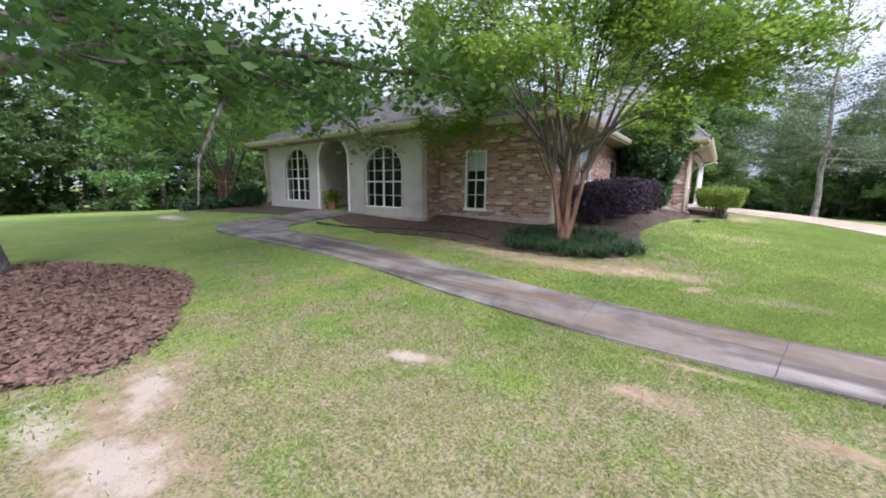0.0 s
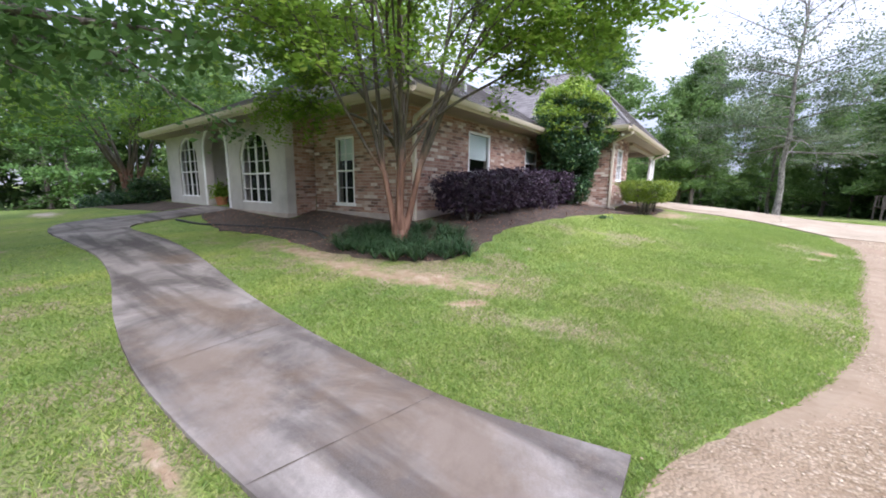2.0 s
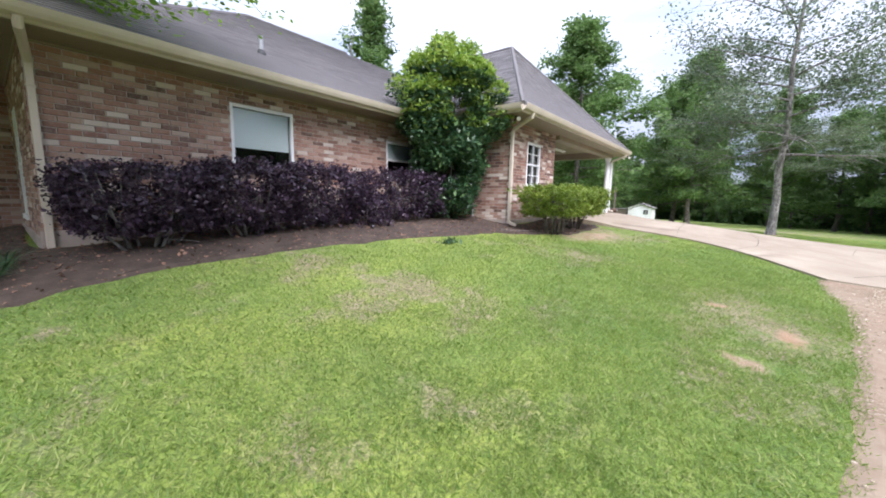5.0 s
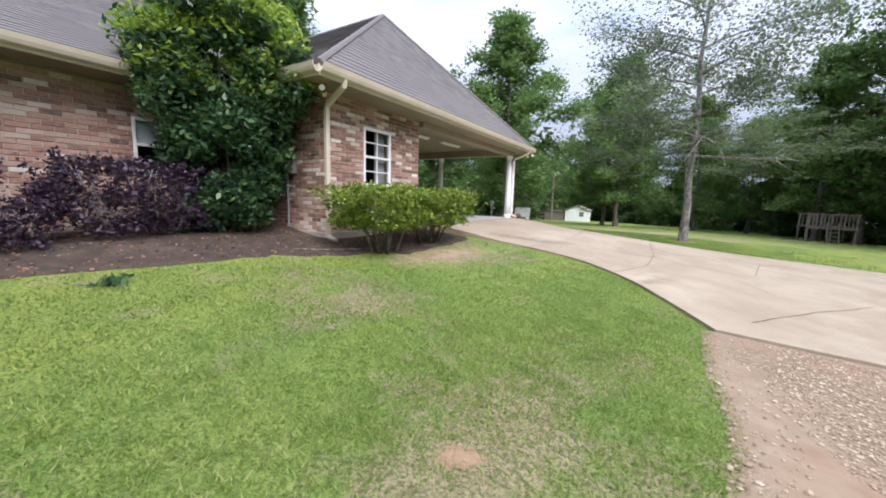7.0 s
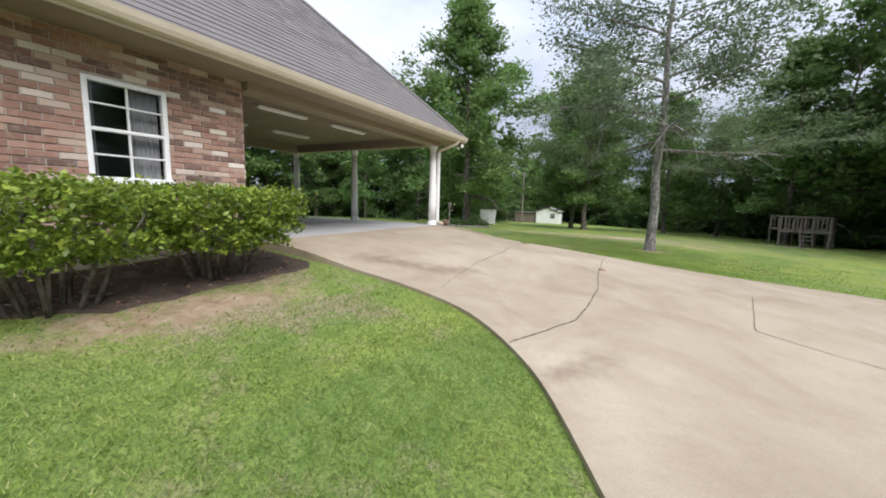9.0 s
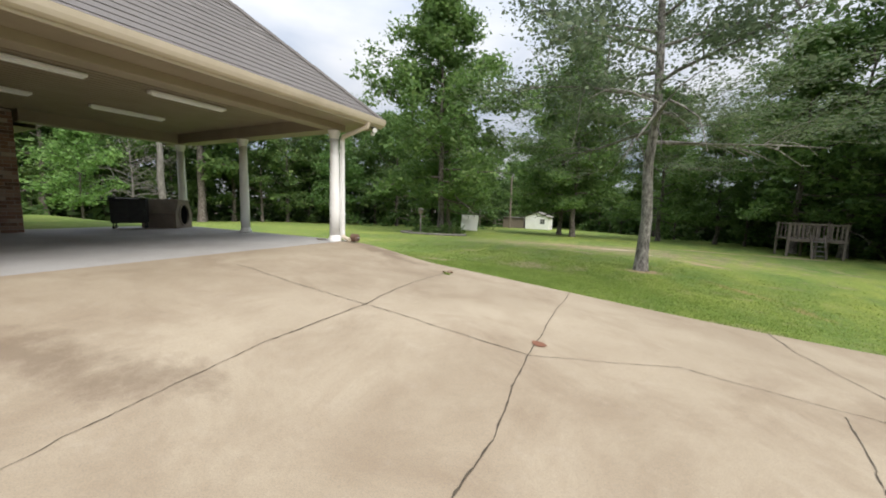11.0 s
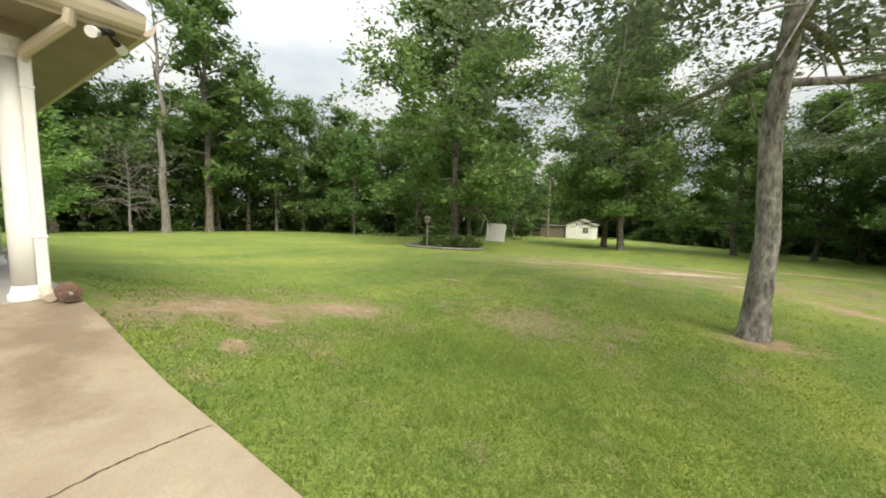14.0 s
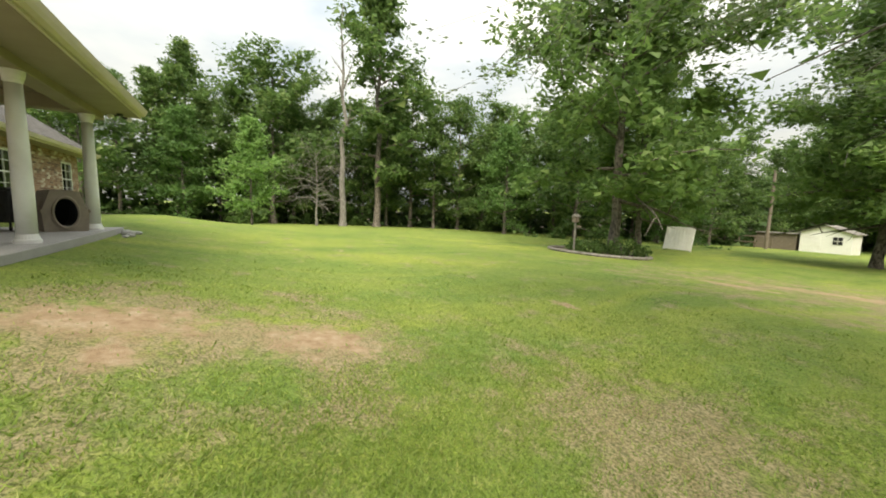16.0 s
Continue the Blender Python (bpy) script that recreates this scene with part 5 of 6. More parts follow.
def myrtle(seed, label, n_leaves, spread, top, split, stems, r0, boughs=()):
    """A crape myrtle: smooth stems that fan out from a short trunk, and a wide airy crown."""
    r = np.random.RandomState(seed)
    root = thing("crape_myrtle", (0, 0, 0), label, "tree", "crape myrtles")
    wood = Build()
    tips = []
    # a short flared foot, four main stems, and slim stems that fan out of each
    wood.tube([(0, 0, -0.2), (0, 0, 0.12), (0.0, 0, 0.35), (0, 0, split * 0.45)], [r0 * 1.35, r0 * 1.08, r0 * 0.95, r0 * 0.6], 12)
    fan = []
    for k in range(4):
        a = k * math.pi / 2 + 0.55 + r.uniform(-0.2, 0.2)
        f = np.array((math.cos(a), math.sin(a), 0))
        el = radians((75, 85, 81, 87)[k])
        d = np.array((f[0] * math.cos(el), f[1] * math.cos(el), math.sin(el)))
        q = path_of(f * r0 * 0.42 + (0, 0, 0.1), d, split * r.uniform(1.2, 1.5), 6, 0.03, r, 0.025)
        thick = r0 * (0.50, 0.66, 0.46, 0.52)[k]
        wood.tube(q, np.linspace(thick, thick * 0.72, 7), 9)
        for j in range(-(-stems // 4)):
            d2 = d + r.normal(0, 0.2, 3) + f * (0.3 if j == 0 else 0.1)
            fan.append((q[6] if j < 2 else q[r.randint(4, 7)], d2 / np.linalg.norm(d2), thick * (0.66 if j < 2 else r.uniform(0.3, 0.5))))
    for k, (base, d, rl) in enumerate(fan):
        L = top * r.uniform(0.55, 0.75)
        q = path_of(base, d, L, 8, 0.0 if k % 4 else -0.1, r, 0.05)
        wood.tube(q, np.linspace(rl, rl * 0.2, 9), 7, False)
        rl = r0 * 0.22
        for _ in range(7):
            s = r.uniform(0.48, 1.0)
            b = q[int(s * 8)]
            out = b - np.array((0, 0, b[2]))
            d2 = d * 0.5 + out / (np.linalg.norm(out) + 0.3) * 0.7 + r.normal(0, 0.4, 3)
            d2[2] = abs(d2[2]) * 0.8 + 0.1
            d2 /= np.linalg.norm(d2)
            q2 = path_of(b, d2, spread * r.uniform(0.34, 0.66), 6, -0.55, r, 0.10)
            wood.tube(q2, np.linspace(rl * 0.38, 0.007, 7), 5, False)
            tips += list(q2[2:])
            for _ in range(4):
                b2 = q2[r.randint(2, 7)]
                d3 = d2 + r.normal(0, 0.6, 3)
                d3[2] = max(d3[2], 0.0)
                d3 /= np.linalg.norm(d3)
                q3 = path_of(b2, d3, spread * r.uniform(0.16, 0.34), 5, -0.40, r, 0.13)
                wood.tube(q3, np.linspace(0.008, 0.003, 6), 4, False)
                tips += list(q3[1:]) * 2
    # long low boughs that hang out to the sides
    low = []
    for a, L in boughs:
        d = np.array((math.cos(radians(a)) * 0.8, math.sin(radians(a)) * 0.8, 0.62))
        q = path_of((0.1 * d[0], 0.1 * d[1], 1.9), d, L, 8, -0.55, r, 0.04)
        wood.tube(q, np.linspace(0.035, 0.008, 9), 6, False)
        for _ in range(16):
            b = q[r.randint(4, 9)]
            q3 = path_of(b, d * (1, 1, 0.0) + r.normal(0, 0.6, 3), r.uniform(0.5, 1.1), 5, -0.5, r, 0.13)
            wood.tube(q3, np.linspace(0.008, 0.003, 6), 4, False)
            low += list(q3[1:])
    wood.make("trunk", M_MYRTLE, root, "smooth cinnamon-brown peeling stems", True)
    P = np.array(tips)
    c = P[r.choice(len(P), n_leaves)] + r.normal(0, 1, (n_leaves, 3)) * np.array((0.20, 0.20, 0.085))
    c = c[(c[:, 2] > 2.35) & (r.uniform(0, 1, len(c)) < np.clip(1.2 - (c[:, 2] - 3.0) / 3.6, 0.3, 1))]
    if low:
        Q = np.array(low)
        m = 3000 * len(boughs)
        c = np.vstack([c, Q[r.choice(len(Q), m)] + r.normal(0, 1, (m, 3)) * np.array((0.13, 0.13, 0.06))])
    leaves("crown", c, 0.085, 0.045, M_L_MYRTLE, seed + 3, root, 0.75)
    return root


crape = myrtle(11, "crape myrtle with cinnamon trunk in a bed of strap-leaved grass", 76000, 3.7, 6.6, 1.25, 20, 0.145, ((-10, 3.9), (12, 4.1), (168, 3.6)))
place(crape, -5.1, -2.28, 20)
crape2 = myrtle(17, "crape myrtle beside the porch end of the house", 40000, 4.4, 6.2, 0.9, 12, 0.22)
place(crape2, -21.8, -2.5, 70)

oak = tree("oak_tree", "large spreading oak over a ring of bark mulch", 5, 10.5, 0.40, 2.6, 8.6, 28, M_BARK, M_L_OAK, 104000, 0.14, "round", (0.15, 1.1), -0.35, 6, 0.45, low=1.9)
place(oak, -12.0, -10.6, 40, 1.12)

yard = tree("yard_tree", "sparse grey-barked tree with bare drooping lower limbs", 23, 16.5, 0.168, 3.6, 4.2, 34, M_GREYBARK, M_L_GREY, 60000, 0.125, "round", (0.0, 1.15), -0.1, 8, 0.42, low=4.6, high=11.8, wander=0.07)
place(yard, 2.38, 22.4, 10)
bare = tree("yard_tree", "limbs", 77, 8.0, 0.034, 2.0, 5.2, 15, M_GREYBARK, M_L_GREY, 26000, 0.075, "round", (0.05, 0.25), -0.02, 14, 0.22, low=2.6, wander=0.04)
# its long lower limbs reach far out and nearly lose their leaves
for ch in list(bare.children):
    ch.parent = yard
    ch.name = "limb_whorl" if ch.name.startswith("trunk") else "lower_foliage"
    ch.matrix_local = Matrix.Translation((0, 0, 2.4)) @ Matrix.Diagonal((1, 1, 0.32, 1))
bpy.data.objects.remove(bare)

broad = tree("woodland_tree", "tall leafy woodland tree at the lawn's edge", 31, 19.0, 0.30, 3.0, 6.6, 22, M_BARK, M_L_WOOD, 8600, 0.40, "round", (0.1, 1.1), -0.2, 3, 0.55, inner=700, simple=True, group="woodland trees", sides=4)
tall = tree("woodland_tree", "tall narrow leafy woodland tree", 32, 24.0, 0.32, 5.0, 6.4, 26, M_BARK, M_L_WOOD, 8600, 0.40, "tall", (0.2, 1.1), -0.15, 3, 0.55, inner=700, simple=True, group="woodland trees", sides=4)
dense = tree("woodland_tree", "dense dark woodland tree with low branches", 33, 15.0, 0.24, 1.2, 6.0, 24, M_BARK, M_L_WOOD, 8600, 0.40, "round", (0.0, 1.0), -0.15, 3, 0.55, inner=700, simple=True, group="woodland trees", sides=4)
pale = tree("woodland_tree", "light green young woodland tree", 34, 11.0, 0.16, 1.0, 3.8, 26, M_BARK, M_L_FRESH, 9000, 0.26, "cone", (0.05, 0.9), -0.1, 4, 0.42, group="woodland trees", sides=3, simple=True)
pine = tree("pine_tree", "tall pine with open drooping boughs", 35, 22.0, 0.28, 5.0, 5.2, 28, M_BARK, M_L_WOOD, 9000, 0.30, "tall", (-0.1, 0.6), -0.1, 3, 0.5, group="pines", sides=3, simple=True)
near = tree("lawn_tree", "full leafy tree in a ringed bed on the lawn", 36, 16.5, 0.24, 2.4, 7.4, 36, M_BARK, M_L_LIGHT, 30000, 0.27, "tall", (0.0, 1.0), -0.3, 4, 0.45, low=2.5, inner=700, simple=True, group="lawn trees")
place(near, -11.9, 35.9, 30, 1.15)
again(near, -3.3, 47.0, 160, 1.08)
again(near, -5.0, 49.5, 250, 1.0)
again(near, 4.1, 51.0, 80, 0.85)
again(near, -14.0, 41.5, 100, 0.85)
for x, y, a, k in ((12.3, 45.0, 10, 0.95), (20.5, 31.0, 90, 1.2), (8.8, 52.0, 300, 0.72)):
    again(near, x, y, a, k)
place(pale, -28.6, 42.0, 0, 1.0)
sap = tree("sapling", "young light green sapling on the lawn", 41, 7.2, 0.07, 0.9, 2.4, 26, M_BARK, M_L_SAP, 7000, 0.20, "cone", (0.4, 1.1), -0.1, 5, 0.22)
place(sap, -27.5, 19.2, 0)
again(pale, -17.0, 52.0, 60, 0.8)
place(tall, -37.6, 31.6, 0, 1.15)
place(broad, 14.6, 44.0, 0, 0.85)
place(dense, -44.0, 22.0, 0, 1.1)
place(pine, 17.5, 36.0, 0, 1.1)
dead = tree("dead_tree", "tall leafless dead tree at the edge of the woods", 51, 22.0, 0.34, 9.0, 4.2, 9, M_PALE, None, 0, 0.1, "tall", (0.5, 1.1), 0.35, 3)
place(dead, -36.6, 27.7, 0)
brush = tree("dead_brush", "grey tangle of leafless vines and twigs", 52, 6.5, 0.10, 1.5, 3.6, 30, M_PALE, None, 0, 0.1, "round", (0.5, 1.0), -1.2, 7, category="bush")
place(brush, -35.3, 24.9, 0, 1.1)

KINDS = (broad, dense, tall, broad, dense, pine, broad)
EDGE = spline([(-33, -44), (-41, -28), (-43, -12), (-44, 4), (-46, 16), (-44, 26), (-39, 36), (-33, 46), (-25, 54), (-19, 64), (-17, 84), (-8, 86), (0, 70), (8, 60), (15, 50), (20, 42), (24, 30), (28, 14), (30, -6), (28, -30)], 80)
rw = np.random.RandomState(9)
for i, (x, y) in enumerate(EDGE[8:70]):
    t = KINDS[rw.randint(len(KINDS))]
    if x > 6:
        # the woods are younger and more open on this side
        if i % 4 == 3:
            continue
        t = (pale, pine, pale, broad)[rw.randint(4)]
    out = np.array((x + 5, y - 20))
    out /= np.linalg.norm(out)
    d = rw.uniform(0, 3.5)
    again(t, x + out[0] * d, y + out[1] * d, rw.uniform(0, 360), rw.uniform(0.6, 0.9) * (0.5 if -3 < x < 13 and y > 45 else 1.0) * ((1.5 if t == pale else 0.85) if x > 6 else 0.78 if -31 < x < -17 and y > 47 else 1.0))
    if i % 4 == 0 and x < 6:
        d = rw.uniform(6, 12)
        again(KINDS[rw.randint(3)], x + out[0] * d, y + out[1] * d, rw.uniform(0, 360), rw.uniform(0.75, 0.95))
for x, y, t, s in ((-40, -2, pale, 0.9), (-38, 8, dense, 0.7), (-39, -12, dense, 0.75), (-24, 47, dense, 0.8), (-20.5, 55, pale, 0.9), (6, 58, dense, 0.45), (18.5, 44, dense, 0.9), (11.0, 52, broad, 0.4), (-42, 14, pale, 1.0), (18.0, 38.5, broad, 0.85), (21.5, 27.0, tall, 0.8)):
    again(t, x, y, rw.uniform(0, 360), s)

# dark litter below the woods
away = EDGE - np.array((-5, 20))
away = away / np.linalg.norm(away, axis=1)[:, None]
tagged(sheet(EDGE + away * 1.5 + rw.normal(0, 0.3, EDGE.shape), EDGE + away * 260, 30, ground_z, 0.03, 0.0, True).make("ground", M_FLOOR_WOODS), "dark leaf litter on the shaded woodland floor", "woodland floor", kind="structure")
# undergrowth that closes the woods
E2 = EDGE + 0.0
c = []
for k in range(72000):
    i = rw.randint(len(E2))
    j = min(i + 1, len(E2) - 1)
    p = E2[i] + (E2[j] - E2[i]) * rw.uniform()
    out = np.array((p[0] + 5, p[1] - 20))
    out /= np.linalg.norm(out)
    h = rw.uniform(0, 1) ** 1.25 * (8.5 if not -3 < p[0] < 13 or p[1] < 45 else 5.0)
    p = p + out * (1.0 + rw.uniform(0, 6) + 0.12 * h + 1.2 * math.sin(i * 2.1)) + rw.normal(0, 0.5, 2)
    c.append((p[0], p[1], h))
for k in range(15000):
    i = rw.randint(len(E2))
    p = E2[i] + rw.normal(0, 0.8, 2)
    out = np.array((p[0] + 5, p[1] - 20))
    p = p + out / np.linalg.norm(out) * rw.uniform(3.5, 10)
    c.append((p[0], p[1], rw.uniform(0, 1.8)))
c = np.array(c)
c[:, 2] += ground_z(c[:, 0], c[:, 1])
under = leaves("undergrowth", c, 0.66, 0.5, M_L_UNDER, 91, None, 0.4, simple=True)
tagged(under, "dense dark green undergrowth below the woodland trees", "undergrowth", kind="stuff")


def shrub(name, label, at, half, z0, z1, n, leaf, mat, seed, group, stems=7, box=4.0, stem_mat=None, category="bush", wave=0.08, taper=0.0):
    """A clipped shrub: leaves in a thick rounded shell over bare stems."""
    r = np.random.RandomState(seed)
    x, y = at
    zg = gz(x, y)
    root = thing(name, (x, y, zg), label, category, group)
    for k in range(stems):
        wood = Build()
        a = 2 * math.pi * k / stems + r.uniform(-0.3, 0.3)
        px_, py_ = half[0] * 0.35 * math.cos(a) * r.uniform(0.4, 1), half[1] * 0.5 * math.sin(a) * r.uniform(0.4, 1)
        q = np.array([(x + px_ * 0.6, y + py_ * 0.6, zg - 0.05), (x + px_ + r.normal(0, 0.03), y + py_ + r.normal(0, 0.03), zg + (z0 - zg) * 0.8), (x + px_ * 1.7 + r.normal(0, 0.05), y + py_ * 1.5 + r.normal(0, 0.05), (z0 + z1) / 2), (x + px_ * 2.2, y + py_ * 1.7, z1 - 0.1)])
        wood.tube(q, [0.022, 0.018, 0.012, 0.005], 6)
        for _ in range(4):
            b = q[1] + (q[2] - q[1]) * r.uniform(-0.3, 0.8)
            wood.tube(path_of(b, r.normal(0, 1, 3) * (1, 1, 0.4) + (0, 0, 0.5), 0.4, 4, 0.3, r, 0.2), [0.009, 0.007, 0.006, 0.004, 0.003], 4, False)
        wood.make("stem", stem_mat or M_BARK, root, soft=True)
    # sprigs stand out of the shell by different lengths, with gaps between them
    sprigs = n // 20
    u = r.normal(0, 1, (sprigs, 3))
    s = (np.abs(u) ** box).sum(1) ** (1 / box)
    u = u / s[:, None]
    depth = 1 - np.abs(r.normal(0, 0.15, sprigs))
    bump = 1 + wave * np.sin(5 * u[:, 1] * half[1] + seed) * np.cos(4 * u[:, 2] + seed) + r.uniform(-0.05, 0.06, sprigs)
    k = (depth * bump)[:, None]
    slim = 1 - taper * np.clip((1 - u[:, 2]) / 2, 0, 1)
    hub = np.stack([u[:, 0] * half[0] * slim, u[:, 1] * half[1] * slim, u[:, 2] * (z1 - z0) / 2], 1) * k + np.array((0, 0, (z0 + z1) / 2 - zg))
    pick = r.randint(0, sprigs, n)
    c = hub[pick] + r.normal(0, leaf * 0.62, (n, 3)) + u[pick] * (r.normal(0, leaf * 0.6, n))[:, None]
    leaves("foliage", c, leaf, leaf * 0.55, mat, seed, root, 0.35)
    return root


PURPLE = "purple-leaved clipped hedge shrub against the brick wall"
for k, (y, hy, top) in enumerate(((-0.2, 0.85, 0.82), (1.05, 0.85, 0.94), (2.3, 0.9, 1.0), (4.65, 1.25, 1.04))):
    shrub("purple_shrub", PURPLE, (-4.85, y), (0.72, hy), 0.02 + 0.03 * k, top, 14000, 0.054, M_L_PURPLE, 61 + k, "purple hedge shrubs", 9, 5.0, M_PALE, wave=0.06, taper=0.18)
shrub("purple_shrub", "low purple shrub in a gap of the hedge", (-4.6, 3.2), (0.4, 0.42), -0.1, 0.5, 2500, 0.055, M_L_PURPLE, 69, "purple hedge shrubs")
for k, (y, hy) in enumerate(((7.15, 1.0), (8.58, 0.82))):
    shrub("box_shrub", "yellow-green clipped box hedge shrub under the window", (-2.42, y), (0.78, hy), 0.17, 0.80, 17000, 0.050, M_L_BOX, 71 + k, "clipped hedge shrubs", 13, 9.0, M_BARK, wave=0.03, taper=0.2)


def laurel_shrub(x, y, seed):
    """A tall shrub of leafy boughs, wide above and narrow at the foot."""
    r = np.random.RandomState(seed)
    zg = gz(x, y)
    root = thing("laurel_shrub", (x, y, zg), "tall glossy dark green shrub in the house corner", "bush")
    heights, widths = (0.25, 0.9, 1.6, 2.4, 3.2, 3.75, 4.1), (0.5, 0.66, 0.9, 1.2, 1.25, 0.85, 0.25)
    dark, young = [], []
    for k in range(86):
        h = r.uniform(0.3, 4.0)
        a = r.uniform(0, 2 * math.pi)
        reach = np.interp(h, heights, widths) * r.uniform(0.62, 1.02)
        mid = np.array((reach * 0.92 * math.cos(a), reach * 0.94 * math.sin(a), h - zg))
        size = r.uniform(0.24, 0.42)
        m = 620
        u = r.normal(0, 1, (m, 3))
        u /= np.linalg.norm(u, axis=1)[:, None]
        p = mid + u * size * np.clip(r.normal(0.9, 0.16, m), 0.3, 1.3)[:, None] * (1.0, 1.0, 0.8)
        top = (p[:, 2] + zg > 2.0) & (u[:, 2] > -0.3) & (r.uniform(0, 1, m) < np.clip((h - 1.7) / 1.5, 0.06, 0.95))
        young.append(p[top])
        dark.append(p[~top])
    for k in range(7):
        a = k * 0.9 + r.uniform(-0.3, 0.3)
        f = np.array((math.cos(a), math.sin(a), 0))
        wood = Build()
        q = np.array((x, y, zg)) + np.array([f * 0.15 - (0, 0, 0.08), f * 0.22 + (0, 0, 0.5), f * 0.4 + (0, 0, 1.6), f * 0.62 + (0, 0, 3.0)])
        wood.tube(q, [0.035, 0.03, 0.022, 0.008], 7)
        wood.make("stem", M_BARK, root, soft=True)
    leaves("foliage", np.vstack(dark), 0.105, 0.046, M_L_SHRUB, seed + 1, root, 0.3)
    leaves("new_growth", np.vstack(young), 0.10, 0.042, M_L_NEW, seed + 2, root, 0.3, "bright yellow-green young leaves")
    return root


laurel_shrub(-4.68, 5.85, 75)

# strap-leaved border grass round the crape myrtle
r = np.random.RandomState(81)
V, Fq = [], []
for k in range(150):
    a, d = r.uniform(0, 2 * math.pi), math.sqrt(r.uniform(0.03, 1))
    x, y = -5.0 + 1.55 * d * math.cos(a), -2.35 + 0.95 * d * math.sin(a)
    if y > -1.25 and x < -5.8:
        continue
    z = gz(x, y) + 0.02
    for b in range(26):
        t = r.uniform(0, 2 * math.pi)
        ln, up, w = r.uniform(0.25, 0.42), r.uniform(0.22, 0.36), r.uniform(0.005, 0.009)
        dx, dy = math.cos(t), math.sin(t)
        i0 = len(V)
        for s in (0.0, 0.4, 0.75, 1.0):
            h = up * (1.9 * s - 1.35 * s * s)
            ww = w * (1 - 0.8 * s)
            V += [(x + dx * ln * s - dy * ww, y + dy * ln * s + dx * ww, z + h), (x + dx * ln * s + dy * ww, y + dy * ln * s - dx * ww, z + h)]
        Fq += [(i0 + 2 * q, i0 + 2 * q + 1, i0 + 2 * q + 3, i0 + 2 * q + 2) for q in range(3)]
tagged(new("border_grass", raw_mesh("border_grass", V, Fq, M_L_STRAP)), "dark green strap-leaved border grass round a trunk", "ground cover", kind="stuff")

# ---- grass, litter, gravel ----
def inside(poly, x, y):
    poly = np.asarray(poly)[:, :2]
    res = np.zeros(len(x), bool)
    for (x0, y0), (x1, y1) in zip(poly, np.roll(poly, -1, 0)):
        hit = (y0 > y) != (y1 > y)
        res ^= hit & (x < (x1 - x0) * (y - y0) / (y1 - y0 + 1e-12) + x0)
    return res


POLYS = [np.vstack([WALK_L, WALK_R[::-1]]), np.vstack([DRIVE_LOW, DRIVE_HIGH[::-1]]), np.vstack([GRAVEL_L + np.array((0.13, 0.0)), GRAVEL_R[::-1]]), np.vstack([BED_A, BED_B[::-1]]), ring,
         np.array([(-30, -1.9), (-5.9, -1.9), (-5.9, 6.9), (-3.5, 6.9), (-3.4, 16.35), (-30, 16.35)])]
LINE = spline([(-3.6, -9.2), (-2.6, -7.9), (-1.6, -6.5), (-0.8, -4.5), (0.0, -2.0), (0.6, 1.0), (0.8, 4.5), (0.9, 7.5), (1.4, 16.8), (0.3, 18.5), (-1.5, 20.0)], 120)
n = 820000
# blades stand in small tussocks
knots = n // 16
reach = r.uniform(0.5, 3.6, knots)
heart = LINE[r.randint(0, len(LINE), knots)] + r.normal(0, 1, (knots, 2)) * reach[:, None]
pick = r.randint(0, knots, n)
xy = heart[pick] + r.normal(0, 1, (n, 2)) * (0.026 + 0.05 * (reach[pick] - 0.5))[:, None]
x, y = xy[:, 0], xy[:, 1]
dist = np.full(n, 99.0)
for q in LINE[::3]:
    dist = np.minimum(dist, np.hypot(x - q[0], y - q[1]))
keep = (y > -11.5) & (y < 28)
for poly in POLYS:
    keep &= ~inside(poly, x, y)
for p in PATCHES:
    b = blob(x, y, p)
    keep &= r.uniform(0, 1, n) < np.clip((b - 0.55) / 0.8, 0.1, 1)
for p in THIN:
    keep &= r.uniform(0, 1, n) < np.clip(blob(x, y, p), 0.26, 1)
x, y, dist = x[keep], y[keep], dist[keep]
n = len(x)
z = ground_z(x, y)
a = r.uniform(0, 2 * math.pi, n)
h = np.clip(r.normal(0.025, 0.009, n), 0.008, 0.055)
w = r.uniform(0.0026, 0.0056, n) * (1 + dist * 0.28)
tilt = r.uniform(0.5, 1.8, n) * h
b = r.uniform(0, 2 * math.pi, n)
V = np.stack([np.stack([x - np.cos(a) * w, y - np.sin(a) * w, z - 0.004], 1), np.stack([x + np.cos(a) * w, y + np.sin(a) * w, z - 0.004], 1), np.stack([x + np.cos(b) * tilt, y + np.sin(b) * tilt, z + h], 1)], 1).reshape(-1, 3)
tagged(new("grass", raw_mesh("grass", V, np.arange(3 * n).reshape(n, 3), M_BLADE)), "short mown green lawn grass with dry blades", "grass", kind="stuff")

# dry leaves and bark chips
def scatter(name, poly, count, size, mat, label, seed, lift=0.03):
    q = np.random.RandomState(seed)
    lo, hi = np.min(poly, 0), np.max(poly, 0)
    px_, py_ = q.uniform(lo[0], hi[0], count * 4), q.uniform(lo[1], hi[1], count * 4)
    ok = inside(poly, px_, py_)
    px_, py_ = px_[ok][:count], py_[ok][:count]
    ob = leaves(name, np.stack([px_, py_, ground_z(px_, py_) + lift + q.uniform(0, 0.012, len(px_))], 1), size, size * 0.6, mat, seed, None, 0.92)
    return tagged(ob, label, "leaf litter", kind="stuff")


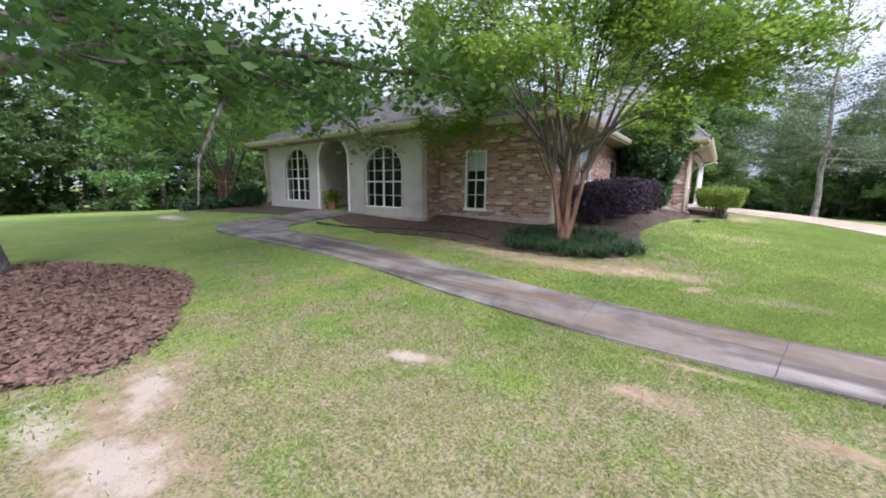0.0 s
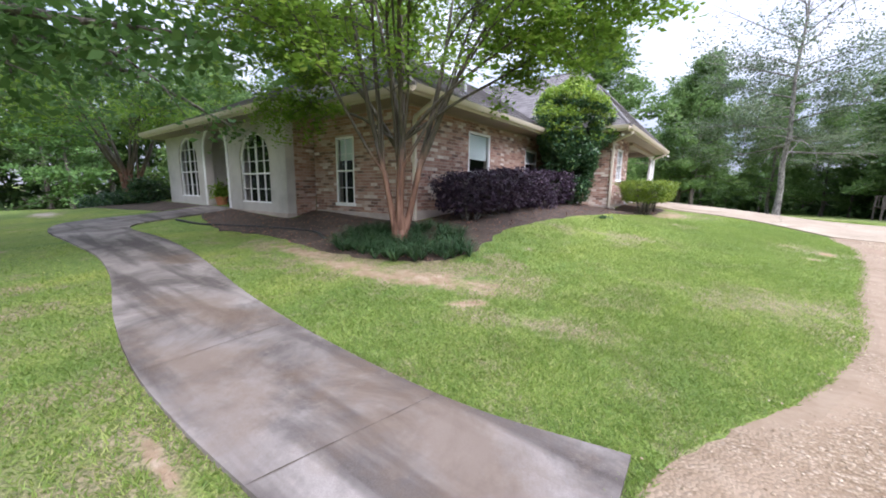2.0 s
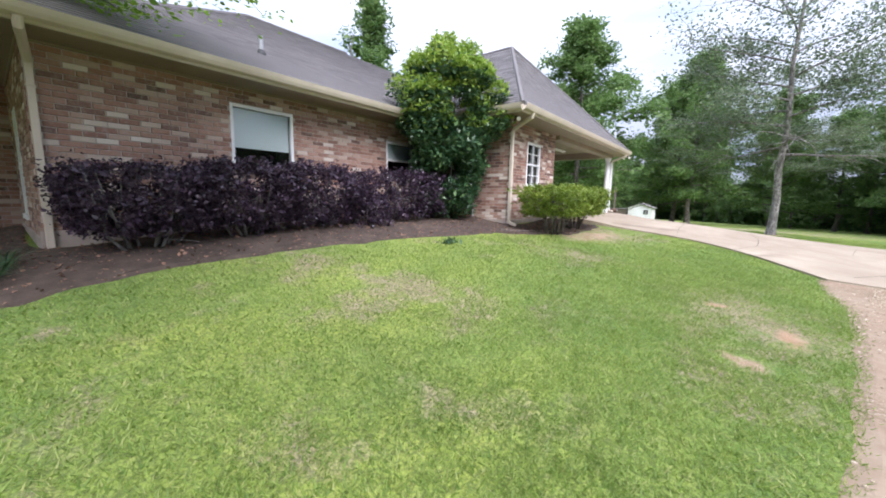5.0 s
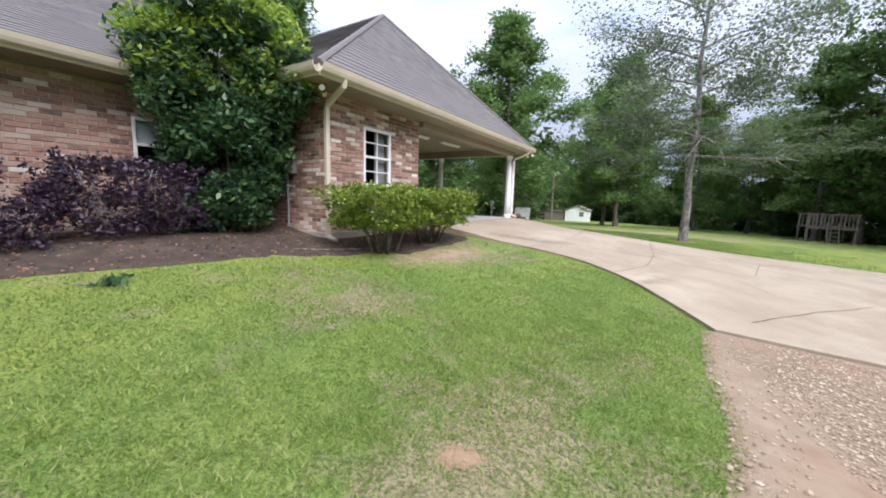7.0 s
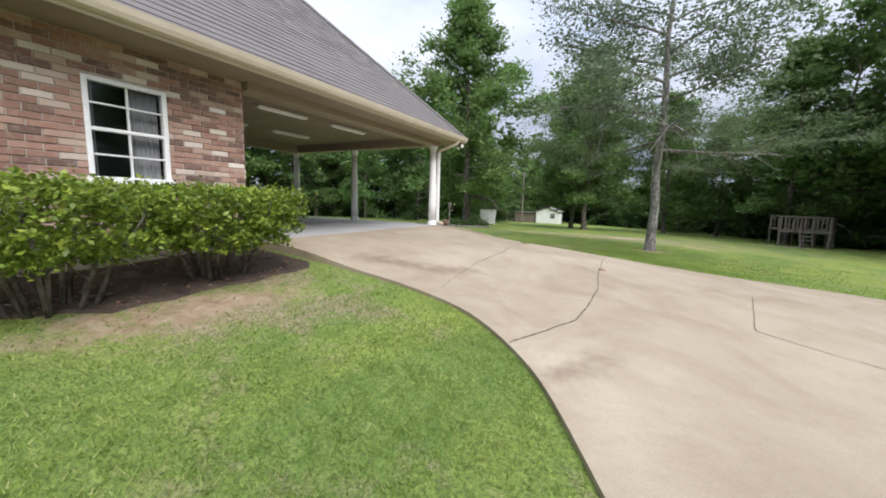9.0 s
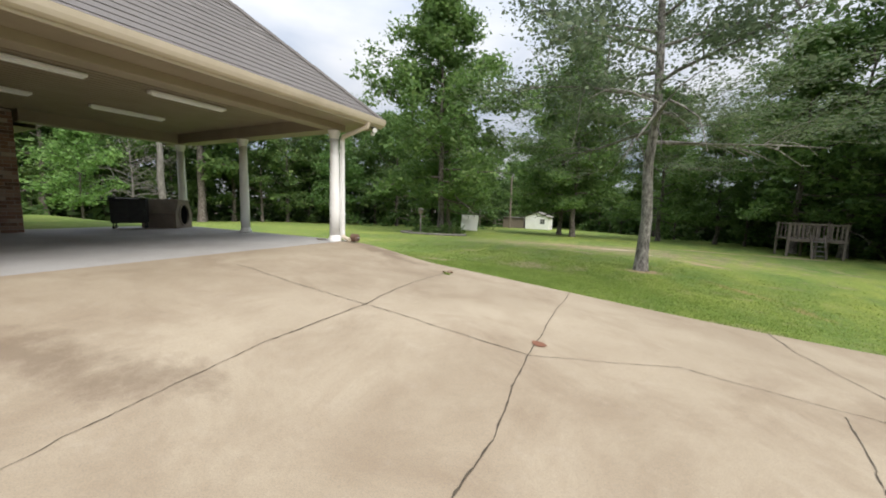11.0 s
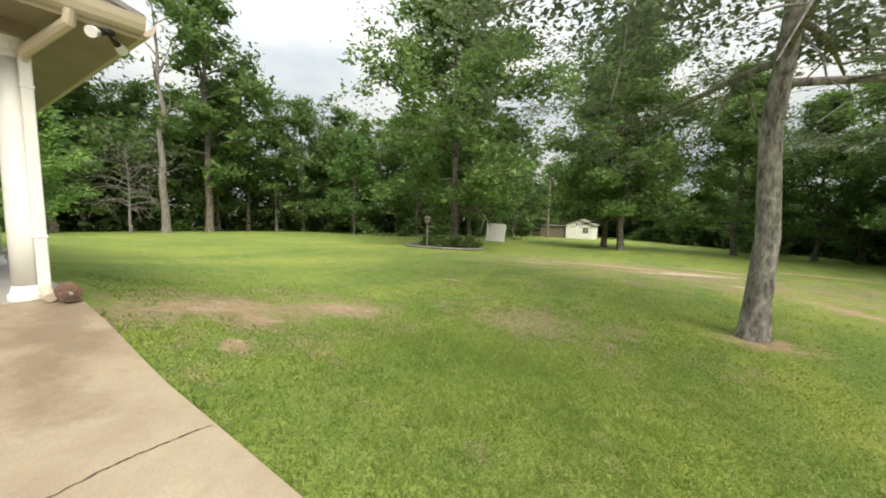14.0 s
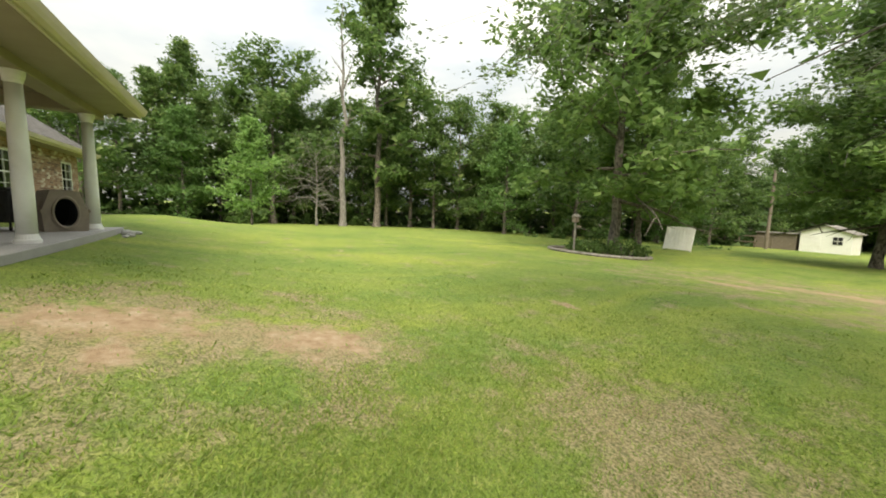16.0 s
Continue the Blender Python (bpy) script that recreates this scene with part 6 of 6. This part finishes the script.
scatter("leaf_litter", np.vstack([BED_A, BED_B[::-1]]), 3800, 0.042, M_LITTER, "dry brown leaves lying on the soil bed", 95)
scatter("bark_chips", ring, 11000, 0.07, M_CHIP, "reddish bark chips and dry leaves", 96)
q = np.random.RandomState(97)
n = 22000
py_ = np.where(q.uniform(0, 1, n) < 0.5, q.uniform(-9.5, 7.12, n), q.uniform(2.5, 7.12, n))
off = np.where(q.uniform(0, 1, n) < 0.03, q.uniform(0.02, 0.4, n), q.uniform(0.5, 3.0, n) + 0.12 * np.sin(3 * py_))
px_ = np.interp(-py_, -GRAVEL_L[:, 1], GRAVEL_L[:, 0]) + off
s = (np.clip(q.normal(0.0105, 0.0045, n), 0.003, 0.024) * np.where(py_ > 3, 1.0, 0.7))[:, None]
c = np.stack([px_, py_, ground_z(px_, py_) + 0.022], 1)
o = np.array([(1, 0, 0), (0, 1, 0), (-1, 0, 0), (0, -1, 0), (0, 0, 0.7)])
ta = q.uniform(0, 6.28, n)
rot = np.stack([np.stack([np.cos(ta), -np.sin(ta), 0 * ta], 1), np.stack([np.sin(ta), np.cos(ta), 0 * ta], 1), np.stack([0 * ta, 0 * ta, 1 + 0 * ta], 1)], 1)
V = (np.einsum("nij,kj->nki", rot, o) * q.uniform(0.6, 1.3, (n, 5, 1)) * s[:, :, None] + c[:, None, :]).reshape(-1, 3)
f0 = np.array([(0, 1, 4), (1, 2, 4), (2, 3, 4), (3, 0, 4)])
M_STONE = Nodes("pebble")
M_STONE = M_STONE.finish(M_STONE.ramp(M_STONE.pos.outputs["Random Per Island"], [(0.0, (0.19, 0.135, 0.082)), (0.4, (0.30, 0.228, 0.148)), (0.75, (0.39, 0.31, 0.21)), (1.0, (0.50, 0.42, 0.315))]), 0.9)
tagged(new("pebbles", raw_mesh("pebbles", V, (np.arange(n)[:, None, None] * 5 + f0[None]).reshape(-1, 3), M_STONE)), "tan and brown gravel pebbles on the drive", "gravel", kind="stuff")


def tuft(x, y, seed):
    q = np.random.RandomState(seed)
    z = float(slab_z(x, y))
    t = thing("grass_tuft", (x, y, z), "small grass tuft growing from a crack in the concrete", "weed")
    V, F = [], []
    for k in range(60):
        a, ln, up = q.uniform(0, 6.28), q.uniform(0.03, 0.09), q.uniform(0.025, 0.06)
        o = q.normal(0, 0.025, 2)
        i0 = len(V)
        for s_ in (0.0, 0.5, 1.0):
            w_ = 0.004 * (1 - 0.85 * s_)
            V += [(o[0] + math.cos(a) * ln * s_ - math.sin(a) * w_, o[1] + math.sin(a) * ln * s_ + math.cos(a) * w_, 0.035 + up * (1.8 * s_ - s_ * s_) - 0.03), (o[0] + math.cos(a) * ln * s_ + math.sin(a) * w_, o[1] + math.sin(a) * ln * s_ - math.cos(a) * w_, 0.035 + up * (1.8 * s_ - s_ * s_) - 0.03)]
        F += [(i0, i0 + 1, i0 + 3, i0 + 2), (i0 + 2, i0 + 3, i0 + 5, i0 + 4)]
    ob = new("blades", raw_mesh("blades", V, F, M_BLADE))
    ob.parent = t


tuft(-0.5, 15.0, 140)

# ---- things on the lawn and under the carport ----
def crate(x, y, turn):
    """A moulded plastic dog house with a sloped top and a round doorway."""
    t = thing("dog_house", (0, 0, 0), "brown and tan plastic dog house under the carport", "dog house")
    prof = [(-0.40, 0.0), (0.40, 0.0), (0.43, 0.34), (0.26, 0.68), (-0.26, 0.68), (-0.43, 0.34)]
    L = 0.48
    n = len(prof)
    hole = [(0.22 * math.cos(2 * math.pi * i / 24 + math.pi / 2), 0.32 + 0.24 * math.sin(2 * math.pi * i / 24 + math.pi / 2)) for i in range(24)]
    body = Build()
    v = [(-L, a, z) for a, z in prof] + [(L, a, z) for a, z in prof]
    body.add(v, [tuple(range(n))] + [(i, n + i, n + (i + 1) % n, (i + 1) % n) for i in range(n)])
    bm = bmesh.new()
    vo = [bm.verts.new((L, a, z)) for a, z in prof]
    vh = [bm.verts.new((L, a, z)) for a, z in hole]
    eo = [bm.edges.new((vo[i], vo[(i + 1) % n])) for i in range(n)]
    eh = [bm.edges.new((vh[i], vh[(i + 1) % 24])) for i in range(24)]
    bmesh.ops.triangle_fill(bm, edges=eo + eh, use_beauty=True)
    bm.verts.index_update()
    body.add([tuple(q.co) for q in bm.verts], [tuple(q.index for q in f.verts) for f in bm.faces])
    bm.free()
    body.make("body", M_TAN, t)
    rim = Build()
    rim.tube([(L + 0.012, a * 1.08, 0.32 + (z - 0.32) * 1.08) for a, z in hole + hole[:1]], 0.028, 6, False)
    rim.make("door_rim", M_TAN, t)
    seam = Build()
    seam.box((-L - 0.02, -0.455, 0.32), (L + 0.02, -0.415, 0.37), 0.01).box((-L - 0.02, 0.415, 0.32), (L + 0.02, 0.455, 0.37), 0.01).box((-L - 0.03, -0.44, 0.32), (-L, 0.44, 0.37), 0.01)
    seam.make("seam", M_TAN, t)
    for i in range(4):
        u = -0.33 + i * 0.2
        Build().box((u, -0.20, 0.676), (u + 0.09, 0.20, 0.70), 0.01).make("roof_rib", M_TAN, t)
    # hollow behind the doorway, its shade painted as a near-black lining
    Build().add([(L - 0.02, a, z) for a, z in hole] + [(L - 0.5, a * 0.9, z) for a, z in hole], [(i, (i + 1) % 24, 24 + (i + 1) % 24, 24 + i) for i in range(24)] + [tuple(range(24, 48))]).make("inside", M_DARK, t)
    t.matrix_basis = pose(x, y, 0.014, 0, 0, turn) @ Matrix.Diagonal((0.98, 0.76, 1.13, 1))
    return t


crate(-9.4, 15.2, 28)


def grill(x, y, turn):
    """A boxy grill cart with a low lid, on short legs with castors."""
    t = thing("grill_cart", (0, 0, 0), "black boxy grill cart on short castor legs", "grill")
    Build().box((-0.48, -0.26, 0.15), (0.48, 0.26, 0.74), 0.015).make("body", M_BLACK, t)
    Build().box((-0.50, -0.28, 0.743), (0.50, 0.28, 0.80), 0.02).make("lid", M_BLACK, t)
    Build().box((-0.80, -0.22, 0.70), (-0.484, 0.22, 0.725), 0.006).make("side_shelf", M_BLACK, t)
    for s in (-1, 1):
        Build().box((0.24 * s - 0.2, -0.272, 0.2), (0.24 * s + 0.2, -0.262, 0.68), 0.004).make("door", M_BLACK, t)
    Build().tube([(-0.3, -0.285, 0.77), (-0.3, -0.33, 0.775), (0.3, -0.33, 0.775), (0.3, -0.285, 0.77)], 0.012, 8).make("handle", M_GREY, t)
    for u in (-0.42, 0.42):
        for s in (-0.2, 0.2):
            leg = Build().box((u - 0.018, s - 0.018, 0.06), (u + 0.018, s + 0.018, 0.155), 0.004).make("leg", M_BLACK, t)
            Build().tube([(u, s - 0.014, 0.04), (u, s + 0.014, 0.04)], 0.04, 12).make("castor", M_BLACK, leg)
    t.matrix_basis = pose(x, y, 0.014, 0, 0, turn) @ Matrix.Diagonal((0.75, 0.8, 1.0, 1))
    return t


grill(-9.5, 14.4, 60)

# broken pale stones at the slab's corner
for k, (x, y, s) in enumerate(((-9.95, 16.12, 0.13), (-10.2, 16.02, 0.10), (-9.7, 16.2, 0.08), (-10.35, 16.2, 0.09), (-9.45, 16.17, 0.06))):
    r = np.random.RandomState(200 + k)
    bm = bmesh.new()
    bmesh.ops.create_icosphere(bm, subdivisions=2, radius=s)
    for q in bm.verts:
        q.co = Vector((q.co.x * 1.25, q.co.y, q.co.z * 0.6)) * r.uniform(0.85, 1.12)
    me = bpy.data.meshes.new("stone")
    bm.to_mesh(me)
    bm.free()
    me.materials.append(M_SLAB)
    st = new("stone", me)
    st.matrix_basis = pose(x, y, gz(x, y) + s * 0.3, 0, 0, 40 * k)
    tagged(st, "pale broken stone lying at the slab corner", "stone", "slab corner stones")
# a chain and a roller by the corner column
t = thing("roller", (-3.25, 15.72, 0.0), "rusty brown roller wheel at the column's foot", "roller")
Build().tube([(-3.28, 15.85, 0.095), (-3.27, 15.85, 0.095), (-3.13, 15.85, 0.095), (-3.12, 15.85, 0.095)], [0.05, 0.085, 0.085, 0.05], 14).make("wheel", M_CHIP, t)
Build().tube([(-3.33, 15.85, 0.095), (-3.07, 15.85, 0.095)], 0.014, 8).make("axle", M_GREY, t)
t = thing("chain", (-3.95, 15.55, 0.014), "short rusty chain lying on the slab", "chain")
for k in range(7):
    cx = -4.05 + 0.045 * k
    pts = [(cx + 0.03 * math.cos(u), 15.6 + (0.012 if k % 2 else 0.018) * math.sin(u), 0.03 + (0.01 * math.sin(u) if k % 2 else 0)) for u in np.linspace(0, 2 * math.pi, 11)]
    Build().tube(pts, 0.006, 5, False).make("link", M_WOOD, t)

# plant pot by the entry
t = thing("plant_pot", (-14.5, -1.6, -0.2), "terracotta pot with a green fern at the entry", "plant pot")
Build().lathe((-14.5, -1.6, -0.2), [(0.13, 0.0), (0.15, 0.05), (0.19, 0.25), (0.215, 0.26), (0.215, 0.32), (0.19, 0.32), (0.185, 0.28)], 20).make("pot", M_TERRA, t)
rp = np.random.RandomState(5)
u = rp.normal(0, 1, (420, 3)) * (0.14, 0.14, 0.13) + (0, 0, 0.5)
leaves("fern", u, 0.16, 0.05, M_L_MYRTLE, 6, t, 0.4)


def edging(pts, name, label, mat, radius, height=ground_z, lift=0.03):
    p = spline(pts, 70)
    z = height(p[:, 0], p[:, 1]) + lift
    t = thing(name, (p[0][0], p[0][1], z[0]), label, "edging")
    Build().tube(np.column_stack([p, z]), radius, 6).make("strip", mat, t)


edging([(-12.6, -3.6), (-11.2, -3.5), (-10.3, -3.2), (-9.1, -2.8), (-7.6, -2.52), (-6.7, -2.8)], "bed_edging", "black plastic edging strip along the bed", M_BLACK, 0.03)
edging([(-3.2, 5.9), (-2.9, 6.4), (-2.6, 7.2), (-2.5, 7.6)], "garden_hose", "dark hose lying on the bare soil", M_BARK, 0.016)
a = np.linspace(0, 2 * math.pi, 40)
edging([(-11.6 + 2.6 * math.cos(u), 34.2 + 2.0 * math.sin(u)) for u in a[::3]] + [(-9.0, 34.2)], "bed_edging", "pale stone ring round the lawn bed", M_PALE, 0.09, lift=0.06)
bedr = np.array([(-11.6 + 2.6 * math.cos(u), 34.2 + 2.0 * math.sin(u)) for u in a])
tagged(sheet(np.repeat([(-11.6, 34.2)], 40, 0) + 0.01 * (bedr - (-11.6, 34.2)), bedr, 6, ground_z, 0.03).make("ground", M_BED), "dark planted ring bed on the lawn", "flower bed", kind="structure")
for k, (x, y, s, h) in enumerate(((-10.3, 34.8, 0.8, 0.75), (-12.6, 34.0, 0.5, 0.4), (-11.3, 33.4, 0.45, 0.35), (-12.2, 35.2, 0.6, 0.5))):
    shrub("bed_shrub", "low dark green shrub in the ring bed", (x, y), (s, s), gz(x, y) + 0.05, gz(x, y) + h, 1200, 0.14, M_L_WOOD, 120 + k, "ring bed shrubs", 4, 2.5)
for k, (x, y, s, h) in enumerate(((-21.3, -3.0, 1.2, 0.5), (-19.7, -2.4, 0.6, 0.9), (-23.0, -3.4, 0.9, 0.45))):
    shrub("bed_shrub", "low dark shrub at the end of the house", (x, y), (s, 0.6), gz(x, y) + 0.03, gz(x, y) + h, 2200, 0.12, M_L_SHRUB, 130 + k, "house end shrubs", 4, 2.5)

# bird house on a pole
x, y = -12.0, 33.0
z = gz(x, y)
t = thing("bird_house", (x, y, z), "small wooden bird house on a grey pole", "bird house")
Build().tube([(x, y, z - 0.2), (x, y, z + 1.5)], 0.045, 8).make("pole", M_PALE, t)
Build().box((x - 0.12, y - 0.12, z + 1.5), (x + 0.12, y + 0.12, z + 1.78), 0.01).make("body", M_WOOD, t)
Build().add([(x - 0.17, y - 0.17, z + 1.77), (x + 0.17, y - 0.17, z + 1.77), (x + 0.17, y + 0.17, z + 1.77), (x - 0.17, y + 0.17, z + 1.77), (x, y - 0.17, z + 1.92), (x, y + 0.17, z + 1.92)], [(0, 1, 4), (2, 3, 5), (1, 2, 5, 4), (3, 0, 4, 5), (3, 2, 1, 0)]).make("roof", M_PALE, t)
Build().box((x + 0.12, y - 0.05, z + 1.25), (x + 0.34, y + 0.05, z + 1.35), 0.01).make("perch", M_WOOD, t)

# white lattice panel that stands on the lawn
x, y = -13.6, 45.4
z = gz(x, y)
t = thing("white_panel", (x, y, z), "white ribbed panel standing on the lawn", "panel")
for k in range(9):
    u = x - 0.95 + k * 0.21
    Build().box((u, y - 0.03, z + 0.06), (u + 0.195, y + 0.03, z + 1.68), 0.01).make("slat", M_WHITE, t)
for h in (0.06, 1.60):
    Build().box((x - 0.98, y - 0.05, z + h), (x + 0.97, y - 0.028, z + h + 0.1), 0.01).make("rail", M_WHITE, t)
for s in (-0.9, 0.9):
    Build().box((x + s - 0.04, y + 0.032, z - 0.1), (x + s + 0.04, y + 0.10, z + 1.6), 0.01).make("post", M_WHITE, t)
t.rotation_euler = (radians(-13), 0, 0)


def shed():
    x0, x1, y0, y1 = -14.2, -10.4, 70.0, 73.0
    z = gz(-12.0, 70.0) - 0.1
    t = thing("shed", (-12.3, 70.0, z), "white garden shed with a small dark window", "shed")
    xm = (x0 + x1) / 2
    w = Build()
    w.add([(x0, y0, z), (x1, y0, z), (x1, y0, z + 2.1), (xm, y0, z + 2.8), (x0, y0, z + 2.1), (x0, y1, z), (x1, y1, z), (x1, y1, z + 2.1), (xm, y1, z + 2.8), (x0, y1, z + 2.1)],
          [(0, 1, 2, 3, 4), (9, 8, 7, 6, 5), (1, 6, 7, 2), (5, 0, 4, 9)])
    w.make("wall", M_WHITE, t)
    for xa, xb in ((x0 - 0.25, xm), (x1 + 0.25, xm)):
        za = z + 2.1 - 0.09
        Build().add([(xa, y0 - 0.2, za), (xb, y0 - 0.2, z + 2.82), (xb, y1 + 0.2, z + 2.82), (xa, y1 + 0.2, za), (xa, y0 - 0.2, za + 0.09), (xb, y0 - 0.2, z + 2.91), (xb, y1 + 0.2, z + 2.91), (xa, y1 + 0.2, za + 0.09)],
                    [(0, 1, 2, 3), (4, 5, 6, 7), (0, 1, 5, 4), (1, 2, 6, 5), (2, 3, 7, 6), (3, 0, 4, 7)]).make("roof", M_PALE, t, "pale weathered shed roof")
    win = sub("window", (-11.4, y0, z + 1.0), t)
    # solid pane, coloured near-black for the unlit shed behind it
    Build().box((-11.75, y0 - 0.04, z + 1.0), (-11.05, y0 - 0.005, z + 1.75), 0.01).make("pane", M_DARK, win)
    Build().box((-11.42, y0 - 0.06, z + 1.0), (-11.38, y0 - 0.042, z + 1.75), 0).make("muntin", M_WHITE, win)
    Build().box((-11.8, y0 - 0.06, z + 1.34), (-11.0, y0 - 0.044, z + 1.39), 0).make("muntin", M_WHITE, win)
    Build().box((-13.6, y0 - 0.035, z), (-12.6, y0 - 0.004, z + 1.95), 0.01).make("door", M_WHITE, t)
    # lean-to beside it
    s = thing("store", (-16.4, 70.3, z), "low grey-brown lean-to store beside the shed", "shed")
    Build().box((-18.0, 70.2, z), (-14.5, 72.6, z + 1.8), 0.02).make("wall", M_WOOD, s)
    Build().box((-18.1, 70.0, z + 1.81), (-14.45, 72.8, z + 1.9), 0.02).make("roof", M_PALE, s)


shed()
pole = thing("utility_pole", (-15.6, 66.0, gz(-15.6, 66.0)), "bare grey wooden utility pole", "pole")
Build().tube([(-15.6, 66, gz(-15.6, 66) - 0.3), (-15.6, 66, 5.6)], [0.16, 0.12], 10).make("shaft", M_WOOD, pole)
fence = thing("rail_fence", (-22, 68, gz(-22, 68)), "weathered grey wooden rail fence before the woods", "fence")
for k in range(8):
    x = -26 + k * 1.45
    Build().box((x - 0.06, 67.94, gz(x, 68) - 0.2), (x + 0.06, 68.06, gz(x, 68) + 1.35), 0.01).make("post", M_WOOD, fence)
for h in (0.55, 1.2):
    Build().box((-26.2, 67.86, gz(-22, 68) + h), (-15.6, 67.935, gz(-22, 68) + h + 0.12), 0.01).make("rail", M_WOOD, fence)


def deck():
    """A raised wooden play deck with railings and a ladder, between trees."""
    x0, x1, y0, y1 = 10.6, 13.4, 40.2, 42.6
    z = gz(11.5, 41)
    t = thing("play_deck", (11.5, 41.2, z), "raised weathered wooden play deck with ladder", "play deck")
    for x in (x0 + 0.1, (x0 + x1) / 2, x1 - 0.1):
        for y in (y0 + 0.1, y1 - 0.1):
            Build().box((x - 0.06, y - 0.06, z - 0.2), (x + 0.06, y + 0.06, z + 2.15), 0.008).make("post", M_WOOD, t)
    for k in range(16):
        y = y0 + k * 0.15
        Build().box((x0, y, z + 1.14), (x1, y + 0.14, z + 1.18), 0.004).make("board", M_WOOD, t)
    for x, y, xx, yy in ((x0, y0 - 0.03, x1, y0 + 0.03), (x0, y1 - 0.03, x1, y1 + 0.03)):
        Build().box((x, y, z + 2.05), (xx, yy, z + 2.13), 0.006).make("rail", M_WOOD, t)
        Build().box((x, y, z + 1.0), (xx, yy, z + 1.13), 0.006).make("rail", M_WOOD, t)
        for k in range(13):
            u = x0 + 0.12 + k * 0.213
            if y < y0 + 0.5 and 5 < k < 8:
                continue
            Build().box((u - 0.035, y + 0.01, z + 1.18), (u + 0.035, yy - 0.01, z + 2.05), 0.004).make("baluster", M_WOOD, t)
    lad = sub("ladder", (12.0, y0 - 0.4, z), t)
    for u in (11.68, 12.3):
        Build().add([(u - 0.03, y0 - 0.75, z - 0.05), (u + 0.03, y0 - 0.75, z - 0.05), (u + 0.03, y0 - 0.6, z - 0.05), (u - 0.03, y0 - 0.6, z - 0.05), (u - 0.03, y0 - 0.15, z + 1.45), (u + 0.03, y0 - 0.15, z + 1.45), (u + 0.03, y0 - 0.04, z + 1.45), (u - 0.03, y0 - 0.04, z + 1.45)],
                    [(3, 2, 1, 0), (4, 5, 6, 7), (0, 1, 5, 4), (1, 2, 6, 5), (2, 3, 7, 6), (3, 0, 4, 7)]).make("stile", M_WOOD, lad)
    for k in range(4):
        h = 0.2 + 0.28 * k
        y = y0 - 0.68 + 0.11 * k
        Build().box((11.71, y - 0.09, z + h), (12.27, y + 0.09, z + h + 0.045), 0.005).make("rung", M_PALE, lad)


deck()
# a rust stain disc, a clump of dry leaves on the drive, a weed in the lawn
rs = np.random.RandomState(3)
t = thing("dry_leaves", (-0.56, 15.12, float(slab_z(-0.56, 15.12))), "small clump of dry leaves on the driveway crack", "leaves")
leaves("clump", rs.normal(0, 1, (28, 3)) * (0.05, 0.03, 0.010) + (0, 0, 0.03), 0.045, 0.022, M_LITTER, 4, t, 0.6)
t = thing("lawn_weed", (-2.9, 3.6, gz(-2.9, 3.6)), "small dark leafy weed in the lawn", "weed")
leaves("weed_leaves", rs.normal(0, 1, (70, 3)) * (0.09, 0.07, 0.02) + (0, 0, 0.05), 0.08, 0.035, M_L_STRAP, 8, t, 0.5)
m = Nodes("rust_stain")
M_RUST = m.finish(m.ramp(m.noise(9.0, 5.0), [(0.3, (0.15, 0.06, 0.035)), (0.7, (0.24, 0.11, 0.065))]), 0.9)
ang2 = np.linspace(0, 2 * math.pi, 26)
disc = np.stack([1.45 + 0.068 * np.cos(ang2) * (1 + 0.1 * np.sin(3 * ang2)), 13.08 + 0.06 * np.sin(ang2)], 1)
sheet(np.repeat([(1.45, 13.08)], 26, 0) + 0.01 * (disc - (1.45, 13.08)), disc, 3, slab_z, 0.021).make("stain", M_RUST, driveway, "round reddish rust stain")
# vent pipe on the main roof
t = thing("vent_pipe", (-6.6, 2.3, 3.2), "small grey roof vent pipe", "vent")
Build().tube([(-6.75, 2.3, 3.2), (-6.75, 2.3, 3.62)], 0.045, 12).make("pipe", M_GREY, t)
Build().lathe((-6.75, 2.3, 3.2), [(0.12, 0.0), (0.09, 0.1), (0.05, 0.16)], 14).make("flashing", M_BLACK, t)

t = thing("foundation_vent", (-5.9, 3.25, -0.2), "small white vent block at the foot of the wall", "vent")
Build().box((-5.90, 3.10, -0.2), (-5.86, 3.42, 0.0), 0.008).make("frame", M_WHITE, t)
for k in range(4):
    Build().box((-5.858, 3.13, -0.18 + 0.045 * k), (-5.848, 3.39, -0.155 + 0.045 * k), 0.002).make("slat", M_WHITE, t)

# ---- bricks last ----
for item in pending_bricks:
    lay_bricks(*item)
